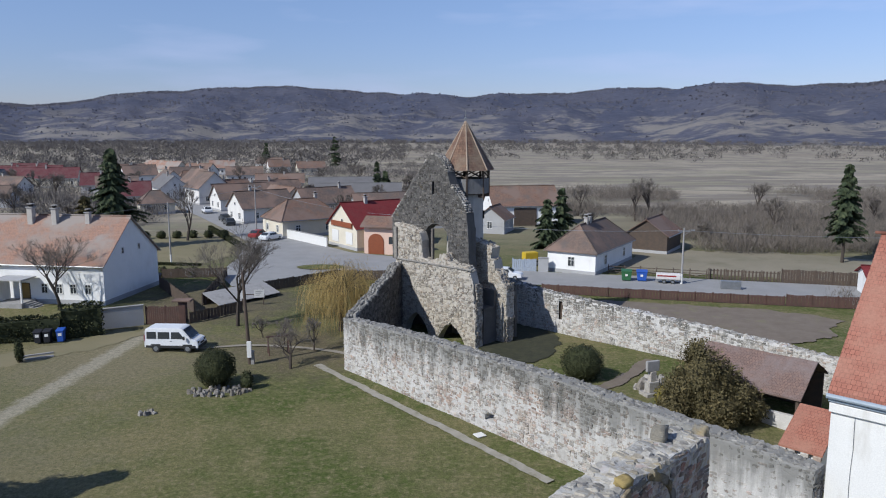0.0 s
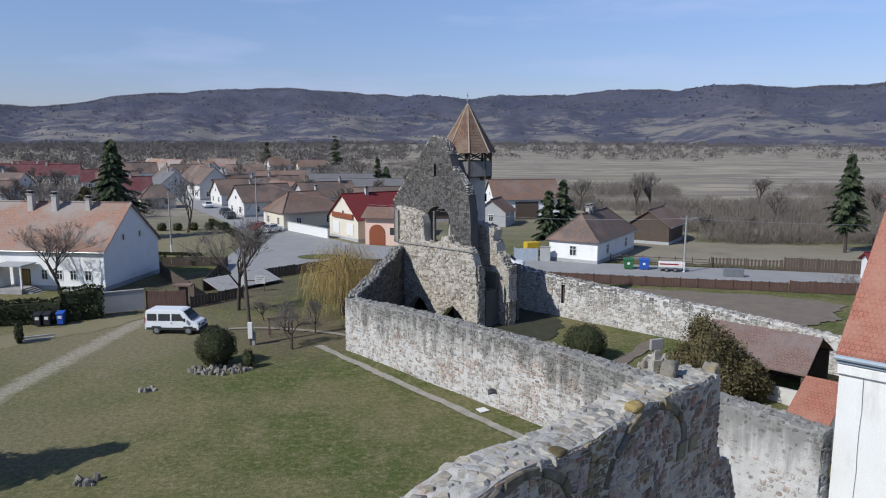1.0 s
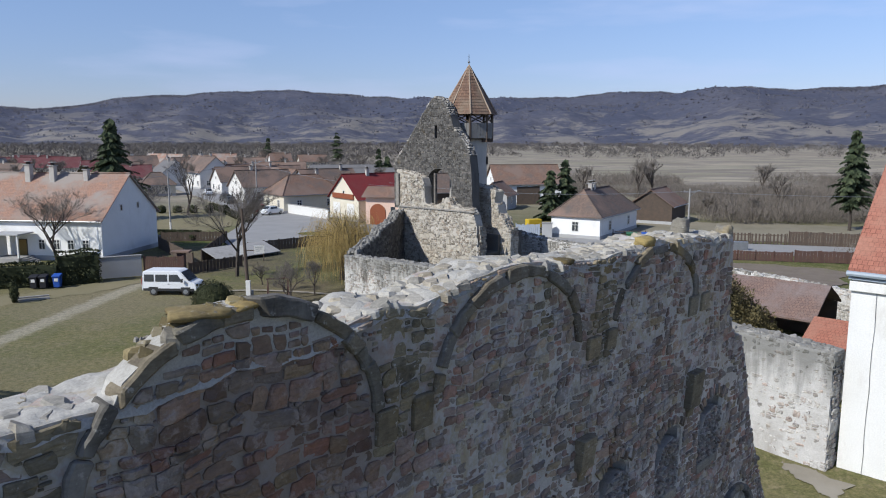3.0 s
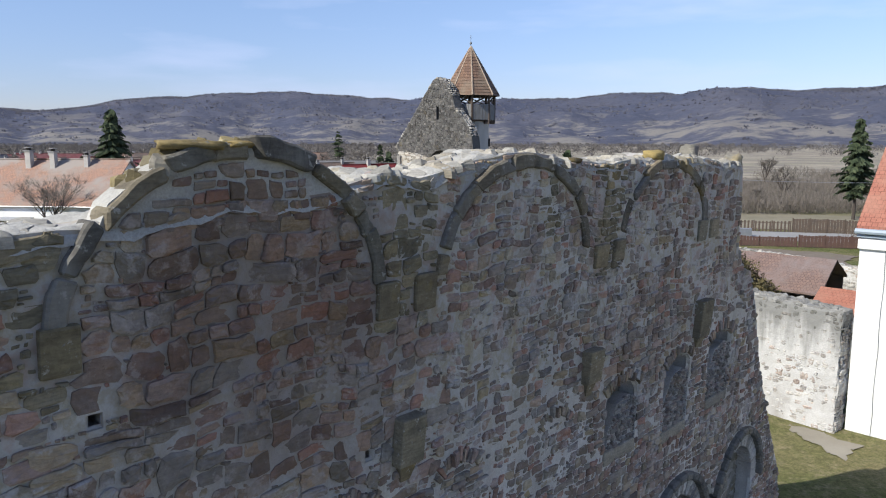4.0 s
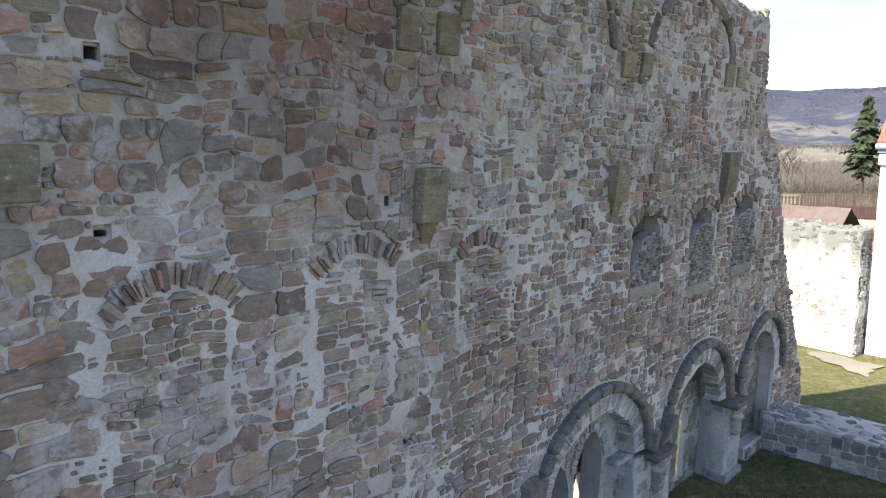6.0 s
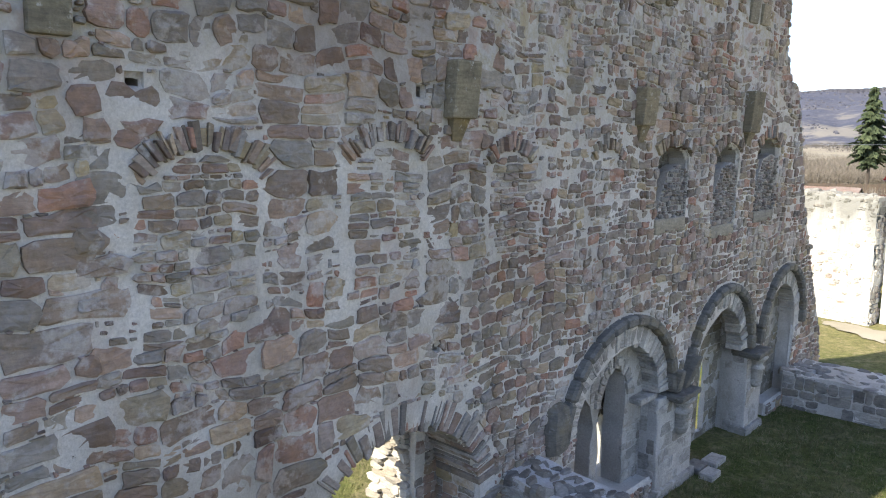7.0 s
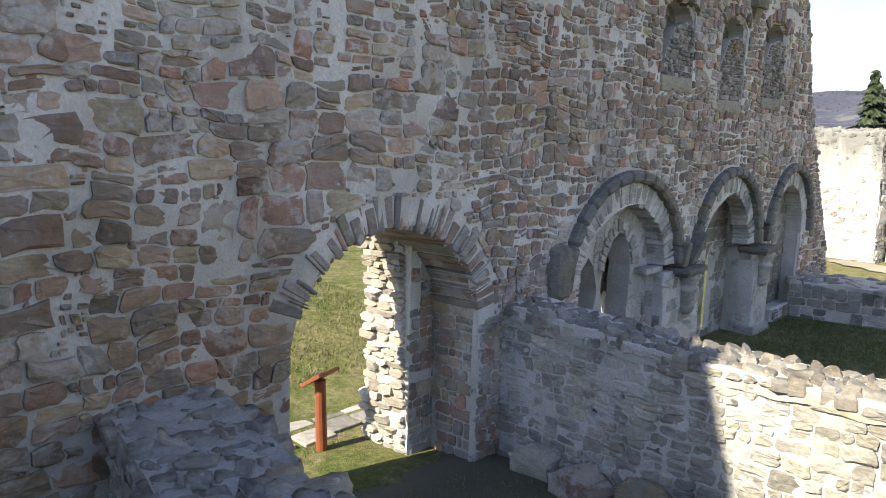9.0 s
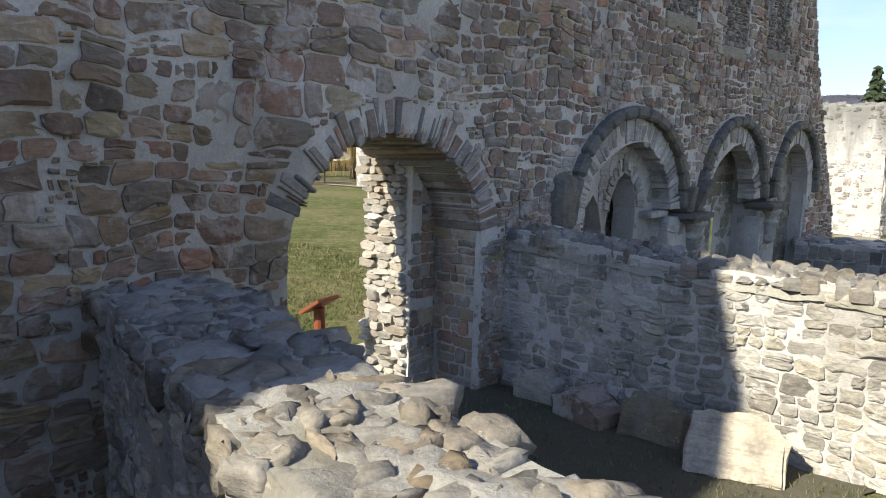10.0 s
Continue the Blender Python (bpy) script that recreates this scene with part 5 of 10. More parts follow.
        pe = fitted_stones(rng, -0.02, 0.46, -0.95, 1.4, (0.25, 0.5), (0.2, 0.46), lambda y, z: -0.02 < y < 0.46 and -0.98 < z < 1.4, 0.02, 0.03, 0.1)
        ve, fe = stone_sheet(rng, pe, (0.001, 0.014), lambda x, y, z: (a + 0.03 + y, x, z))
        v, f = merged((v, f), (ve, [q[::-1] for q in fe]))
        tagged(part("pier_stones", from_data("pier_stones", v, f, M_LIMESTONE), None, pier), kind="stuff")
        # half column with a moulded capital
        bm = bmesh.new()
        lathe(bm, [(0.05, 0.5), (0.13, 0.56), (0.165, 0.66), (0.165, 0.95), (0.2, 0.97), (0.21, 1.02), (0.165, 1.06), (0.17, 1.12), (0.25, 1.22), (0.28, 1.27), (0.25, 1.31)], 18, (u + 0.12, -0.1, 0))
        part("half_column", bm, M_LIMESTONE, pier, smooth=True)
        cap = part("capital", worn_box(u - 0.42, u + 0.44, -0.38, 0.3, 1.36, 1.47, 0.02), M_HOOD, pier, smooth=True)
        part("abacus", worn_box(u - 0.34, u + 0.38, -0.33, 0.3, 1.29, 1.37, 0.015), M_HOOD, cap, smooth=True)
        part("plinth", worn_box(a - 0.02, b + 0.02, -0.14, 0.3, -1.0, -0.42, 0.03), M_LIMESTONE, pier, smooth=True)
    for du, lean, hh in ((-0.2, -0.25, 0.5), (0.14, 0.5, 0.62)):
        fin = boxed(-0.12, 0.12, -0.16, 0.3, 0.0, hh, 0.05)
        for v in fin.verts:
            k = v.co.z / hh
            v.co = Vector((13.25 + du + v.co.x * (1 - 0.25 * k) + lean * k * 0.55, v.co.y - 0.16 * k - 0.05, 1.47 + v.co.z))
        part("broken_springer", fin, M_HOOD, top)
    lobe = boulder(random.Random(5), 0.62, 0.55, 0.85)
    ob = part("impost", lobe, M_HOOD, top)
    ob.matrix_basis = pose(9.05, 0.02, 1.45, 0, 0, 8)
    part("impost_band", boxed(11.95, 12.6, 0.02, 0.36, 1.42, 1.54, 0.03), M_LIMESTONE, top)
    part("impost_band", boxed(14.3, 16.6, 0.56, 0.7, 1.45, 1.56, 0.02), M_LIMESTONE, top)
    # putlog holes: near-black blocks painted in for the shade inside
    for u, z in PUTLOGS:
        part("putlog_hole", boxed(u - 0.1, u + 0.1, 0.45 - LEAN_WALL * z, 0.6, z - 0.1, z + 0.1), M_HOLE, top)
    # inner leaf of the portal with its broken edge, coloured paler to look sunlit
    leaf = [(6.77, -1.2), (7.6, -1.2), (7.6, 3.0), (6.8, 3.0)]
    panel(top, "portal_leaf", leaf, [], 0.84, 0.9, M_MORTAR, 75, M_STONE, (0.13, 0.26), (0.2, 0.42), (0.01, 0.03))
    v, f = [], []
    z = -0.7
    while z < 2.9:
        h = rng.uniform(0.07, 0.17)
        y = 0.88
        while y < 1.6:
            w = rng.uniform(0.14, 0.34)
            sv, sf = rng.choice(SHAPES)
            d = rng.uniform(0.02, 0.1)
            tilt = rng.uniform(-0.25, 0.25)
            b = len(v)
            v += [(6.79 + p[1] * d + tilt * p[0] * 0.2, y + w / 2 + p[0] * w * 1.05, z + h / 2 + p[2] * h * 1.05) for p in sv]
            f += [tuple(i + b for i in q) for q in sf]
            y += w
        z += h * 0.96
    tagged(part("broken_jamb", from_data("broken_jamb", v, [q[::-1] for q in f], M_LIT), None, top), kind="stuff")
    # stones of the near jamb, square to the face
    jamb = fitted_stones(rng, 0.0, 0.84, -0.7, 1.95, (0.12, 0.24), (0.16, 0.4), lambda y, z: 0.02 < y < 0.84 and z < 1.9, 0.03, 0.04, 0.0)
    v, f = stone_sheet(rng, jamb, (0.01, 0.04), lambda x, y, z: (7.25 + y, x, z))
    tagged(part("jamb_stones", from_data("jamb_stones", v, [q[::-1] for q in f], M_STONE), None, top), kind="stuff")
    return top


def wedge_foot(u, z, w):
    bm = boxed(u - w / 2, u + w / 2, -0.11, 0.2, z - 0.27, z + 0.01, 0.02)
    for v in bm.verts:
        k = (z - v.co.z) / 0.27
        v.co.x = u + (v.co.x - u) * (1 - 0.45 * k)
        if v.co.y < 0:
            v.co.y *= 1 - 0.7 * k
        v.co.y -= LEAN_WALL * v.co.z
    return bm


M_MOSS = stone_material("ochre_moss", [(0.0, (0.25, 0.18, 0.065)), (0.5, (0.22, 0.17, 0.08)), (1.0, (0.27, 0.205, 0.08))], 0.3)
M_MOSSTOP = stone_material("mossy_top_stone", [(0.0, (0.205, 0.18, 0.125)), (0.5, (0.225, 0.18, 0.085)), (1.0, (0.24, 0.225, 0.195))], 0.7)
M_STUBLIKE = stone_material("grey_lichened_block", [(0.0, (0.27, 0.255, 0.215)), (1.0, (0.31, 0.28, 0.22))], 0.6, 0.2)
M_FAN = stone_material("thin_brown_slabs", [(0.0, (0.30, 0.25, 0.20)), (0.4, (0.25, 0.21, 0.175)), (0.7, (0.33, 0.26, 0.18)), (1.0, (0.28, 0.205, 0.16))], 0.3, 0.4)
# broken lime, lightened so that the jamb's edge reads as sunlit
M_LIT = stone_material("sunlit_broken_lime", [(0.0, (0.40, 0.37, 0.32)), (0.35, (0.52, 0.49, 0.44)), (0.7, (0.34, 0.29, 0.235)), (1.0, (0.46, 0.43, 0.39))], 0.3, 0.3)
M_GREYLIME = mortar_material("grey_lime_coat", (0.54, 0.52, 0.485), (0.38, 0.36, 0.325), (0.24, 0.205, 0.15), 0.7)
M_LIMESTONE = stone_material("lime_washed_stone", [(0.0, (0.44, 0.425, 0.39)), (0.5, (0.51, 0.49, 0.45)), (1.0, (0.34, 0.315, 0.275))], 0.4, 0.3, (0.56, 0.54, 0.505), 0.5, True, 0.5)
M_VOUSSOIR = stone_material("grey_brown_arch_stone", [(0.0, (0.27, 0.25, 0.225)), (0.5, (0.34, 0.32, 0.29)), (0.75, (0.30, 0.24, 0.205)), (1.0, (0.22, 0.205, 0.185))], 0.3, 0.3)
M_HOOD = stone_material("dark_moulded_stone", [(0.0, (0.19, 0.18, 0.155)), (0.5, (0.165, 0.16, 0.145)), (1.0, (0.22, 0.20, 0.16))], 0.3, 0.12)
M_BROWNBACK = stone_material("stained_back_stone", [(0.0, (0.24, 0.22, 0.17)), (0.5, (0.30, 0.28, 0.24)), (1.0, (0.22, 0.19, 0.13))], 0.5, 0.25)
build_tall_wall()

# Unseen wall, added out of view to darken the court's left side.
tagged(part("wall_skyblock", from_data("wall_skyblock", *slab([(0, -1.2), (13, -1.2), (13, 3.6), (0, 4.2)], [], 0.9, 0.8, 0.05, 0, 0.06, 5), M_MORTAR), None), "unseen plain wall added to keep sky light off the court", "ruined wall", kind="structure").matrix_basis = RUIN @ Matrix(((0, 1, 0, -3.4), (-1, 0, 0, 0), (0, 0, 1, 0), (0, 0, 0, 1)))


def across(u):
    """A wall square to the tall one, at u: its x runs along -v and its face looks towards -u."""
    return RUIN @ Matrix(((0, 1, 0, u), (-1, 0, 0, 0), (0, 0, 1, 0), (0, 0, 0, 1)))


M_CROSS = stone_material("grey_tan_rubble", [(0.0, (0.37, 0.35, 0.31)), (0.3, (0.45, 0.425, 0.385)), (0.55, (0.31, 0.29, 0.255)), (0.8, (0.47, 0.43, 0.36)), (1.0, (0.40, 0.365, 0.305))], 0.3, 0.3, (0.58, 0.565, 0.535), 0.6)
M_CROSSTOP = mortar_material("lichened_wall_top", (0.42, 0.405, 0.36), (0.30, 0.29, 0.24), (0.20, 0.185, 0.13))
M_STUBTOP = mortar_material("rough_top_mortar", (0.36, 0.345, 0.315), (0.27, 0.255, 0.23), (0.18, 0.168, 0.145))
M_STUBSTONE = stone_material("lichened_tan_stone", [(0.0, (0.27, 0.225, 0.165)), (0.5, (0.30, 0.27, 0.23)), (1.0, (0.24, 0.19, 0.135))], 0.5, 0.25)
M_STUBGREY = stone_material("lichened_grey_stone", [(0.0, (0.21, 0.20, 0.18)), (0.5, (0.28, 0.262, 0.235)), (1.0, (0.235, 0.205, 0.165))], 0.6, 0.3)
M_STUBMORTAR = mortar_material("grey_earthy_mortar", (0.43, 0.415, 0.38), (0.33, 0.315, 0.28), (0.22, 0.205, 0.165))


def build_near_low_walls():
    o = [(-0.4, -1.2), (9.5, -1.2), (9.5, 1.05), (7.5, 1.18), (5.2, 1.27), (3.0, 1.35), (0.6, 1.44), (-0.4, 1.48)]
    rubble_wall("wall_stub", across(2.42) @ Matrix.Rotation(radians(-11.5), 4, "Z"), o, [], 1.0, "broken stub wall with rough stone top", M_CROSS, M_STUBMORTAR, (0.13, 0.26), (0.2, 0.5),
                step=0.12, jag=0.05, seed=21, cap=False, single=lambda x, z: z > -0.4, depth=(0.006, 0.05), gap=0.018, bed=(0.006, 0.014, 0.012, 0.01), bed_to=8.0)
    stub = bpy.data.objects["wall_stub"]
    rng = random.Random(8)
    # its top: stones sunk in rough mortar
    top_coat(stub, -0.2, 7.8, 1.0, lambda x: 1.45 - 0.033 * x, M_STUBTOP, 1.35)
    x = -0.1
    while x < 7.5:
        step = rng.uniform(0.13, 0.3)
        y = rng.uniform(-0.09, 0.0)
        while y < 0.94:
            d = rng.uniform(0.12, 0.34)
            hh = rng.uniform(0.16, 0.26)
            if rng.random() > 0.05:
                ob = part("crest_stone", boulder(rng, step * 0.97, d * 0.97, hh, 3, 0.55, (0.1, 0.35)), rng.choice((M_STUBGREY, M_STUBGREY, M_STUBSTONE)), stub, smooth=True)
                ob.matrix_basis = pose(x + rng.uniform(-0.05, 0.05), y + d / 2, 1.45 - 0.033 * x - hh * rng.uniform(0.74, 1.0), rng.uniform(-12, 12), rng.uniform(-12, 12), rng.uniform(-25, 25))
            y += d
        x += step
    o = [(0, -1.2), (9.5, -1.2), (9.5, 1.2), (5.0, 1.32), (2.5, 1.36), (0, 1.58)]
    rubble_wall("wall_cross", across(7.75), o, [[(1.48, 0.35), (1.6, 0.35), (1.6, 0.46), (1.48, 0.46)]], 0.85, "low cross wall of pale rubble, half in sun", M_CROSS, M_PALEMORTAR,
                (0.1, 0.22), (0.16, 0.5), step=0.3, jag=0.03, seed=22, capmat=M_STUBGREY, depth=(0.004, 0.042), capsize=(0.16, 0.34), high=(0.09, 0.15), single=lambda x, z: x < 6.0, drop=0.0, gap=0.016, bed=(0.006, 0.012, 0.012, 0.01), bed_to=8.0)
    top_coat(bpy.data.objects["wall_cross"], 0.0, 9.4, 0.85, lambda x: 1.5 - 0.05 * min(x, 2.5) - 0.017 * x, M_CROSSTOP, 0.6)
    o = [(0, -1.2), (12, -1.2), (12, 0.1), (6, 0.2), (0, 0.35)]
    rubble_wall("wall_foundation", across(19.6), o, [], 1.6, "low grey foundation wall in the grass", M_GREY, M_MORTAR, seed=23, high=(0.05, 0.12))


build_near_low_walls()


# ---- the roofless nave and the tower ----
def build_nave():
    o = [(-35.2, -1.0), (-0.6, -1.0), (-0.6, 4.3), (-3, 4.42), (-8, 4.5), (-15, 4.6), (-21.5, 4.5), (-24.5, 4.45), (-29, 4.3), (-33, 4.1), (-35.2, 4.0)]
    rubble_wall("wall_lawn", across(30.6) @ Matrix.Rotation(radians(-5.7), 4, "Z"), o, [[(-19.9, 0.6), (-18.9, 0.6), (-19.0, 1.2), (-19.8, 1.1)]], 1.0, "long low ruined wall of pale sunlit rubble", M_LAWNSTONE, M_LAWNMORTAR,
                (0.13, 0.28), (0.18, 0.5), seed=31, capmat=M_TOPDARK, high=(0.05, 0.17), capsize=(0.16, 0.5), ends=((-0.6, 1),), depth=(0.008, 0.07), gap=0.02, bed=(0.02, 0.022, 0.016, 0.012), bed_to=-0.6, bed_step=0.085, step=0.3, jag=0.13, bed_more=lambda x: 0.03 * smooth(-12.0, -7.0, x))
    o = [(-36, -0.5), (5, -0.5), (5, 2.1), (-5.9, 2.35), (-10, 2.7), (-17.5, 3.05), (-24, 3.3), (-28, 3.5), (-30, 3.55), (-34, 4.0), (-36, 4.1)]
    w = rubble_wall("wall_garden", across(54.0), o, [[(-29.0, 1.2), (-28.4, 1.2), (-28.4, 3.0), (-29.0, 3.0)]], 0.9, "old garden wall of rounded pale stones", M_PALE, M_PALEMORTAR,
                (0.14, 0.3), (0.2, 0.5), seed=32, capmat=M_PALE, high=(0.08, 0.2), capsize=(0.25, 0.5), depth=(0.008, 0.08), gap=0.02, bed=(0.014, 0.02, 0.018, 0.012), bed_to=4.0, bed_step=0.1, step=0.35, jag=0.17)
    shutter = part("shutter", boxed(-29.0, -28.55, 0.3, 0.35, 1.2, 3.0, 0.01), M_WOOD, w, "weathered wooden shutter")
    for x in (-28.93, -28.62):
        part("batten", boxed(x - 0.04, x + 0.04, 0.26, 0.3, 1.22, 2.98, 0.005), M_WOOD, shutter)


build_nave()


# ---- the gable, the tower and what is left beside them ----
def build_gable():
    # lower front, with two pointed arches and a ragged top
    lower = [(-40.75, -0.5), (-31.1, -0.5), (-31.1, 2.2), (-31.4, 4.6), (-31.5, 5.6), (-31.8, 6.4), (-32.2, 6.9), (-33.4, 6.85), (-34.2, 7.1), (-34.7, 7.7), (-35.1, 7.5), (-35.5, 7.05), (-36.5, 6.9), (-37.3, 7.0), (-37.5, 7.8), (-37.45, 8.6), (-37.75, 9.3), (-38.4, 9.55), (-39.4, 9.7), (-40.75, 9.85)]
    doors = [pointed(-39.8, -36.5, -0.5, -0.4, 2.05), pointed(-35.7, -32.2, -0.5, -0.6, 1.75)]
    g = rubble_wall("wall_gable_front", across(45.0), lower, doors, 0.95, "church front of pale rubble with two pointed arches", M_TAN, M_TANMORTAR,
                    (0.13, 0.28), (0.18, 0.5), seed=41, capmat=M_TAN, category="church ruin", ends=((-31.1, 1),), capsize=(0.25, 0.45), high=(0.08, 0.2), depth=(0.008, 0.08), gap=0.02, bed=(0.008, 0.02, 0.018, 0.012), bed_to=-31.1, bed_step=0.09)
    part("string_course", boxed(-40.7, -31.5, -0.14, 0.1, 6.62, 6.76, 0.03), M_GREY, g)
    part("mullion", boxed(-36.75, -36.55, 0.5, 0.75, 6.8, 9.7, 0.03), M_SOOTSHADESTONE, g)
    part("quoin", boxed(-40.85, -40.45, -0.2, 0.3, 6.7, 9.6, 0.04), M_GREY, g)
    # porch behind the arches, its inner shade painted in with dark mortar
    part("porch_back", boxed(-40.6, -31.2, 2.6, 2.9, -0.5, 4.6), M_SOOTSHADEMORTAR, g)
    part("porch_vault", boxed(-40.6, -31.2, 1.2, 2.9, 2.9, 3.2), M_SOOTSHADEMORTAR, g)
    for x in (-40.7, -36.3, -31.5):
        part("porch_side", boxed(x, x + 0.3, 1.2, 2.6, -0.5, 3.0), M_SOOTSHADEMORTAR, g)
    # upper gable, darker, set back, with its gaping window
    upper = [(-42.2, 6.4), (-32.6, 6.4), (-32.8, 9.5), (-33.0, 11.2), (-33.5, 12.2), (-34.2, 12.9), (-34.8, 13.6), (-35.2, 14.6), (-35.7, 15.5), (-36.4, 16.1), (-37.0, 16.25), (-37.5, 16.0), (-42.2, 10.4)]
    win = arched(-38.0, -35.1, 6.4, 8.8, 10.1)
    slit = [(-37.05, 12.7), (-36.75, 12.7), (-36.75, 13.8), (-37.05, 13.8)]
    rubble_wall("wall_gable_top", across(45.95), upper, [win, slit], 0.95, "sooty upper gable with an empty round window", M_SOOTSHADESTONE, M_SOOTSHADEMORTAR,
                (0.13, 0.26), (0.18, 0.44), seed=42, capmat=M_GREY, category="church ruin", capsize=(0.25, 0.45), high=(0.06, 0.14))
    # sloping remains on the lawn side, shade put into their dark stone, and the lit fragment beyond
    ang = math.atan2(5.9, 10.6)
    m = at(34.75, 34.25) @ Matrix.Rotation(ang, 4, "Z")
    slope = [(0, -0.5), (12.0, -0.5), (12.0, 6.3), (10.2, 6.2), (9.4, 5.7), (7.5, 5.5), (5.6, 5.3), (4.8, 4.9), (3.0, 4.7), (1.2, 4.4), (0, 4.3)]
    rubble_wall("wall_slope", m, slope, [], 0.9, "shaded wall stepping down from the church gable", M_SOOTSHADESTONE, M_SOOTSHADEMORTAR, (0.2, 0.34), (0.25, 0.5), seed=43, capmat=M_TOPDARK, category="church ruin", capsize=(0.3, 0.5))
    frag = [(-34.4, -0.5), (-33.0, -0.5), (-33.0, 2.6), (-32.8, 3.3), (-32.4, 3.75), (-31.9, 3.8), (-31.4, 3.4), (-31.0, 2.6), (-30.85, 1.9), (-30.8, -0.5), (-29.75, -0.5), (-29.7, 1.9), (-29.45, 2.3), (-29.5, 4.4), (-29.8, 5.0), (-30.0, 5.3), (-30.35, 6.0), (-30.7, 6.3), (-30.9, 7.1), (-31.25, 7.3), (-31.1, 8.2), (-32.0, 8.5), (-33.0, 8.6), (-34.4, 8.9)]
    f = rubble_wall("wall_fragment", across(48.0) @ Matrix.Translation((-0.7, 0, 0)), frag, [], 1.1, "broken pier and arch of lit rubble", M_TAN, M_TANMORTAR, (0.13, 0.26), (0.18, 0.44), seed=45, capmat=M_TAN, category="church ruin", ends=((-29.5, 1),), capsize=(0.25, 0.45), high=(0.08, 0.2))
    # dark panels standing in for the shade under the broken vault
    part("vault_back", boxed(-34.0, -30.0, 1.9, 2.2, -0.5, 4.8), M_SOOTSHADEMORTAR, f)
    part("vault_web", boxed(-34.0, -29.9, 1.1, 1.9, 3.9, 4.3), M_SOOTSHADEMORTAR, f)


def pointed(x0, x1, z0, spring, top, n=7):
    """Outline of an opening under a pointed arch of two arcs."""
    k = (top - spring) / math.sin(radians(60))
    left = [(x1 - (x1 - x0) * math.cos(radians(60) * i / n), spring + k * math.sin(radians(60) * i / n)) for i in range(n + 1)]
    return [(x0, z0)] + left + [(x0 + x1 - x, z) for x, z in left[-2::-1]] + [(x1, z0)]


TAN = [(0.0, (0.36, 0.32, 0.26)), (0.2, (0.45, 0.41, 0.34)), (0.4, (0.27, 0.238, 0.195)), (0.6, (0.50, 0.465, 0.40)), (0.8, (0.36, 0.30, 0.235)), (1.0, (0.42, 0.38, 0.32))]
M_TAN = stone_material("tan_rubble", TAN, 0.15, 0.3, (0.52, 0.49, 0.43), 0.6)
# Soot-dark gable stone; on slope wall, porch and vault it paints in shade.
SOOT_AND_SHADE = [(0.0, (0.11, 0.104, 0.098)), (0.3, (0.15, 0.143, 0.132)), (0.6, (0.085, 0.08, 0.076)), (0.8, (0.165, 0.153, 0.142)), (1.0, (0.125, 0.113, 0.098))]
M_SOOTSHADESTONE = stone_material("soot_and_shade_stone", SOOT_AND_SHADE, 0.25)
M_SOOTSHADEMORTAR = mortar_material("soot_and_shade_mortar", (0.14, 0.134, 0.125), (0.11, 0.105, 0.098), (0.075, 0.072, 0.068))
build_gable()


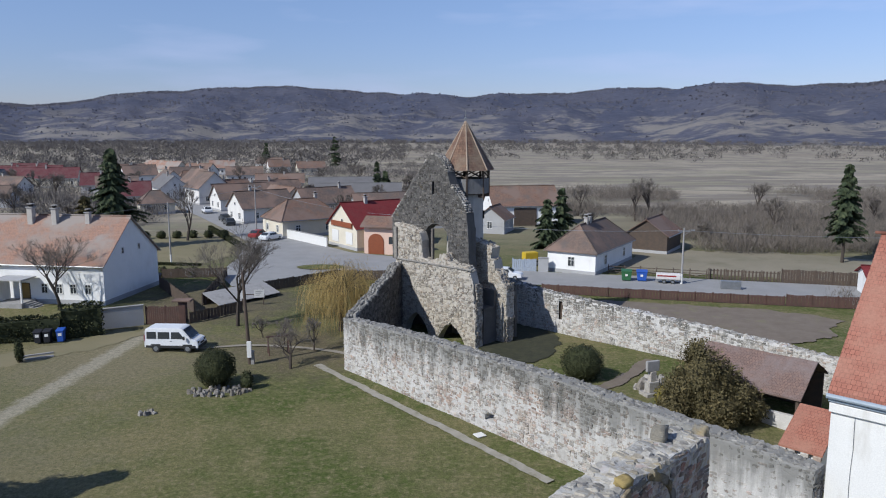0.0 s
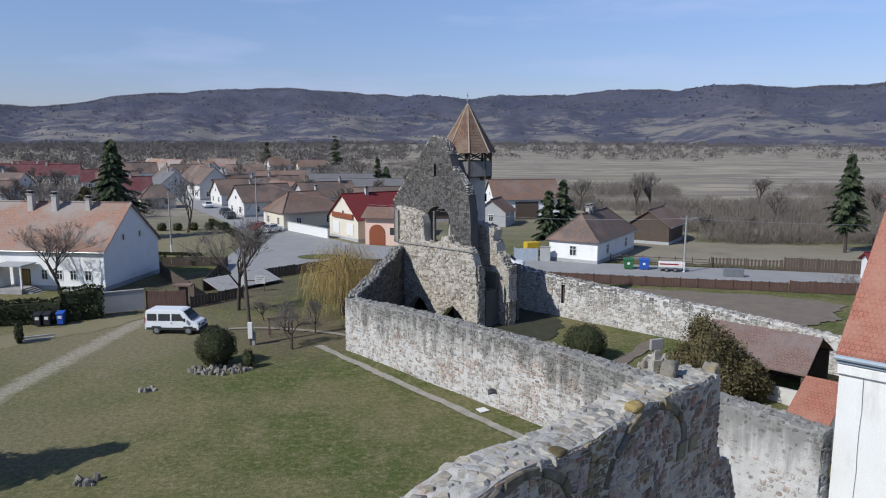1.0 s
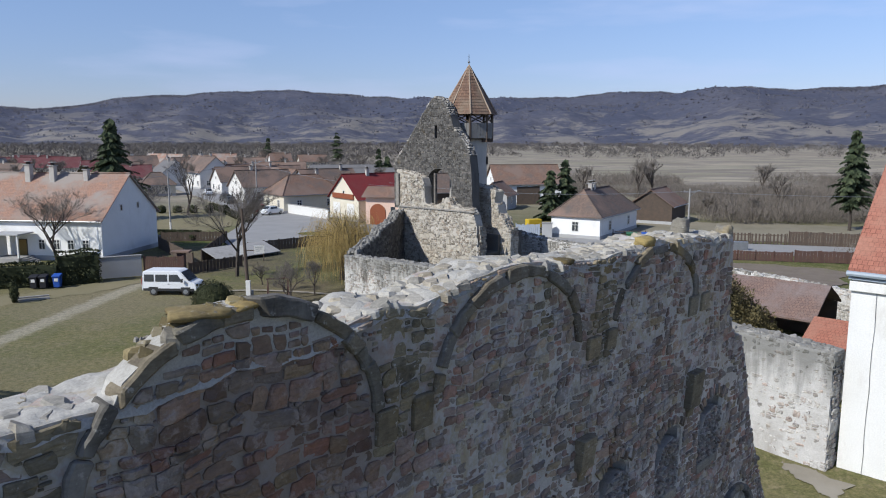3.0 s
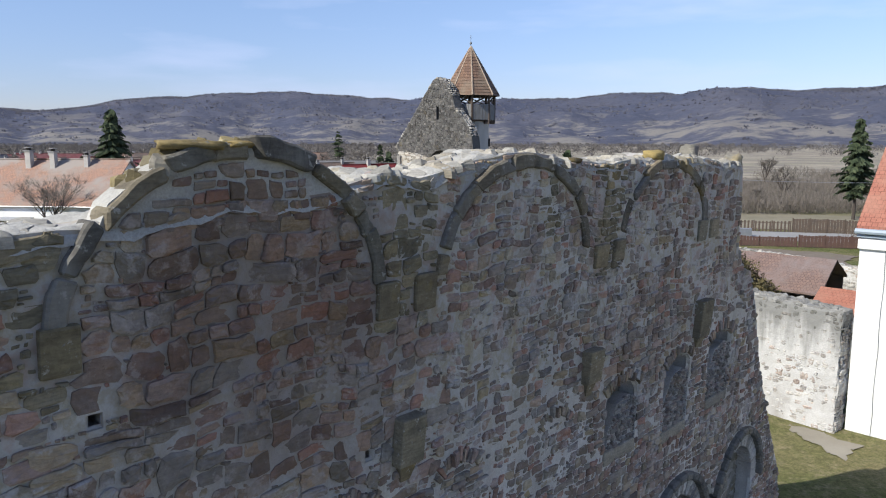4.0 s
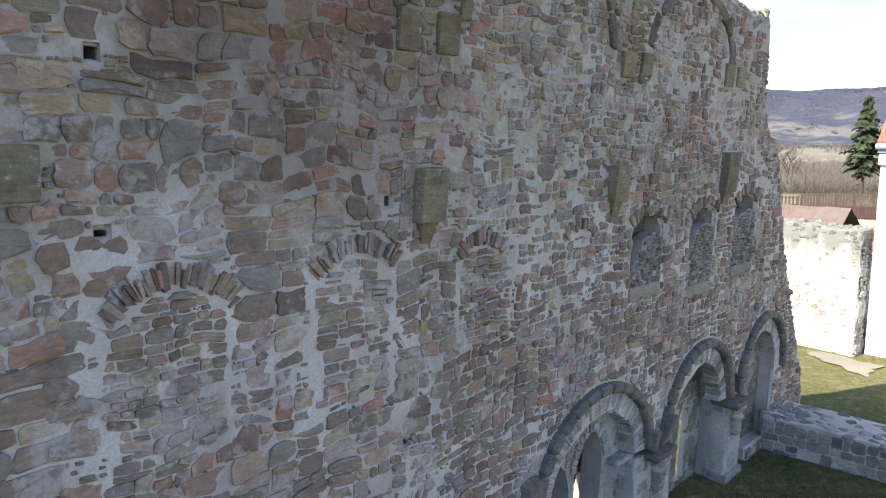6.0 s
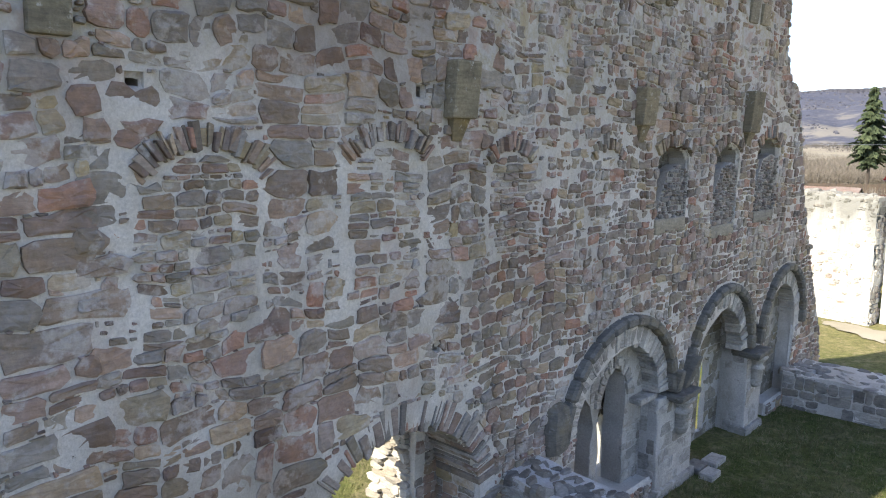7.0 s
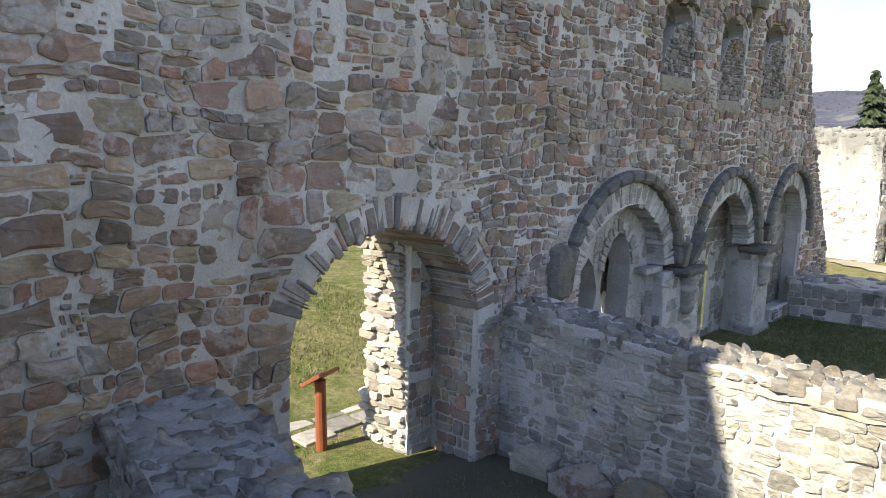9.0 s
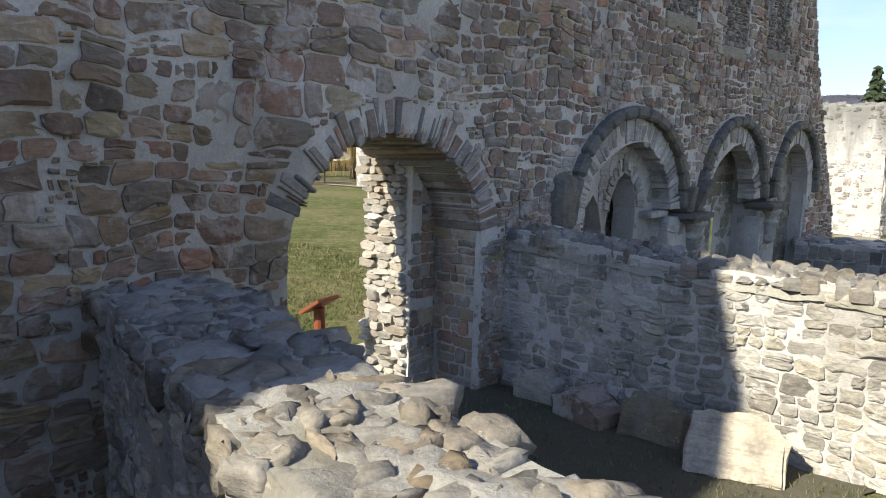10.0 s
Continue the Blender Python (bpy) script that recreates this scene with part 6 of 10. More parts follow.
def build_tower():
    t = thing("bell_tower", at(49.2, 36.0), "slim plastered bell tower with wooden belfry and tiled spire", "tower")
    bm = bmesh.new()
    lathe(bm, [(1.75, -0.5), (1.7, 6), (1.62, 12.9)], 16)
    part("shaft", bm, M_TOWERPLASTER, t)
    # tower openings: black blocks in place of their inner shade
    for a, z in ((-60, 10.4), (-20, 11.2), (-80, 8.0)):
        part("slit_window", boxed(-0.12, 0.12, -1.76, -1.5, z, z + 0.7, 0, Matrix.Rotation(radians(a + 90), 4, "Z")), M_HOLE, t)
    part("doorway", boxed(-0.32, 0.32, -1.78, -1.4, 7.7, 9.7, 0.02, Matrix.Rotation(radians(-117 + 90), 4, "Z")), M_HOLE, t)
    # belfry of boards on brackets
    n = 8
    for i in range(n):
        rot = Matrix.Rotation(2 * math.pi * (i + 0.5) / n, 4, "Z")
        half = 1.95 * math.tan(math.pi / n)
        side = part("belfry_side", boxed(-half + 0.03, half - 0.03, -1.97, -1.9, 12.75, 14.0, 0.0, rot), M_GREYBOARD, t)
        for k in range(5):
            x = -half + 2 * half * (k + 0.5) / 5
            part("board", boxed(x - half / 5 + 0.01, x + half / 5 - 0.01, -2.0, -1.95, 12.7, 14.02, 0.0, rot), M_GREYBOARD, side)
        part("post", boxed(-half - 0.09, -half + 0.09, -2.02, -1.84, 12.6, 14.95, 0.015, rot), M_WOOD, t)
        br = bmesh.new()
        for sgn in (-1, 1):
            tube(br, rot @ Vector((-half * sgn, -1.93, 14.05)), rot @ Vector((half * sgn, -1.93, 14.8)), 0.05, 0.05, 4)
        part("brace", br, M_WOOD, t)
        part("bracket", boxed(-half - 0.08, -half + 0.08, -2.0, -1.5, 12.35, 12.65, 0.02, rot), M_WOOD, t)
    bm = bmesh.new()
    lathe(bm, [(1.95, 12.6), (1.95, 12.72)], 8)
    part("belfry_floor", bm, M_WOOD, t)
    bm = bmesh.new()
    tube(bm, (0, 0, 12.7), (0, 0, 18.5), 0.13, 0.1, 8)
    part("king_post", bm, M_WOOD, t)
    # spire with tile courses
    core = bmesh.new()
    lathe(core, [(2.46, 14.77), (0.02, 19.0)], 8)
    roof = part("spire", core, M_WOOD, t)
    for i in range(8):
        part("tile_slope", spire_side(8, i, 2.5, 14.75, 19.05, 17), None, roof)
    hips = bmesh.new()
    for i in range(8):
        a = 2 * math.pi * i / 8
        tube(hips, (2.56 * math.cos(a), 2.56 * math.sin(a), 14.78), (0.03, 0, 19.08), 0.07, 0.05, 5)
    part("hip_tiles", hips, M_HIPTILE, t)
    bm = bmesh.new()
    tube(bm, (0, 0, 18.9), (0, 0, 20.0), 0.035, 0.02, 6)
    bmesh.ops.create_uvsphere(bm, u_segments=10, v_segments=6, radius=0.11, matrix=Matrix.Translation((0, 0, 19.3)))
    tube(bm, (-0.16, 0, 19.75), (0.16, 0, 19.75), 0.015, 0.015, 5)
    part("finial", bm, M_METAL, t)


def spire_side(n, i, r, z0, z1, rows):
    """One side of the spire: overlapping courses of tiles in one sheet."""
    verts, faces, uvs = [], [], []
    t0, t1 = 2 * math.pi * i / n, 2 * math.pi * (i + 1) / n
    for j in range(rows):
        a, b = j / rows, (j + 1) / rows
        for f, out in ((a, 0.06), (b, 0.02)):
            q, z = max(0.01, r * (1 - f) + out), z0 + (z1 - z0) * f
            verts += [(q * math.cos(t0), q * math.sin(t0), z), (q * math.cos(t1), q * math.sin(t1), z)]
            s = 2 * q * math.sin(math.pi / n)
            uvs += [(-s / 2, z * 1.1), (s / 2, z * 1.1)]
    for j in range(2 * rows - 1):
        faces.append((2 * j, 2 * j + 1, 2 * j + 3, 2 * j + 2))
    me = from_data("tile_slope", verts, faces, M_ROOFTOWER)
    layer = me.uv_layers.new(name="UVMap")
    for lp, d in zip(me.loops, layer.data):
        d.uv = uvs[lp.vertex_index]
    return me


M_TOWERPLASTER = surface("old_tower_plaster", (0.52, 0.50, 0.46), (0.42, 0.40, 0.37), 0.9, 20, 0.95, 0.25, 0.02, (0.24, 0.23, 0.22))
M_GREYBOARD = surface("silvered_boards", (0.24, 0.235, 0.23), (0.17, 0.165, 0.16), 2.0, 30, 0.9, 0.3)
build_tower()


# ---- houses ----
def plane_uv(me):
    """Tile courses run level: u along the eaves, v up the slope."""
    layer = me.uv_layers.new(name="UVMap")
    for p in me.polygons:
        n = p.normal
        side = Vector((-n.y, n.x, 0))
        side = side.normalized() if side.length > 1e-4 else Vector((1, 0, 0))
        up = n.cross(side)
        for li in p.loop_indices:
            co = me.vertices[me.loops[li].vertex_index].co
            layer.data[li].uv = (co.dot(side), co.dot(up))


def roof_mesh(w, d, eave, ridge_z, over, hip=0.0, hip2=None, thick=0.12):
    """A pitched roof whose ridge runs along x; hip: how far the ridge ends stand in from the gables."""
    hip2 = hip if hip2 is None else hip2
    x0, x1, y0, y1 = -w / 2 - over, w / 2 + over, -d / 2 - over, d / 2 + over
    drop = over * (ridge_z - eave) / (d / 2)
    e = eave - drop
    verts = []
    for dz in (0, -thick):
        verts += [(x0, y0, e + dz), (x1, y0, e + dz), (x1, y1, e + dz), (x0, y1, e + dz), (x0 + hip + (over if hip else 0), 0, ridge_z + dz), (x1 - hip2 - (over if hip2 else 0), 0, ridge_z + dz)]
    top = [(0, 1, 5, 4), (2, 3, 4, 5)]
    ends = [(3, 0, 4), (1, 2, 5)]
    faces = list(top)
    faces += [f for f, h in zip(ends, (hip, hip2)) if h]
    faces += [tuple(i + 6 for i in reversed(f)) for f in list(faces)]
    for a, b in ((0, 1), (2, 3)):
        faces.append((b, a, a + 6, b + 6))
    rims = [(1, 2)] if hip2 else [(1, 5), (5, 2)]
    rims += [(3, 0)] if hip else [(3, 4), (4, 0)]
    for a, b in rims:
        faces.append((b, a, a + 6, b + 6))
    me = bpy.data.meshes.new("roof")
    me.from_pydata(verts, [], faces)
    me.update()
    return me


def house(m, w, d, eave, ridge_z, walls, roof, label, windows=(), doors=(), chimneys=(), hip=0.0, hip2=None, over=0.35, plinth=True, name="house", category="house", group="village houses"):
    """A house with its middle at the pose m; x along the ridge. windows: (side, offset, sill, width, height), side 0 front, 1 right gable, 2 back, 3 left gable."""
    h = thing(name, m, label, category, group)
    hip2 = hip if hip2 is None else hip2
    bm = bmesh.new()
    box(bm, -w / 2, w / 2, -d / 2, d / 2, -0.5, eave)
    for sx, hh in ((-1, hip), (1, hip2)):
        if not hh:
            a = [bm.verts.new((sx * w / 2, -d / 2, eave)), bm.verts.new((sx * w / 2, d / 2, eave)), bm.verts.new((sx * w / 2, 0, ridge_z - 0.12))]
            b = [bm.verts.new((sx * (w / 2 - 0.25), p.co.y, p.co.z)) for p in a]
            bm.faces.new(a if sx > 0 else a[::-1])
            bm.faces.new(b[::-1] if sx > 0 else b)
            for i in range(3):
                bm.faces.new((a[i], b[i], b[(i + 1) % 3], a[(i + 1) % 3]) if sx > 0 else (a[(i + 1) % 3], b[(i + 1) % 3], b[i], a[i]))
    part("wall", bm, walls, h)
    if plinth:
        part("plinth", boxed(-w / 2 - 0.05, w / 2 + 0.05, -d / 2 - 0.05, d / 2 + 0.05, -0.5, 0.5, 0.02), M_GREYWALL, h)
    me = roof_mesh(w, d, eave, ridge_z, over, hip, hip2)
    plane_uv(me)
    me.materials.append(roof)
    r = part("roof", me, None, h)
    rb = bmesh.new()
    x0, x1 = -w / 2 - over + (hip + over if hip else 0), w / 2 + over - (hip2 + over if hip2 else 0)
    tube(rb, (x0, 0, ridge_z + 0.02), (x1, 0, ridge_z + 0.02), 0.11, 0.11, 6)
    e = eave - over * (ridge_z - eave) / (d / 2)
    for hh, sx, xr in ((hip, -1, x0), (hip2, 1, x1)):
        if hh:
            for sy in (-1, 1):
                tube(rb, (sx * (w / 2 + over), sy * (d / 2 + over), e + 0.02), (xr, 0, ridge_z + 0.02), 0.09, 0.09, 5)
    part("ridge_tiles", rb, roof, r)
    gut = bmesh.new()
    for sy in (-1, 1):
        tube(gut, (-w / 2 - over, sy * (d / 2 + over + 0.05), e - 0.1), (w / 2 + over, sy * (d / 2 + over + 0.05), e - 0.1), 0.07, 0.07, 6)
    part("gutter", gut, M_METAL, h)
    for side, off, sill, ww, wh in windows:
        add_opening(h, "window", w, d, side, off, sill, ww, wh, M_GLASS)
    for side, off, ww, wh, mat in doors:
        add_opening(h, "door", w, d, side, off, 0.05, ww, wh, mat)
    for x, y, size, top in chimneys:
        base = ridge_z - abs(y) * (ridge_z - eave) / (d / 2) - 0.4
        c = part("chimney", boxed(x - size / 2, x + size / 2, y - size / 2, y + size / 2, base, top, 0.02), M_CHIMNEY, h)
        part("chimney_cap", boxed(x - size / 2 - 0.1, x + size / 2 + 0.1, y - size / 2 - 0.1, y + size / 2 + 0.1, top, top + 0.1, 0.02), M_CONCRETE, c)
        part("chimney_pot", boxed(x - size / 4, x + size / 4, y - size / 4, y + size / 4, top + 0.1, top + 0.4, 0.02), M_HOLE, c)
        part("chimney_hood", boxed(x - size / 2, x + size / 2, y - size / 2, y + size / 2, top + 0.38, top + 0.45, 0.01), M_CONCRETE, c)
    return h


def add_opening(h, kind, w, d, side, off, sill, ww, wh, mat):
    rot = Matrix.Rotation(radians((0, 90, 180, 270)[side]), 4, "Z")
    y = -(d if side in (0, 2) else w) / 2
    # the frame is one ring; bars and pane are pieces of their own
    f = bmesh.new()
    rings = []
    for yy in (y - 0.05, y + 0.1):
        for g in (0.09, 0.0):
            rings.append([f.verts.new(rot @ Vector((off + a * (ww / 2 + g), yy, sill + (wh + g if b else -g)))) for a, b in ((-1, 0), (1, 0), (1, 1), (-1, 1))])
    for i in range(4):
        k = (i + 1) % 4
        for p, q in ((rings[0], rings[1]), (rings[3], rings[2]), (rings[2], rings[0]), (rings[1], rings[3])):
            f.faces.new((p[i], p[k], q[k], q[i]))
    bmesh.ops.recalc_face_normals(f, faces=f.faces[:])
    o = part(kind, f, M_FRAME if kind == "window" else M_WOOD, h)
    if kind == "window" and ww > 0.5:
        part("glazing_bar", boxed(off - 0.03, off + 0.03, y - 0.03, y + 0.1, sill, sill + wh, 0, rot), M_FRAME, o)
        part("glazing_bar", boxed(off - ww / 2, off + ww / 2, y - 0.034, y + 0.1, sill + wh * 0.66, sill + wh * 0.66 + 0.05, 0, rot), M_FRAME, o)
    part("pane" if kind == "window" else "leaf", boxed(off - ww / 2, off + ww / 2, y - 0.012, y + 0.05, sill, sill + wh, 0, rot), mat, o)


M_CHIMNEY = surface("smoked_chimney_plaster", (0.50, 0.47, 0.43), (0.38, 0.35, 0.32), 2, 30, 0.9, 0.2, 0.01, (0.16, 0.13, 0.11))
M_GREENDOOR = surface("ochre_door", (0.30, 0.19, 0.06), (0.25, 0.16, 0.05), 4, 30, 0.7, 0.1)


def at_plan(x, y, deg=0.0, z=0.0):
    return pose(x, y, z, 0, 0, deg)


def build_white_house():
    # long parish house; gable towards the ruin
    m = at_plan(-48.6, 82.0, -7.5)
    wins = [(0, x, 1.2, 0.62, 0.95) for x in (-11, -8, -5, -1, 1.4, 6.9, 8.6, 10.2, 11.9)] + [(1, -1.7, 5.0, 0.35, 0.6), (1, 1.6, 5.0, 0.35, 0.6)]
    h = house(m, 27.5, 11.0, 4.5, 8.9, M_WHITE, M_ROOFORANGE, "long white limewashed house with a patched tile roof", wins, [(0, 4.6, 1.1, 2.1, M_GREENDOOR)],
              [(2.6, -0.9, 0.62, 9.8), (5.5, -0.9, 0.58, 9.7), (9.4, -0.8, 0.5, 9.3)], over=0.3)
    porch = part("porch", boxed(3.0, 6.0, -8.0, -5.7, -0.4, 0.55, 0.03), M_CONCRETE, h)
    for i in range(4):
        part("step", boxed(6.0 + 0.3 * i, 6.3 + 0.3 * i, -7.6, -6.0, -0.4, 0.42 - 0.14 * i, 0.01), M_CONCRETE, porch)
    bm = bmesh.new()
    box(bm, 2.8, 6.2, -8.1, -5.7, 2.9, 3.05, 0.02)
    part("porch_roof", bm, M_GREYWALL, porch)
    for x in (3.0, 6.0):
        part("porch_post", boxed(x - 0.08, x + 0.08, -8.0, -7.84, 0.55, 2.9, 0.01), M_FRAME, porch)
    part("porch_wall", boxed(2.95, 3.05, -8.0, -5.75, 0.55, 2.9), M_WHITE, porch)


build_white_house()


def build_near_white_building():
    # tall white building at the ruin's side: its eaves run towards the camera's side
    m = at(31.4, 0.38) @ Matrix.Rotation(radians(-90), 4, "Z")
    h = thing("parish_building", m, "tall white plastered building with a red tile roof", "building")
    W, D, EAVE, RIDGE = 18.0, 13.0, 7.5, 13.4
    part("wall", boxed(0, W, 0, D, -1.2, EAVE), M_OLDWHITE, h)
    for x in (0, W - 0.3):
        bm = bmesh.new()
        a = [bm.verts.new((x, 0, EAVE)), bm.verts.new((x, D, EAVE)), bm.verts.new((x, D / 2, RIDGE - 0.2))]
        b = [bm.verts.new((x + 0.3, v.co.y, v.co.z)) for v in a]
        bm.faces.new(a[::-1]), bm.faces.new(b)
        for i in range(3):
            bm.faces.new((a[i], a[(i + 1) % 3], b[(i + 1) % 3], b[i]))
        part("gable", bm, M_OLDWHITE, h)
    me = roof_mesh(W, D, EAVE + 0.25, RIDGE, 0.14, 0.0, 0.0, 0.15)
    plane_uv(me)
    me.materials.append(M_ROOFNEW)
    r = part("roof", me, None, h)
    r.location = (W / 2, D / 2, 0)
    k = part("ridge_tiles", boxed(-W / 2 - 0.4, W / 2 + 0.4, -0.12, 0.12, RIDGE - 0.03, RIDGE + 0.1, 0.04), M_ROOFNEW, r)
    part("eave_board", boxed(-0.1, W + 0.1, -0.2, -0.02, EAVE - 0.3, EAVE - 0.2, 0.02), M_GUTTER, h)
    bm = bmesh.new()
    tube(bm, (-0.15, -0.26, EAVE - 0.06), (W + 0.15, -0.26, EAVE - 0.06), 0.11, 0.11, 8)
    part("gutter", bm, M_GUTTER, h)
    part("cornice", boxed(-0.06, W + 0.1, -0.14, 0.02, EAVE - 0.75, EAVE - 0.36, 0.03), M_OLDWHITE, h)
    bm = bmesh.new()
    for i in range(9):
        tube(bm, (0.9 + 0.02 * math.sin(i * 2), -0.03, -0.6 + 0.85 * i), (0.9 + 0.02 * math.sin(i * 2 + 2), -0.03, 0.25 + 0.85 * i), 0.01, 0.01, 5)
    part("cable", bm, M_METAL, h)


M_OLDWHITE = surface("peeling_limewash", (0.76, 0.75, 0.72), (0.68, 0.67, 0.64), 0.5, 22, 0.9, 0.15, 0.01, (0.50, 0.47, 0.42))
M_GUTTER = surface("blue_grey_sheet", (0.33, 0.38, 0.43), (0.28, 0.33, 0.38), 2, 30, 0.5, 0.05)
build_near_white_building()


def build_shed():
    # open timber shed against the garden wall, and a small red roof before it
    m = at(47.4, 9.05)
    h = thing("lapidary_shed", m, "open timber shed with an old sagging tile roof", "shed")
    for name, x0, x1, z0, z1 in (("roof", -2.0, 0.9, 2.0, 3.7), ("rear_roof", 0.9, 3.4, 3.7, 2.4)):
        bm = bmesh.new()
        n, k = 16, 5
        grid = [[[bm.verts.new((x0 + (x1 - x0) * j / k, -3.55 + 7.1 * i / n, z0 + (z1 - z0) * j / k + dz + 0.07 * noise.noise((i * 0.4, j * 0.5, 2)))) for j in range(k + 1)] for i in range(n + 1)] for dz in (0, -0.12)]
        for i in range(n):
            for j in range(k):
                a = [(i, j), (i + 1, j), (i + 1, j + 1), (i, j + 1)]
                bm.faces.new([grid[0][p][q] for p, q in a[::-1]])
                bm.faces.new([grid[1][p][q] for p, q in a])
        for i in range(n):
            bm.faces.new((grid[0][i][0], grid[0][i + 1][0], grid[1][i + 1][0], grid[1][i][0]))
            bm.faces.new((grid[0][i + 1][k], grid[0][i][k], grid[1][i][k], grid[1][i + 1][k]))
        bmesh.ops.recalc_face_normals(bm, faces=bm.faces[:])
        me = bpy.data.meshes.new(name)
        bm.to_mesh(me)
        bm.free()
        plane_uv(me)
        me.materials.append(M_ROOFOLD)
        part(name, me, None, h)
    for y in (-3.3, -1.1, 1.1, 3.3):
        part("post", boxed(-1.85, -1.67, y - 0.09, y + 0.09, -0.4, 2.02, 0.01), M_WOOD, h)
    part("beam", boxed(-1.88, -1.64, -3.5, 3.5, 1.78, 1.96, 0.01), M_WOOD, h)
    part("low_wall", boxed(-1.8, -1.45, -3.4, 3.4, -0.4, 0.75, 0.03), M_PALEMORTAR, h)
    part("back_wall", boxed(3.0, 3.15, -3.4, 3.4, -0.4, 2.4), M_WOOD, h)
    for y in (3.3,):
        part("side_boards", boxed(-1.3, 3.0, y, y + 0.1, -0.4, 2.0), M_WOOD, h)
    k = thing("lean_to", at(39.9, 3.4), "small white lean-to with a red tiled roof", "outbuilding")
    bm = bmesh.new()
    box(bm, -1.7, 1.5, -1.15, 1.0, 0, 0.1)
    for p in bm.verts:
        p.co.z += 2.5 + p.co.x * 0.42
    me = bpy.data.meshes.new("roof")
    bm.to_mesh(me)
    bm.free()
    plane_uv(me)
    me.materials.append(M_ROOFNEW)
    part("roof", me, None, k)
    part("wall", boxed(-1.4, 1.4, -1.0, 0.85, -0.6, 1.9), M_WHITE, k)
    for y in (-0.9, -0.3, 0.35, 0.8):
        part("eave_stone", boxed(-1.75, -1.45, y - 0.2, y + 0.2, 1.5, 1.78, 0.06), M_PALE, k)


M_ROOFOLD = roof_material("faded_clay_tiles", (0.22, 0.145, 0.12), (0.17, 0.12, 0.105), (0.20, 0.16, 0.15))
build_shed()


def gable_house(x, y, deg, w, d, eave, ridge_z, walls, roof, label, front=3, gable=2, chim=1, seed=0, hip=0.0, hip2=None):
    rng = random.Random(seed)
    wins = [(0, (k - (front - 1) / 2) * w / max(1, front), 1.0, 0.8, 1.15) for k in range(front)]
    wins += [(2, (k - (front - 1) / 2) * w / max(1, front), 1.0, 0.8, 1.15) for k in range(front)]
    for s in (1, 3):
        wins += [(s, (k - (gable - 1) / 2) * d / max(1, gable), 1.0, 0.8, 1.15) for k in range(gable)]
        if not hip and ridge_z - eave > 2.2:
            wins.append((s, 0.0, eave + 0.3, 0.5, 0.6))
    ch = [((rng.random() - 0.5) * w * 0.6, (rng.random() - 0.5) * 0.8, 0.5, ridge_z + 0.7) for _ in range(chim)]
    return house(at_plan(x, y, deg), w, d, eave, ridge_z, walls, roof, label, wins, (), ch, hip, hip2)


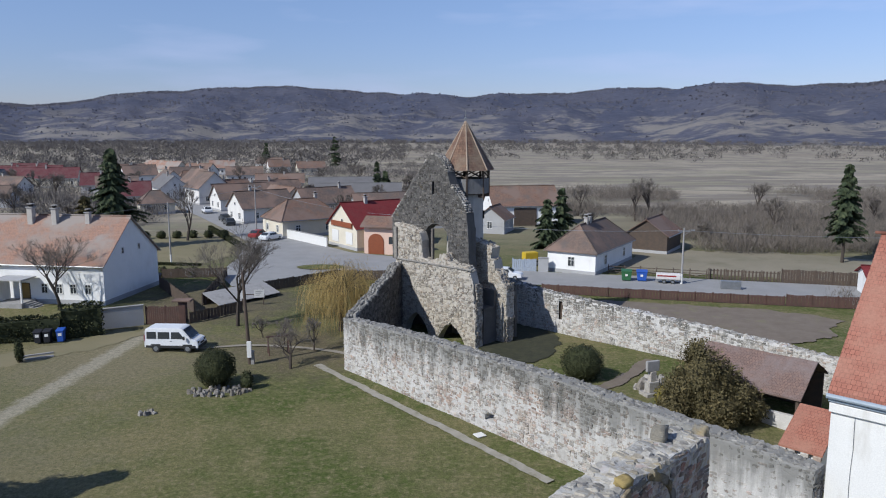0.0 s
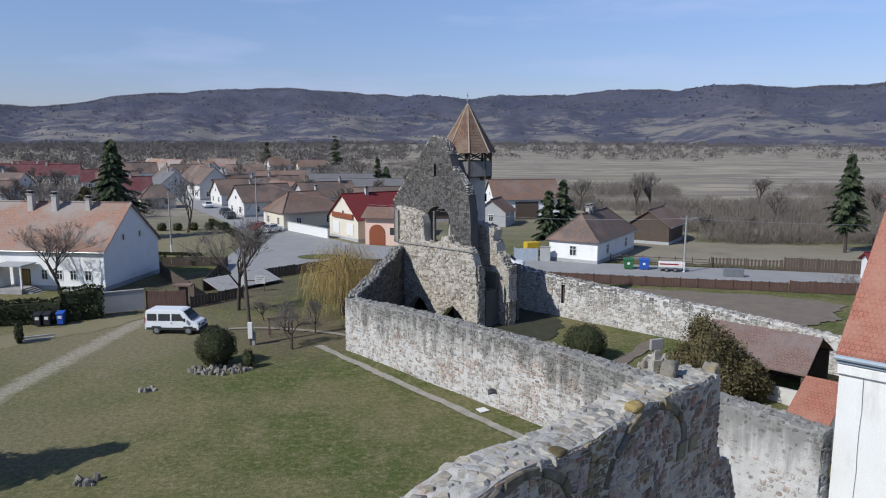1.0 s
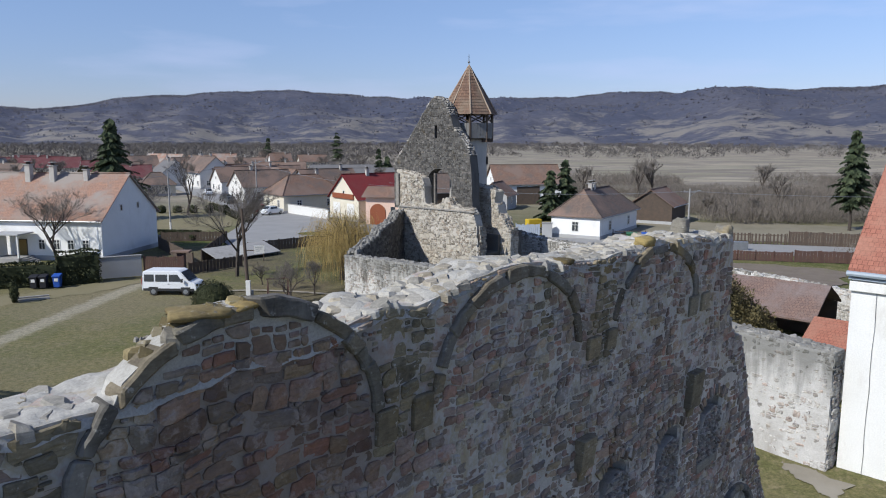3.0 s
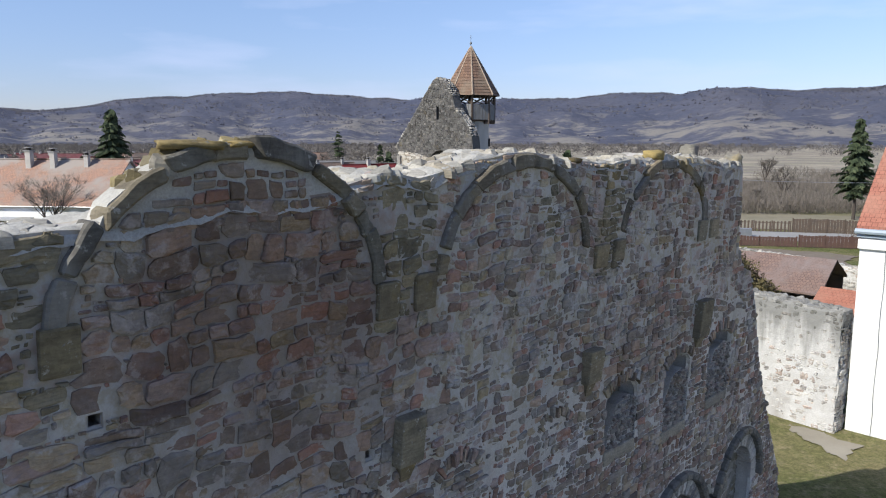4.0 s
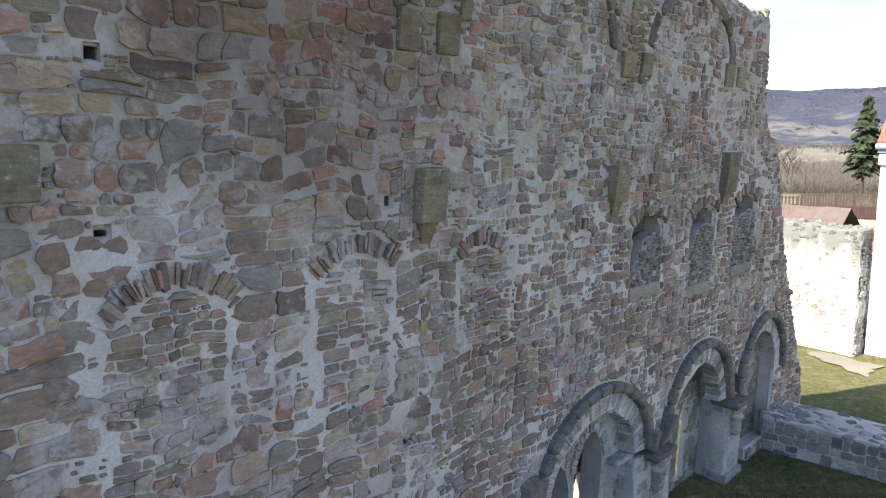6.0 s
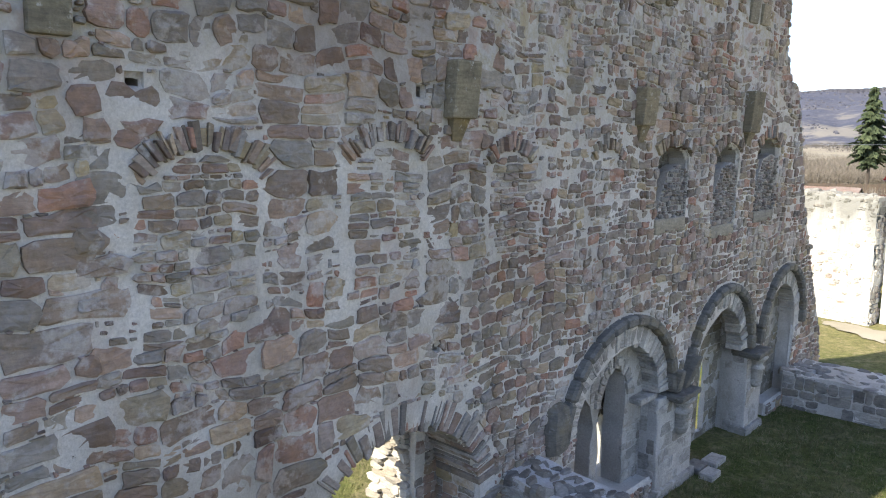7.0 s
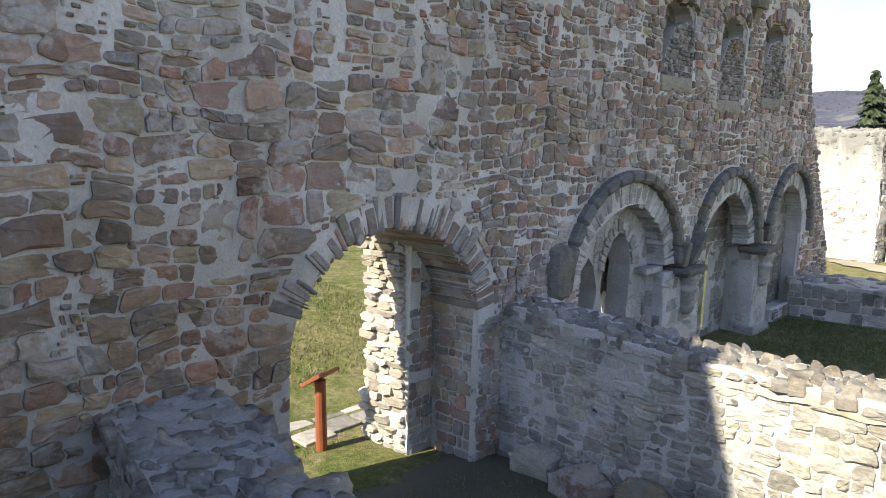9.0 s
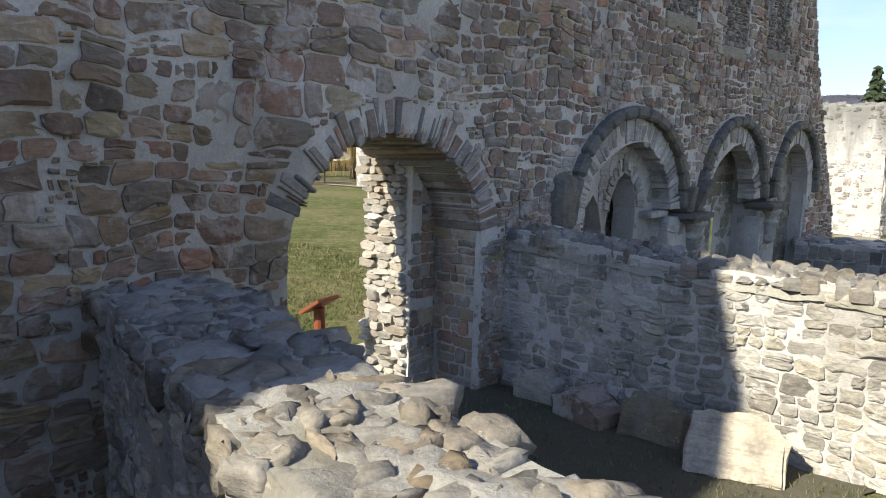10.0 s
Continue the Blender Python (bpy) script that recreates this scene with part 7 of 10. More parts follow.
def build_village():
    # white cottage with a brown hipped roof beyond the road
    gable_house(20.6, 99.0, 58, 15, 6.6, 3.2, 6.1, M_WHITE, M_ROOFBROWN, "white cottage with a brown hipped tile roof", 2, 1, 2, 3, 2.6, 2.6)
    gable_house(33.0, 112.5, 58, 8, 6.4, 3.0, 5.2, M_WOOD, M_ROOF, "small weathered barn behind the cottage", 0, 0, 0, 4)
    # barn behind the tower
    b = gable_house(15.8, 147.0, 10, 13.5, 9, 4.2, 7.6, M_WHITE, M_ROOF, "long white barn with an old tile roof", 2, 1, 0, 5)
    part("barn_door", boxed(-2.6, 2.0, -4.62, -4.45, 0, 3.5), M_WOOD, b)
    gable_house(9.6, 134.0, 70, 6.5, 5.5, 2.8, 4.9, M_GREYWALL, M_ROOF, "low outbuilding by the barn", 1, 1, 0, 6)
    # red-roofed house and its carriage gate
    r = gable_house(-11.8, 117.6, 36, 10.5, 9.5, 3.7, 7.2, M_CREAM, M_ROOFRED, "cream house with a dark red sheet roof", 1, 2, 1, 7)
    part("balcony", boxed(-5.5, -5.28, -3.4, 3.4, 3.4, 4.2, 0.02), M_ORANGEWOOD, r)
    part("garage_door", boxed(-5.33, -5.27, -3.4, -1.2, 0.8, 2.7), M_FRAME, r)
    part("garage_door", boxed(-5.33, -5.27, 1.2, 3.4, 0.8, 2.7), M_FRAME, r)
    gate = thing("gatehouse", at_plan(-9.3, 108.6, -17), "pink gatehouse with an arched wooden carriage door", "gatehouse", "village houses")
    part("wall", boxed(-2.6, 2.6, -0.6, 3.0, -0.3, 4.3), M_PINK, gate)
    me = roof_mesh(5.6, 4.6, 4.3, 5.6, 0.2)
    plane_uv(me)
    me.materials.append(M_ROOF)
    rr = part("roof", me, None, gate)
    rr.location = (0, 1.2, 0)
    d = slab(arched(-1.9, 0.6, 0.0, 1.9, 3.1), [], 0.1, 0.5, 0.0)
    part("carriage_door", from_data("carriage_door", [(a, b - 0.7, c) for a, b, c in d[0]], d[1], M_ORANGEWOOD), None, gate)
    part("side_window", boxed(1.4, 2.1, -0.64, -0.55, 1.6, 2.7), M_GLASS, gate)
    # houses along the street, further and further off
    row = [(-25.6, 131, 36, 14, 10.5, 3.9, 7.6, M_CREAM, M_ROOF, "low cream street house with hipped tile roof", 2, 2, 1, 3.0),
           (-38, 151, 40, 14, 9, 3.9, 7.6, M_DULLWHITE, M_ROOFBROWN, "white street house with brown tiles", 2, 2, 1, 0),
           (-27, 165, 36, 16, 9, 3.4, 7.2, M_GREYWALL, M_ROOFBROWN, "brown-roofed farm building behind the street", 1, 1, 1, 0),
           (-49, 175, 36, 15, 9, 3.6, 7.4, M_DULLWHITE, M_ROOFBROWN, "white street house with old tile roof", 3, 2, 1, 0),
           (-62, 191, -52, 13, 10, 5.2, 9.8, M_DULLWHITE, M_ROOFBROWN, "tall white gabled street house", 3, 2, 1, 0),
           (-71, 213, -50, 15, 10, 5.0, 9.4, M_DULLWHITE, M_ROOFBROWN, "white street house with a steep gable", 3, 2, 1, 0),
           (-80, 236, 30, 15, 9, 3.8, 7.6, M_DULLWHITE, M_ROOF, "distant white house along the street", 3, 2, 1, 2.0),
           (-92, 262, 30, 14, 9, 3.8, 7.6, M_DULLWHITE, M_ROOFBROWN, "distant street house with brown roof", 3, 2, 1, 0),
           (-66, 166, 28, 9, 8, 3.2, 6.2, M_CREAM, M_ROOFBROWN, "small hipped house by the park", 2, 1, 0, 2.6),
           (-78, 180, 20, 12, 8, 3.8, 7.6, M_DULLWHITE, M_ROOFMAROON, "house with a red roof and pale gable", 2, 2, 1, 0),
           (-92, 205, 26, 13, 9, 3.8, 7.6, M_DULLWHITE, M_ROOFBROWN, "house with a brown tile roof", 2, 2, 1, 0),
           (-132, 250, 12, 16, 9, 4.0, 8.0, M_CREAM, M_ROOFMAROON, "wide cream house with a red roof", 4, 2, 1, 0),
           (-150, 275, 5, 15, 9, 4.0, 7.6, M_GREYWALL, M_ROOFMAROON, "grey house with a red roof", 3, 2, 1, 0),
           (-112, 180, 10, 12, 8, 3.2, 6.4, M_GREYWALL, M_ROOFBROWN, "grey house among the bare trees", 2, 2, 1, 0),
           (-1, 142, 18, 12, 8, 3.4, 7.2, M_WOOD, M_ROOFBROWN, "dark wooden barn with brown roof", 0, 0, 0, 0),
           (-14, 158, 20, 14, 8, 3.2, 6.4, M_GREYWALL, M_ROOFBROWN, "grey farm building with brown roof", 2, 1, 0, 0),
           (-22, 192, 6, 26, 9, 3.2, 6.2, M_GREYWALL, M_GREYROOF, "long low shed with a grey roof", 2, 1, 0, 0),
           (-30, 222, 8, 26, 10, 3.2, 6.0, M_CREAM, M_GREYROOF, "long farm shed with grey sheet roof", 2, 1, 0, 0),
           (-52, 232, 10, 18, 9, 3.4, 6.6, M_CREAM, M_ROOF, "cream farmhouse with tile roof", 3, 2, 1, 0),
           (-45, 196, 36, 15, 8, 3.2, 6.8, M_CREAM, M_ROOFBROWN, "old brown-roofed farm building by the street", 2, 1, 1, 0),
           (-75, 275, 15, 16, 9, 3.6, 7.0, M_DULLWHITE, M_ROOFBROWN, "far white house with brown roof", 3, 2, 1, 0),
           (-100, 300, -20, 15, 9, 3.6, 7.4, M_DULLWHITE, M_ROOF, "far white house with tile roof", 3, 2, 1, 0),
           (-125, 290, 30, 14, 9, 3.6, 7.4, M_CREAM, M_ROOF, "far cream house with tile roof", 3, 2, 1, 0),
           (-130, 330, -30, 14, 9, 3.6, 7.6, M_DULLWHITE, M_ROOFORANGE, "far house with orange roof", 3, 2, 1, 0),
           (-165, 280, 10, 15, 9, 3.6, 7.2, M_CREAM, M_ROOFMAROON, "far house with red roof", 3, 2, 1, 0),
           (-60, 330, 20, 15, 9, 3.6, 7.0, M_CREAM, M_ROOF, "far farmhouse with tile roof", 3, 2, 1, 0),
           (-170, 300, 16, 15, 9, 3.8, 7.4, M_DULLWHITE, M_ROOFMAROON, "far white house with red roof", 3, 2, 1, 0),
           (-90, 380, -10, 16, 9, 3.6, 7.2, M_DULLWHITE, M_ROOFBROWN, "far white farmhouse in the fields", 3, 2, 1, 0),
           (-77, 204, -58, 18, 9, 4.2, 8.0, M_DULLWHITE, M_GREYROOF, "long white street house with a dark grey roof", 4, 2, 1, 0),
           (-86, 228, -58, 16, 9, 4.2, 8.2, M_DULLWHITE, M_ROOFBROWN, "white street house with a steep brown roof", 3, 2, 1, 0),
           (-38, 172, -52, 15, 8, 3.4, 7.0, M_CREAM, M_ROOF, "tiled outbuilding behind the street", 1, 1, 0, 0),
           (-56, 190, 38, 12, 8, 3.4, 7.4, M_CREAM, M_ROOF, "cream street house with old tiles", 2, 2, 1, 0),
           (-100, 330, 15, 13, 9, 3.8, 7.6, M_DULLWHITE, M_ROOFORANGE, "far house with a bright tile roof", 3, 2, 1, 0),
           (-118, 318, -25, 13, 9, 3.8, 7.6, M_CREAM, M_ROOFORANGE, "far house with a bright tile roof", 3, 2, 1, 0),
           (-78, 345, 25, 12, 8, 3.6, 7.4, M_DULLWHITE, M_ROOF, "far white house among bare trees", 2, 2, 1, 0),
           (-112, 268, 35, 14, 9, 4.0, 8.0, M_DULLWHITE, M_ROOFBROWN, "white house with a brown gable roof", 3, 2, 1, 0),
           (-145, 232, 70, 13, 9, 4.0, 8.0, M_GREYWALL, M_GREYROOF, "grey house with a steep dark roof", 3, 2, 1, 0),
           (-128, 215, -15, 12, 8, 3.4, 6.8, M_DULLWHITE, M_ROOFBROWN, "low white house behind the spruce", 2, 2, 1, 0),
           (-105, 222, 20, 12, 8, 3.6, 7.6, M_DULLWHITE, M_ROOFMAROON, "white house with a maroon sheet roof", 2, 2, 1, 0),
           (-150, 262, 8, 22, 9, 3.8, 7.4, M_CREAM, M_ROOFMAROON, "long house with a maroon sheet roof", 4, 2, 1, 0)]
    for k, (x, y, deg, w, d, e, rz, wm, rm, lab, fr, gb, ch, hp) in enumerate(row):
        gable_house(x, y, deg, w * 0.82, d * 0.84, e * 0.86, rz * 0.84, wm, rm, lab, fr, gb, ch, 20 + k, hp)


M_GREYROOF = surface("grey_sheet_roof", (0.17, 0.165, 0.165), (0.13, 0.125, 0.125), 0.4, 12, 0.8, 0.1)
build_village()


# ---- roads, paths and fences ----
M_PATH = surface("worn_pale_paving", (0.36, 0.335, 0.285), (0.26, 0.24, 0.19), 1.6, 14, 1.0, 0.5, 0.03, (0.17, 0.155, 0.085))
M_EARTH = surface("dug_brown_earth", (0.20, 0.165, 0.13), (0.15, 0.122, 0.095), 0.8, 6, 1.0, 0.8, 0.05, (0.19, 0.175, 0.10))
M_DRYLAWN = surface("trodden_tan_lawn", (0.225, 0.19, 0.115), (0.17, 0.155, 0.085), 0.25, 8, 1.0, 0.5, 0.03)


M_PASTURE = surface("bleached_pasture", (0.265, 0.23, 0.17), (0.19, 0.17, 0.115), 0.12, 5, 1.0, 0.6, 0.04, (0.15, 0.135, 0.085))


def ragged(pts, step=0.22, amount=0.3, scale=0.8):
    """The outline with its edges made uneven, as soil meets grass."""
    out = []
    for (ax, ay), (bx, by) in zip(pts, pts[1:] + pts[:1]):
        n = max(1, int(math.hypot(bx - ax, by - ay) / step))
        for i in range(n):
            q = Vector((ax + (bx - ax) * i / n, ay + (by - ay) * i / n, 0))
            out.append((q.x + amount * (noise.noise(q * scale) + 0.6 * noise.noise(q * scale * 4)), q.y + amount * (noise.noise(q * scale + Vector((9, 0, 3))) + 0.6 * noise.noise(q * scale * 4 + Vector((0, 7, 0))))))
    return out


def polygon(name, pts, z, mat, label, category):
    me = from_data(name, [(x, y, z) for x, y in pts], [tuple(range(len(pts)))], mat)
    return tagged(part(name, me, None), label, category, kind="structure")


def curve_points(pts, step=2.0):
    out = []
    n = len(pts)
    for i in range(n - 1):
        p0, p1, p2, p3 = (Vector(pts[max(0, min(n - 1, k))]) for k in (i - 1, i, i + 1, i + 2))
        m = max(2, int((p2 - p1).length / step))
        for j in range(m):
            t = j / m
            q = 0.5 * ((2 * p1) + (p2 - p0) * t + (2 * p0 - 5 * p1 + 4 * p2 - p3) * t * t + (3 * p1 - p0 - 3 * p2 + p3) * t ** 3)
            out.append((q.x, q.y))
    out.append(tuple(pts[-1]))
    return out


strip("road", curve_points([(120, 62), (75, 72.5), (44, 81.0), (26, 85.8), (10, 89.8), (-4, 95)]), 8.5, 0.11, M_ROAD, "grey asphalt road past the ruin", "road")
strip("road_street", curve_points([(-14, 100), (-25, 116), (-38, 140), (-56, 172), (-75, 205), (-110, 268), (-170, 380)]), 9.5, 0.115, M_ROAD, "village street between the houses", "road")
polygon("road_square", [(-25, 84), (-15, 89), (-4, 90.5), (4, 91), (3, 100), (-7, 105.2), (-14, 109), (-21, 118), (-29, 124), (-33, 118), (-30, 105), (-29, 92)], 0.12, M_ROAD, "open asphalt square before the houses", "road")
strip("path_park", curve_points([(-62, 92), (-45, 92.5), (-36, 92), (-28, 92.5)]), 3.0, 0.11, M_CONCRETE, "pale path by the park", "path")
strip("track_side", curve_points([(-45, 50), (-36, 55.5), (-31, 60), (-28.2, 64.5)], 0.5), 3.6, 0.02, M_DRYLAWN, "earthy drive to the gate", "path", 0.4)
strip("path_paved", line((-9.9, 54.7), (5.6, 35.3), 110), 0.6, 0.075, M_PATH, "stone-paved path along the ruined wall", "path", 0.4)
strip("path_nave", curve_points([(9.5, 49.2), (11.5, 49.6), (14.2, 52.5), (16.5, 56)], 0.3), 1.0, 0.075, M_EARTH, "trodden earth path inside the nave", "path", 0.6)
strip("path_dark", curve_points([(-22, 58.5), (-16, 60), (-9, 58.2), (-6.5, 55.8)], 0.7), 0.5, 0.07, M_GRAVEL, "narrow trodden path on the lawn", "path", 0.3)


def build_paving():
    """Flat stones outside the portal."""
    rng = random.Random(5)
    top = thing("paving", at(0, 0), "grey flagstones outside the portal", "paving", kind="structure")
    for i in range(9):
        for j in range(3):
            u, v = 4.3 + 0.62 * i + rng.uniform(-0.05, 0.05), 2.3 + 0.5 * j + rng.uniform(-0.05, 0.05)
            part("flagstone", boxed(u - 0.28, u + 0.28, v - 0.22, v + 0.22, -0.62, -0.52 + rng.uniform(-0.01, 0.02), 0.02, None), M_GREY, top)
    for u, v, w, d in ((14.35, -0.05, 0.5, 0.35), (14.9, -0.2, 0.55, 0.34), (14.2, -0.42, 0.45, 0.3)):
        part("flagstone", boxed(u - w / 2, u + w / 2, v - d / 2, v + d / 2, -0.65, -0.48, 0.03), M_GREY, top)


build_paving()
# very dark ground colour that paints a shadow on the nave floor
M_NAVESHADE = surface("painted_nave_shade", (0.056, 0.056, 0.03), (0.033, 0.034, 0.022), 1.6, 9, 1.0, 0.8, 0.04, (0.075, 0.072, 0.042))
polygon("gravel_apron", ragged([tuple((RUIN @ Vector((u, v, 0)))[:2]) for u, v in ((28.2, -0.4), (29.9, -0.5), (30.35, 1.0), (30.45, 2.2), (29.8, 2.0), (29.2, 1.2))], 0.15, 0.35, 1.3), -0.56, M_GRAVEL, "pale gravel at the foot of the sunlit wall", "path")
M_SOIL = surface("bare_damp_soil", (0.112, 0.1, 0.074), (0.08, 0.075, 0.05), 1.4, 8, 1.0, 0.8, 0.04, (0.075, 0.085, 0.04))
polygon("bare_soil", ragged([tuple((RUIN @ Vector((u, v, 0)))[:2]) for u, v in ((4.0, 0.4), (7.7, 0.4), (7.7, -4.6), (6.6, -4.4), (5.9, -2.6), (4.6, -1.2))], 0.12, 0.25, 1.5), -0.575, M_SOIL, "bare damp soil at the foot of the cross wall", "soil")
# flat patch standing in for the shadow in the nave corner
polygon("nave_shadow_patch", ragged([tuple((RUIN @ Vector((u, v, 0)))[:2]) for u, v in ((45.2, 30.6), (44.2, 29.4), (44.1, 27.0), (45.2, 25.1), (48.0, 25.3), (51.0, 26.5), (53.2, 28.8), (53.7, 31.0), (53.7, 33.5), (45.6, 33.5))], 0.25, 0.5, 0.6), 0.07, M_NAVESHADE, "dark ground patch painting the shadow in the nave corner", "moss")
polygon("garden_bed", ragged([(9.3, 78.3), (11.3, 66.5), (20.0, 61.8), (29.0, 59.8), (34.5, 61.8), (38.5, 68.5), (33.0, 72.8), (20.0, 76.4)], 0.3, 0.9, 0.4), 0.09, M_EARTH, "dug brown earth and dead grass behind the garden wall", "garden bed")
polygon("pasture", ragged([(22.5, 95.0), (33.0, 91.0), (50.0, 86.5), (62.0, 86.0), (66.0, 101.0), (48.0, 110.0), (30.0, 112.0)], 0.6, 1.8, 0.25), 0.07, M_PASTURE, "bleached winter pasture beyond the road", "lawn")
polygon("grass_island", [(-16.6 + 3.2 * math.cos(k * math.pi / 9), 96.4 + 1.9 * math.sin(k * math.pi / 9)) for k in range(18)], 0.2, M_GRASS, "small oval grass island in the square", "lawn")
polygon("park_lawn", [(-50, 100), (-34, 98), (-31.5, 106), (-33, 112), (-46, 134), (-56, 122)], 0.06, M_DRYLAWN, "trodden tan lawn of the small park", "lawn")


def fence(name, p, q, height, mat, label, gap=1.9, boards=True, rails=2, board=0.12, group="", base=0.0, post=0.12, slit=0.02):
    """A straight fence with posts, rails and boards."""
    p, q = Vector((*p, base)), Vector((*q, base))
    d = q - p
    n = max(1, round(d.length / gap))
    f = thing(name, Matrix.Translation(p) @ Matrix.Rotation(math.atan2(d.y, d.x), 4, "Z"), label, "fence", group)
    L = d.length
    for i in range(n + 1):
        x = L * i / n
        part("post", boxed(x - post / 2, x + post / 2, -post / 2, post / 2, -0.3, height * 1.06, 0.01), mat, f)
    for k in range(rails):
        z = height * (0.22 + 0.6 * k / max(1, rails - 1))
        part("rail", boxed(0, L, -0.03, 0.03, z, z + 0.08), mat, f)
    if boards:
        rng = random.Random(int(L * 10))
        m = int(L / board)
        for i in range(m):
            x = L * i / m
            part("board", boxed(x + slit / 2, x + board - slit / 2, -0.06, -0.032, 0.05, height * rng.uniform(0.96, 1.03)), mat, f)
    return f


fence("fence", (11.3, 80.9), (22, 77.9), 1.05, M_REDWOOD, "brown plank fence along the road", board=0.3)
fence("fence", (22.1, 77.9), (36, 74.6), 1.05, M_REDWOOD, "brown plank fence along the road", board=0.3)
fence("fence", (36.2, 74.5), (43.5, 73.0), 1.25, M_REDWOOD, "brown boarded gate by the road", gap=2.4, board=0.35)
fence("fence", (21.5, 92.6), (33, 89.0), 1.15, M_WOOD, "dark open rail fence beyond the road", boards=False, rails=3)
fence("fence", (33.2, 88.9), (41, 86.6), 1.35, M_WOOD, "dark slatted fence beyond the road", board=0.4, slit=0.2)
fence("fence", (41.2, 86.5), (50, 83.6), 1.7, M_WOOD, "dark close-boarded fence beyond the road", board=0.3)
fence("fence", (-28.2, 67.0), (-24.6, 67.2), 1.75, M_REDWOOD, "red-brown boarded gate on the drive", gap=1.8, board=0.2)
fence("fence", (-33.5, 84.0), (-25.2, 71.5), 1.4, M_WOOD, "dark wooden garden fence", board=0.35)
fence("fence", (-35.3, 89.5), (-27.5, 90.3), 1.2, M_WOOD, "dark wooden garden fence", board=0.35)
fence("fence", (-27.4, 90.2), (-25.5, 75), 1.2, M_WOOD, "dark wooden garden fence", board=0.35)
fence("fence", (-24.2, 67.4), (-20.5, 72.0), 1.1, M_WOOD, "dark wooden garden fence", board=0.35)
fence("fence", (-22, 80), (-13.5, 88.3), 1.25, M_WOOD, "dark low fence by the square", board=0.4)
fence("fence", (-13.4, 88.4), (-3, 88.0), 1.25, M_WOOD, "dark low fence by the square", board=0.4)
fence("fence", (9.2, 94.2), (12.2, 93.6), 1.7, M_METALFENCE, "blue-grey metal gate beside the cottage", gap=1.5, board=0.25)


def masonry(name, p, q, h, w, mat, label, cap=True):
    p, q = Vector((*p, 0)), Vector((*q, 0))
    d = q - p
    f = thing(name, Matrix.Translation(p) @ Matrix.Rotation(math.atan2(d.y, d.x), 4, "Z"), label, "garden wall")
    part("wall", boxed(0, d.length, -w / 2, w / 2, -0.3, h, 0.02), mat, f)
    if cap:
        part("coping", boxed(-0.04, d.length + 0.04, -w / 2 - 0.05, w / 2 + 0.05, h + 0.003, h + 0.1, 0.02), M_CONCRETE, f)
    return f


masonry("garden_wall", (-32.2, 64.9), (-28.4, 66.9), 1.9, 0.25, M_GREYWALL, "grey rendered garden wall by the gate")
masonry("garden_wall", (-27.0, 124.6), (-18.5, 114.5), 1.6, 0.25, M_FRAME, "white garden wall before the houses")
masonry("gate_post", (12.5, 93.5), (13.8, 93.3), 1.9, 0.5, M_GREYWALL, "grey gate posts beside the cottage")
yard = thing("low_shelter", at_plan(-21.9, 77.3, 52), "low shelter in the yard under a sloping grey sheet roof", "shelter")
roof_bm = boxed(-4.0, 4.0, -1.5, 1.5, 0.0, 0.07, 0.015)
for q in roof_bm.verts:
    q.co.z += 0.78 + 0.3 * q.co.y
part("roof", roof_bm, M_CONCRETE, yard)
for qx in (-3.7, 0.0, 3.7):
    part("post", boxed(qx - 0.06, qx + 0.06, 1.25, 1.37, -0.2, 1.15, 0.01), M_WOOD, yard)
    part("low_post", boxed(qx - 0.06, qx + 0.06, -1.37, -1.25, -0.2, 0.36, 0.01), M_WOOD, yard)
part("back_board", boxed(-3.9, 3.9, 1.38, 1.42, 0.05, 1.1), M_WOOD, yard)

rb = thing("gate_roof", at_plan(-25.2, 68.4, 3), "little tiled roof over the gate post", "gate roof")
part("roof", boxed(-0.9, 0.9, -0.5, 0.5, 1.95, 2.15, 0.05), M_ROOFBROWN, rb)
part("pillar", boxed(-0.35, 0.35, -0.3, 0.3, -0.2, 1.95, 0.02), M_REDWOOD, rb)


# ---- plants ----
def leaf_cloud(rng, n, radius, size, squash=(1, 1, 1), shell=0.35, centre=(0, 0, 0), rough=0.16, droop=0.0):
    """Many small leaves in an uneven, gappy crown."""
    verts, faces = [], []
    off = Vector((rng.uniform(0, 50), rng.uniform(0, 50), 0))
    while len(faces) < n:
        d = Vector((rng.gauss(0, 1), rng.gauss(0, 1), rng.gauss(0, 1)))
        if d.length < 1e-3:
            continue
        d.normalize()
        r = radius * (1 - shell * rng.random() ** 1.6) * (1 + rough * noise.noise(d * 2.1 + off) + rough * 0.7 * noise.noise(d * 6 + off))
        c = Vector((d.x * squash[0], d.y * squash[1], d.z * squash[2])) * r + Vector(centre)
        a = Vector((rng.gauss(0, 1), rng.gauss(0, 1), rng.gauss(0, 1))).normalized()
        b = a.cross(d + Vector((0, 0, -droop)))
        if b.length < 0.1:
            continue
        b.normalize()
        s = size * rng.uniform(0.5, 1.3)
        k = len(verts)
        verts += [c - a * s, c + b * s * 0.55, c + a * s, c - b * s * 0.55 + d * s * 0.3]
        faces.append((k, k + 1, k + 2, k + 3))
    return verts, faces


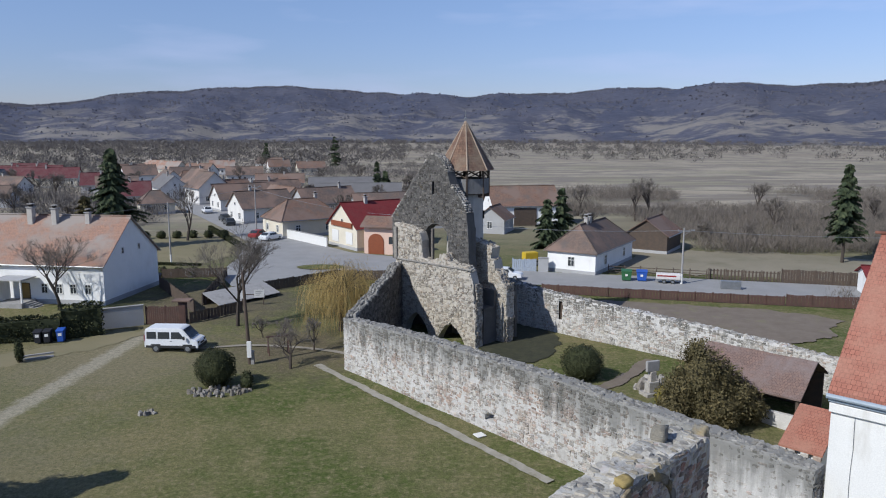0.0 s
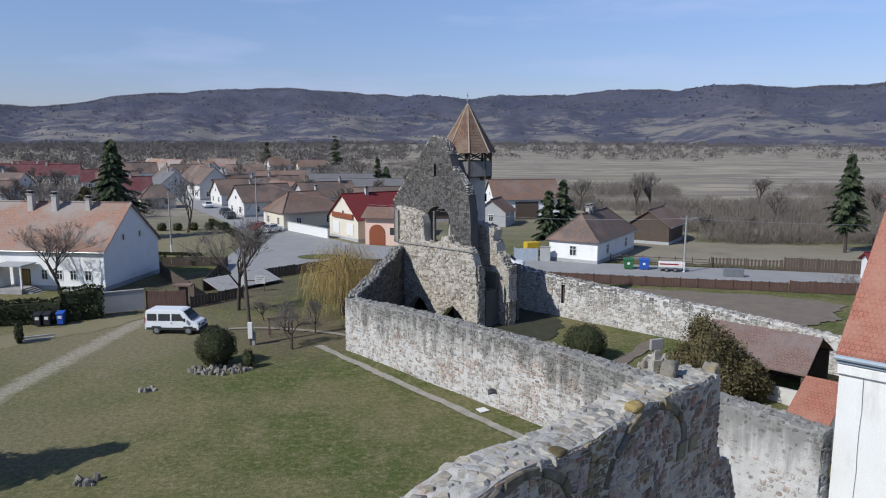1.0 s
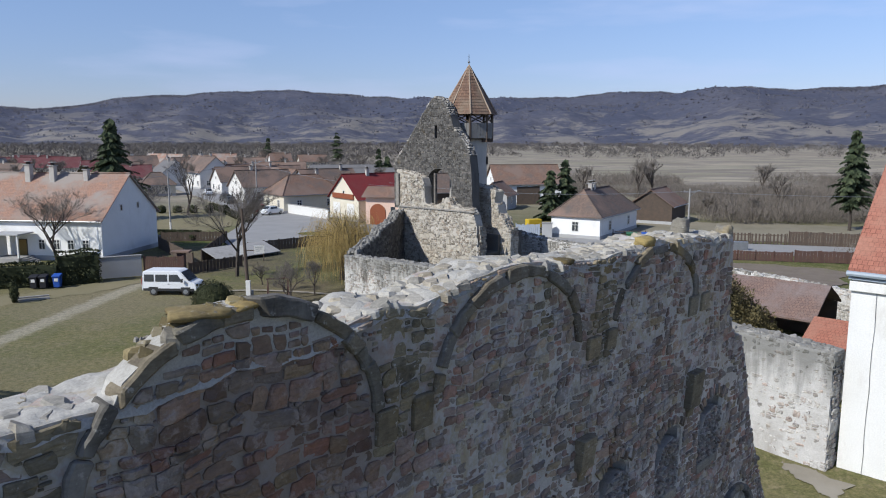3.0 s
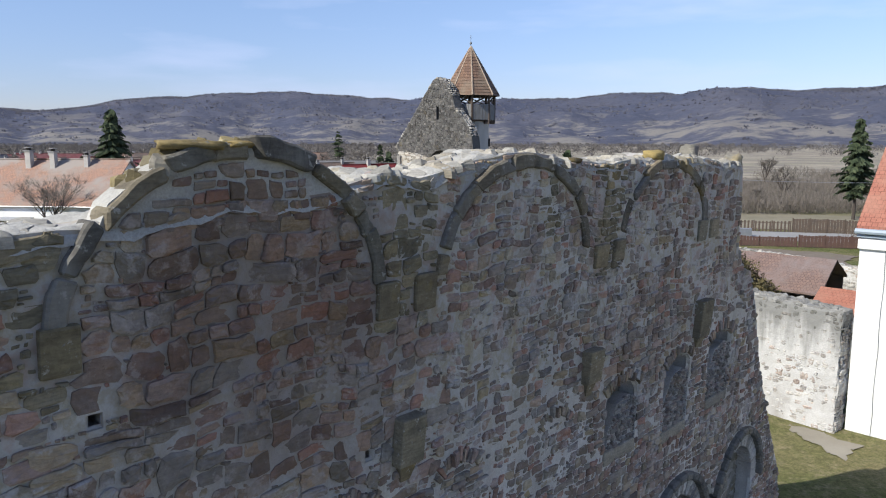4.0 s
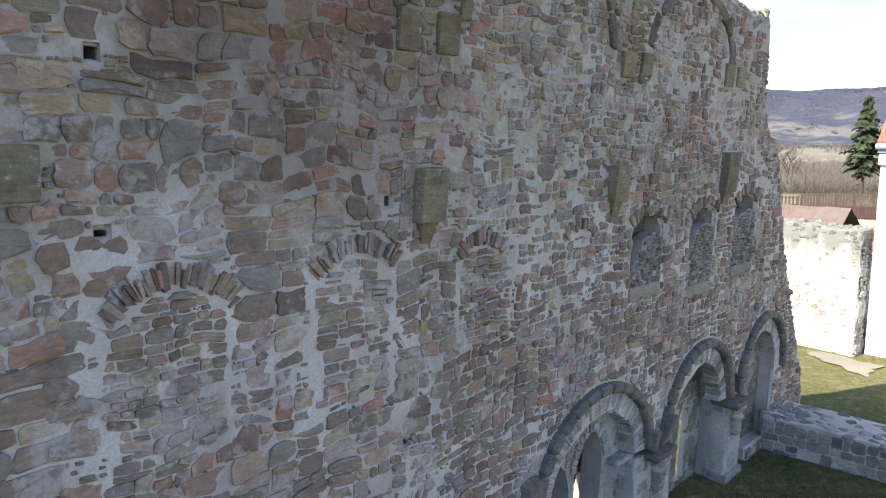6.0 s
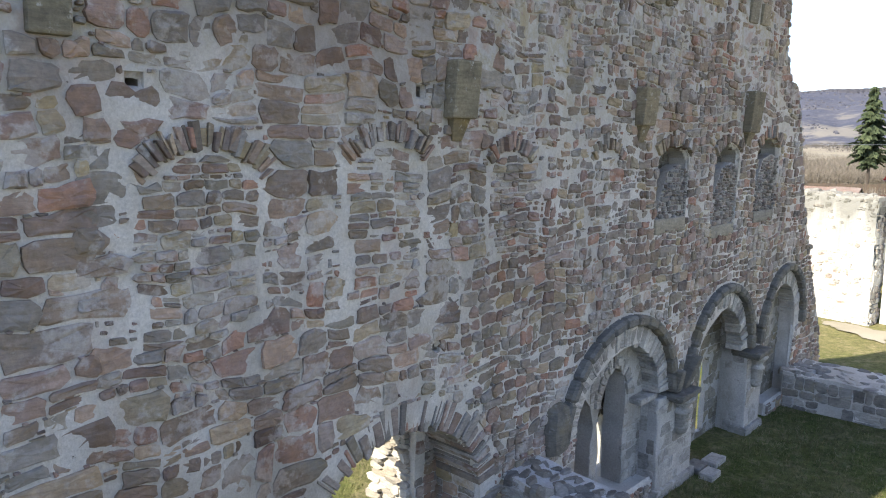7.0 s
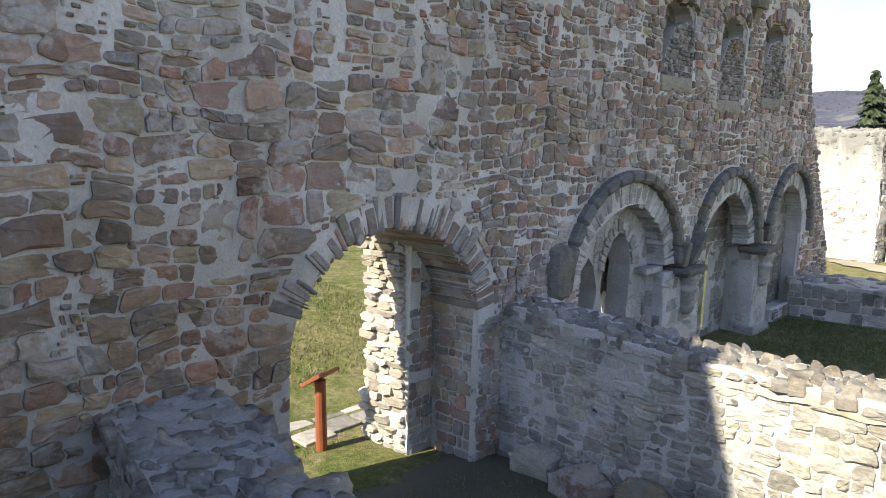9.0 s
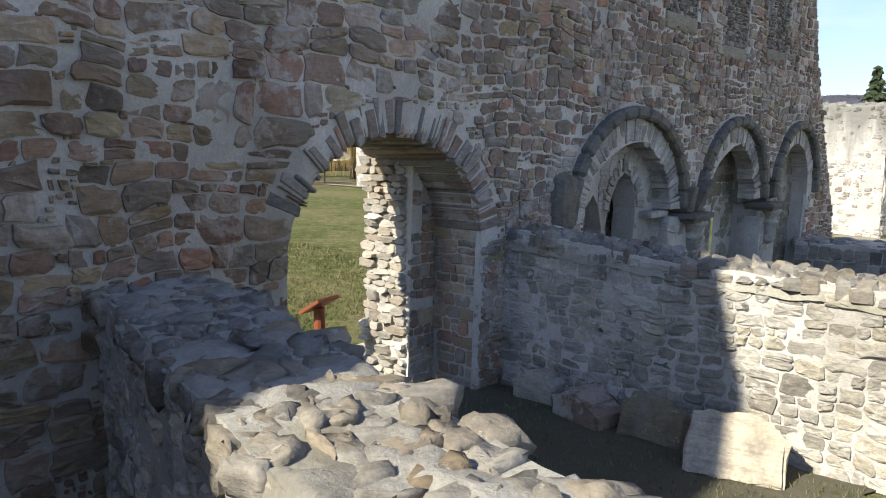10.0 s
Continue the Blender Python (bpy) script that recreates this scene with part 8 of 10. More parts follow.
def bush(m, radius, label, mat, n=1400, squash=(1, 1, 0.9), size=0.13, name="bush", category="bush", seed=1, lift=0.8, group=""):
    rng = random.Random(seed)
    t = thing(name, m, label, category, group)
    bm = bmesh.new()
    for k in range(5):
        a = k * 1.26
        tube(bm, (0, 0, -0.1), (0.5 * radius * math.cos(a), 0.5 * radius * math.sin(a), radius * lift), 0.05, 0.02, 5)
    part("stems", bm, M_BARK, t)
    core = bmesh.new()
    bmesh.ops.create_icosphere(core, subdivisions=3, radius=radius * 0.84, matrix=Matrix.Translation((0, 0, radius * lift)) @ Matrix.Diagonal((*squash, 1)))
    for v in core.verts:
        v.co += v.co.normalized() * 0.1 * radius * noise.noise(v.co * 2 + Vector((seed, 0, 0)))
    part("inner_foliage", core, mat, t)
    v, f = leaf_cloud(rng, n, radius, size, squash, 0.35, (0, 0, radius * lift))
    part("crown", from_data("crown", v, f, mat), None, t)
    return t


def conifer(m, height, spread, label, mat, clear=0.08, seed=1, tiers=34, name="spruce_tree", group="conifers", leaf=0.42):
    rng = random.Random(seed)
    t = thing(name, m, label, "tree", group)
    bm = bmesh.new()
    tube(bm, (0, 0, -0.2), (0, 0, height * 0.97), height * 0.018, 0.02, 7)
    part("trunk", bm, M_BARK, t)
    verts, faces = [], []
    limbs = bmesh.new()
    for i in range(tiers):
        h = height * (clear + (1 - clear) * (i + rng.uniform(-0.8, 0.8)) / tiers)
        k = max(0.02, 1 - (h / height - clear) / (1 - clear))
        reach = spread * (k ** 0.8) * min(1, 0.55 + 1.6 * (1 - k)) * rng.uniform(0.75, 1.12) + 0.12
        for j in range(rng.randint(6, 9)):
            a = rng.uniform(0, 2 * math.pi)
            r = reach * rng.uniform(0.42, 1.15) * (1 + 0.22 * noise.noise((h * 0.6, a, seed)))
            h2 = h + rng.uniform(-0.35, 0.35)
            tip = Vector((math.cos(a) * r, math.sin(a) * r, h2 - r * rng.uniform(-0.05, 0.4)))
            root = Vector((0, 0, h2))
            if r > 0.8:
                tube(limbs, root, root.lerp(tip, 0.8), 0.03, 0.012, 3, False)
            n = max(3, int(r / leaf * 3.4))
            side = Vector((-math.sin(a), math.cos(a), 0))
            for q in range(n):
                s = (q + 0.6) / n
                c = root.lerp(tip, s) + Vector((0, 0, 0.12 * r * math.sin(s * 3.1)))
                for sg in (-1, 1):
                    w = leaf * rng.uniform(0.5, 1.15) * (1.15 - 0.5 * s)
                    e = c + side * sg * w + Vector((math.cos(a) * w * 0.5, math.sin(a) * w * 0.5, -w * rng.uniform(0.2, 0.7)))
                    u = Vector((0, 0, 0.10 + 0.1 * rng.random())) * w / leaf
                    b = len(verts)
                    verts += [c + u, c - u * 1.6, e - u * 1.8, e + u * 0.3]
                    faces.append((b, b + 1, b + 2, b + 3))
    part("limbs", limbs, M_BARK, t)
    part("crown", from_data("crown", verts, faces, mat), None, t)
    return t


def bare_tree(m, height, label, seed=1, spread=0.55, trunk=0.35, depth=5, name="bare_tree", group="bare trees", mat=None, lean=(0, 0), thick=0.022, kids=(3, 4), twig=0.012):
    """A leafless tree: a tapered trunk that forks into limbs, branches and twigs."""
    rng = random.Random(seed)
    t = thing(name, m, label, "tree", group)
    bark = mat or M_BARK
    trunk_bm, limb_bm = bmesh.new(), bmesh.new()
    verts, faces = [], []

    def grow(p, d, length, r, level):
        bend = Vector((rng.gauss(0, 1), rng.gauss(0, 1), rng.gauss(0, 0.6))) * 0.13
        mid = p + d * length * 0.5 + bend * length * 0.35
        end = p + (d + bend).normalized() * length
        if level <= 2:
            bm = trunk_bm if level == 0 else limb_bm
            tube(bm, p, mid, r, r * 0.85, 6 if level == 0 else 5, False)
            tube(bm, mid, end, r * 0.85, r * 0.66, 6 if level == 0 else 5, False)
        else:
            for a, b, r0, r1 in ((p, mid, r, r * 0.8), (mid, end, r * 0.8, r * 0.4)):
                x = (b - a).cross(Vector((rng.random() - 0.5, rng.random() - 0.5, 0.6)))
                x = x.normalized() if x.length > 1e-5 else Vector((1, 0, 0))
                y = (b - a).normalized().cross(x)
                k = len(verts)
                verts.extend([a + x * r0, a - x * r0 * 0.5 + y * r0 * 0.8, a - x * r0 * 0.5 - y * r0 * 0.8, b + x * r1, b - x * r1 * 0.5 + y * r1 * 0.8, b - x * r1 * 0.5 - y * r1 * 0.8])
                faces.extend([(k, k + 1, k + 4, k + 3), (k + 1, k + 2, k + 5, k + 4), (k + 2, k, k + 3, k + 5)])
        if level >= depth:
            return
        n = rng.randint(*kids) + (1 if level == 0 else 0)
        for i in range(n):
            side = Vector((rng.gauss(0, 1), rng.gauss(0, 1), rng.gauss(0, 0.5))).normalized()
            nd = (d + bend * 0.5 + side * spread * rng.uniform(0.7, 1.4) + Vector((0, 0, 0.18))).normalized()
            start = end if i < 2 else p.lerp(end, rng.uniform(0.45, 0.9))
            grow(start, nd, length * rng.uniform(0.58, 0.8), max(twig, r * rng.uniform(0.45, 0.62)), level + 1)

    grow(Vector((0, 0, -0.15)), Vector((lean[0], lean[1], 1)).normalized(), height * trunk, height * thick, 0)
    part("trunk", trunk_bm, bark, t)
    part("limb_crown", limb_bm, bark, t)
    part("twig_crown", from_data("twig_crown", verts, faces, M_TWIG), None, t)
    return t


def willow(m, height, radius, label, seed=3):
    rng = random.Random(seed)
    t = thing("weeping_willow", m, label, "tree")
    bm = bmesh.new()
    tube(bm, (0, 0, -0.2), (0.15, 0.1, height * 0.45), 0.28, 0.2, 8)
    part("trunk", bm, M_BARK, t)
    limbs = bmesh.new()
    verts, faces = [], []
    for i in range(60):
        a = rng.uniform(0, 2 * math.pi)
        r = radius * math.sqrt(rng.uniform(0.02, 1.0))
        top = Vector((math.cos(a) * r * 0.8, math.sin(a) * r * 0.8, height * rng.uniform(0.72, 1.0) * (1 - 0.3 * (r / radius) ** 2)))
        fork = Vector((0.15, 0.1, height * 0.42))
        mid = fork.lerp(top, 0.55) + Vector((0, 0, height * 0.07))
        tube(limbs, fork, mid, 0.06, 0.035, 4, False)
        tube(limbs, mid, top, 0.035, 0.012, 4, False)
        for j in range(44):
            q = (mid if j % 3 == 0 else top) + Vector((rng.gauss(0, 0.55), rng.gauss(0, 0.55), rng.gauss(-0.1, 0.4)))
            out = Vector((q.x + rng.gauss(0, 1), q.y + rng.gauss(0, 1), 0)).normalized()
            n = 5
            drop = q.z * min(0.97, abs(rng.gauss(0.55, 0.25))) / n
            w = rng.uniform(0.005, 0.011)
            prev = q
            for s in range(n):
                nxt = prev + Vector((out.x * 0.34 * (1 - s / n) + rng.gauss(0, 0.07), out.y * 0.34 * (1 - s / n) + rng.gauss(0, 0.07), -drop * (0.5 + s * 0.25) + (0.1 if s == 0 else 0)))
                nxt.z = max(nxt.z, 0.05)
                x = Vector((rng.gauss(0, 1), rng.gauss(0, 1), 0)).normalized() * w
                k = len(verts)
                verts += [prev - x, prev + x, nxt + x * 0.8, nxt - x * 0.8]
                faces.append((k, k + 1, k + 2, k + 3))
                prev = nxt
    part("limb_crown", limbs, M_BARK, t)
    part("weeping_crown", from_data("weeping_crown", verts, faces, M_WILLOW), None, t)


willow(at_plan(-9.4, 64.8), 7.0, 3.4, "leafless weeping willow with golden hanging twigs")
bush(at_plan(-16.3, 50.0, 0, 0.0), 1.45, "round clipped dark evergreen bush in a ring of stones", M_HEDGE, 11000, (1, 1, 1.0), 0.055, seed=3, lift=0.95)
bush(at_plan(-13.9, 49.3), 0.5, "small dark evergreen beside the round bush", M_HEDGE, 500, (0.9, 0.9, 1.5), 0.09, seed=4, lift=1.3)
bush(at_plan(10.3, 51.6), 1.5, "round clipped evergreen bush in the nave", M_HEDGE, 12000, (1.05, 1.05, 0.95), 0.05, seed=5, lift=0.8)


def lobed_bush(m, lobes, label, mat, seed):
    """A broad bush of several uneven lobes: (x, y, z, radius, squash)."""
    rng = random.Random(seed)
    t = thing("conifer_bush", m, label, "bush")
    bm = bmesh.new()
    for x, y, z, r, s in lobes:
        tube(bm, (x * 0.2, y * 0.2, -0.2), (x, y, z), 0.09, 0.03, 6)
    part("stem", bm, M_BARK, t)
    for x, y, z, r, s in lobes:
        core = bmesh.new()
        bmesh.ops.create_icosphere(core, subdivisions=3, radius=r * 0.6, matrix=Matrix.Translation((x, y, z)) @ Matrix.Diagonal((1, 1, s, 1)))
        for v in core.verts:
            v.co += (v.co - Vector((x, y, z))).normalized() * 0.25 * r * noise.noise(v.co * 1.9)
        part("inner_foliage", core, mat, t)
        part("crown", from_data("crown", *leaf_cloud(rng, int(3200 * r * r), r, 0.085, (1, 1, s), 0.5, (x, y, z), 0.4, 0.4), mat), None, t)


lobed_bush(at_plan(16.4, 43.2), [(-1.5, 0.2, 1.7, 1.3, 1.2), (-0.4, -0.1, 2.9, 1.5, 1.45), (0.9, 0.3, 2.4, 1.4, 1.2), (2.0, -0.2, 1.6, 1.2, 1.1), (-2.2, -0.4, 1.0, 1.0, 1.0), (2.9, 0.0, 0.9, 0.9, 1.0), (0.3, -0.9, 1.4, 1.4, 1.0), (-0.6, 0.4, 4.3, 0.7, 1.5)], "broad brownish conifer bush beside the shed", M_THUJA, 6)
bush(at_plan(15.0, 46.0), 0.9, "yellow-green bush inside the ruin", M_YELLOWBUSH, 700, (1, 1, 1.1), 0.13, seed=7)
bush(at_plan(-33.6, 55.4), 0.42, "small columnar cypress on the lawn", M_HEDGE, 700, (0.8, 0.8, 2.3), 0.09, name="cypress", seed=8, lift=2.1)
for k, (x, y) in enumerate(((-37.6, 92.3), (-35.7, 92.2), (-33.6, 92.1), (-31.7, 92.0))):
    bush(at_plan(x, y - 1.6), 0.75, "clipped round shrub at the park edge", M_HEDGE, 420, (1, 1, 0.9), 0.13, name="shrub", seed=20 + k, group="park shrubs")
for k in range(7):
    bush(at_plan(-54 + 2.6 * k, 123.5 + 0.4 * k), 0.85, "clipped round shrub at the park edge", M_HEDGE, 300, (1, 1, 0.9), 0.16, name="shrub", seed=30 + k, group="park shrubs")


def hedge(p, q, height, width, label, seed=1, mat=None, density=260):
    rng = random.Random(seed)
    p, q = Vector((*p, 0)), Vector((*q, 0))
    d = q - p
    t = thing("hedge", Matrix.Translation(p) @ Matrix.Rotation(math.atan2(d.y, d.x), 4, "Z"), label, "hedge")
    core = bmesh.new()
    box(core, 0, d.length, -width * 0.38, width * 0.38, -0.1, height * 0.86)
    bmesh.ops.subdivide_edges(core, edges=core.edges[:], cuts=8, use_grid_fill=True)
    for v in core.verts:
        v.co += Vector((0, 0.2 * noise.noise(v.co * 1.3), 0.25 * noise.noise(v.co * 0.9)))
    part("inner_foliage", core, mat or M_HEDGE, t)
    verts, faces = [], []
    for _ in range(int(density * d.length)):
        x = rng.uniform(-0.2, d.length + 0.2)
        a = rng.uniform(0, math.pi)
        hh = height * (1 + 0.12 * noise.noise((x * 0.7, seed, 0)))
        c = Vector((x, math.cos(a) * width * 0.5 * rng.uniform(0.8, 1.1), hh * (0.05 + 0.95 * min(1, math.sin(a) * rng.uniform(0.6, 1.5)))))
        u = Vector((rng.gauss(0, 1), rng.gauss(0, 1), rng.gauss(0, 1))).normalized() * 0.13
        w = u.cross(Vector((rng.gauss(0, 1), rng.gauss(0, 1), rng.gauss(0, 1)))).normalized() * 0.08
        k = len(verts)
        verts += [c - u, c + w, c + u, c - w]
        faces.append((k, k + 1, k + 2, k + 3))
    part("leaves", from_data("leaves", verts, faces, mat or M_HEDGE), None, t)


hedge((-48, 58.6), (-33.8, 62.4), 2.1, 1.6, "tall dark evergreen hedge along the garden", 1)
hedge((-33.9, 62.6), (-31.0, 64.0), 2.9, 1.8, "overgrown dark evergreens by the garden wall", 2)
hedge((-44, 136), (-30, 110), 0.8, 0.9, "low clipped hedge round the park", 3)
hedge((-50, 100.5), (-33.5, 98.0), 0.35, 0.5, "low clipped edging in the park", 4)

conifer(at_plan(-51.6, 113), 16.0, 5.2, "tall dark spruce behind the white house", M_SPRUCE, 0.04, 2, 44, leaf=0.62)
conifer(at_plan(-53.5, 108), 8.8, 3.4, "smaller green conifer beside the spruce", M_THUJA, 0.04, 3, 26, leaf=0.55)
conifer(at_plan(56.2, 100.5), 13.6, 3.3, "tall spruce with a bare lower trunk", M_SPRUCE, 0.26, 4, 34, leaf=0.55)
conifer(at_plan(16.4, 113.5), 8.2, 2.9, "dark spruce beside the barn", M_SPRUCE, 0.03, 5, 28, leaf=0.45)
conifer(at_plan(18.9, 115), 9.6, 3.0, "dark spruce beside the barn", M_SPRUCE, 0.03, 6, 28, leaf=0.45)
conifer(at_plan(-15.5, 196), 8.0, 3.0, "far dark conifer behind the red roof", M_SPRUCE, 0.03, 7, 20, leaf=0.6)
conifer(at_plan(-19.5, 215), 10.0, 2.2, "far slender conifer behind the sheds", M_SPRUCE, 0.03, 8, 20, leaf=0.6)
conifer(at_plan(-92, 380), 14.0, 4.0, "far dark conifer in the village", M_SPRUCE, 0.03, 9, 18, leaf=0.9)
conifer(at_plan(-62, 420), 17.0, 6.0, "far broad conifer in the village", M_SPRUCE, 0.03, 10, 18, leaf=1.1)
conifer(at_plan(75, 96), 7.5, 2.4, "dark conifer by the road", M_SPRUCE, 0.05, 11, 20, leaf=0.5)
conifer(at_plan(-26.2, 30.0), 9.5, 4.4, "spruce at the lawn's edge, casting a long shadow", M_SPRUCE, 0.03, 12, 26, leaf=0.6)

bare_tree(at_plan(-19.4, 66.5), 12.2, "bare lime tree with dense dark branches on the lawn", 31, 0.6, 0.27, 6, thick=0.016, kids=(4, 4), twig=0.008)
bare_tree(at_plan(-39.5, 73.0), 11.5, "bare young tree before the white house", 19, 0.62, 0.25, 6, thick=0.015, kids=(3, 4), twig=0.009)
bare_tree(at_plan(-11.8, 53.9), 4.2, "old bare fruit tree on the lawn", 13, 0.95, 0.30, 6, thick=0.03, kids=(3, 4), twig=0.007)
bare_tree(at_plan(-43.5, 122), 10.5, "bare tree beside the park", 14, 0.4, 0.32, 6, kids=(3, 3), twig=0.02)
bare_tree(at_plan(-10.8, 58.6), 3.6, "bare fruit tree with thin twigs", 15, 0.7, 0.3, 5, kids=(3, 4))
bare_tree(at_plan(-13.5, 59.8), 3.4, "bare fruit tree with thin twigs", 16, 0.7, 0.3, 5, kids=(3, 4))
bare_tree(at_plan(-16.0, 62.5), 3.0, "bare bushy shrub on the lawn", 17, 0.8, 0.25, 5, kids=(3, 4))
for k, (x, y, h) in enumerate(((44, 152, 13), (40, 150, 12), (62, 135, 10), (30, 160, 10), (84, 140, 10), (70, 160, 11), (-85, 150, 9), (-95, 160, 10), (-72, 140, 8), (-105, 150, 9), (-8, 180, 8), (5, 175, 8), (26, 128, 6), (44, 122, 5), (50, 118, 5), (-120, 170, 10), (-100, 235, 10), (-55, 250, 10), (-30, 260, 11), (-80, 320, 12), (-20, 145, 8), (-47, 205, 9), (-33, 178, 9), (-15, 172, 9), (-62, 145, 8), (-70, 150, 8), (-84, 190, 10), (-110, 205, 10), (-125, 225, 10), (-140, 235, 10), (-40, 240, 11), (-10, 215, 10), (10, 205, 9), (-70, 250, 11))):
    bare_tree(at_plan(x, y), h, "bare tree among houses and scrub", 40 + k, 0.55, 0.26, 5, kids=(3, 4), twig=0.035)


# ---- scrub and far woods: nobody could count them ----
def scrub(name, label, seed, n, place, size, mat, blades=9, thick=(0.012, 0.03), up=(0.7, 1.8)):
    """Low leafless clumps: short twigs that fan out of a rounded bush."""
    rng = random.Random(seed)
    verts, faces = [], []
    for _ in range(n):
        x, y, s = place(rng)
        s *= rng.uniform(*size)
        high = s * rng.uniform(0.7, 1.3)
        for b in range(blades):
            a, e = rng.uniform(0, 2 * math.pi), rng.random() ** 0.7
            r = math.sqrt(rng.random()) * s * math.sqrt(max(0.05, 1 - (e * 0.95) ** 2))
            c = Vector((x + math.cos(a) * r, y + math.sin(a) * r, e * high))
            tip = c + Vector((math.cos(a) * 0.35 + rng.gauss(0, 0.35), math.sin(a) * 0.35 + rng.gauss(0, 0.35), rng.uniform(*up))).normalized() * s * rng.uniform(0.25, 0.6)
            side = Vector((rng.gauss(0, 1), rng.gauss(0, 1), rng.gauss(0, 0.4))).normalized() * s * rng.uniform(*thick)
            k = len(verts)
            verts += [c - side, c + side, tip]
            faces.append((k, k + 1, k + 2))
    ob = part(name, from_data(name, verts, faces, mat), None)
    return tagged(ob, label, "scrub", kind="stuff")


def scrub_right(rng):
    while True:
        y = 104 + 110 * rng.random() ** 1.3
        x = rng.uniform(0.02, 0.74) * y
        d = noise.noise((x * 0.03, y * 0.03, 3)) + 0.5 * noise.noise((x * 0.09, y * 0.09, 5))
        if 8 < x < 64 and y < 113 - 5 * smooth(30.0, 46.0, x) or x < 40 and y < 158 or x < 18:
            continue
        if d > -0.25 and (y < 175 or d > 0.1):
            return x, y, 0.7 + 0.6 * max(0, d)


def scrub_far(rng):
    while True:
        y = 260 + 1300 * rng.random() ** 0.9
        x = rng.uniform(-0.75, 0.75) * y
        open_field = x > -0.12 * y and y < 470 + 90 * noise.noise((x * 0.01, 3.0, 0))
        if open_field or y < 380 and rng.random() < 0.8:
            continue
        d = noise.noise((x * 0.004, y * 0.011, 9)) + 0.5 * noise.noise((x * 0.02, y * 0.03, 5))
        if d > 0.12 or x < -0.05 * y and d > -0.22 or rng.random() < 0.05:
            return x, y, 1.0 + y * 0.0006


def scrub_village(rng):
    while True:
        y = rng.uniform(125, 420)
        x = rng.uniform(-0.66, 0.02) * y
        street = -14 - (y - 100) * 0.56
        if abs(x - street) < 12 or y < 160 and x > -40:
            continue
        if noise.noise((x * 0.03, y * 0.03, 2)) > -0.02:
            return x, y, 1.0


scrub("scrub_valley", "leafless brown scrub and young trees in the valley", 1, 4600, scrub_right, (1.2, 3.0), M_SCRUB, 62, (0.008, 0.02))
scrub("scrub_far", "far belts of leafless bushes and trees", 2, 5200, scrub_far, (1.6, 3.8), M_SCRUBFAR, 34, (0.05, 0.11), (0.1, 0.9))
scrub("scrub_village", "bare bushes and orchard trees between the houses", 3, 2300, scrub_village, (1.2, 2.8), M_SCRUBFAR, 50, (0.012, 0.03))
scrub("garden_scrub", "bare twiggy bushes by the road", 4, 70, lambda r: (r.uniform(42, 50), r.uniform(70, 78), 1.0), (0.6, 1.3), M_SCRUB, 40)


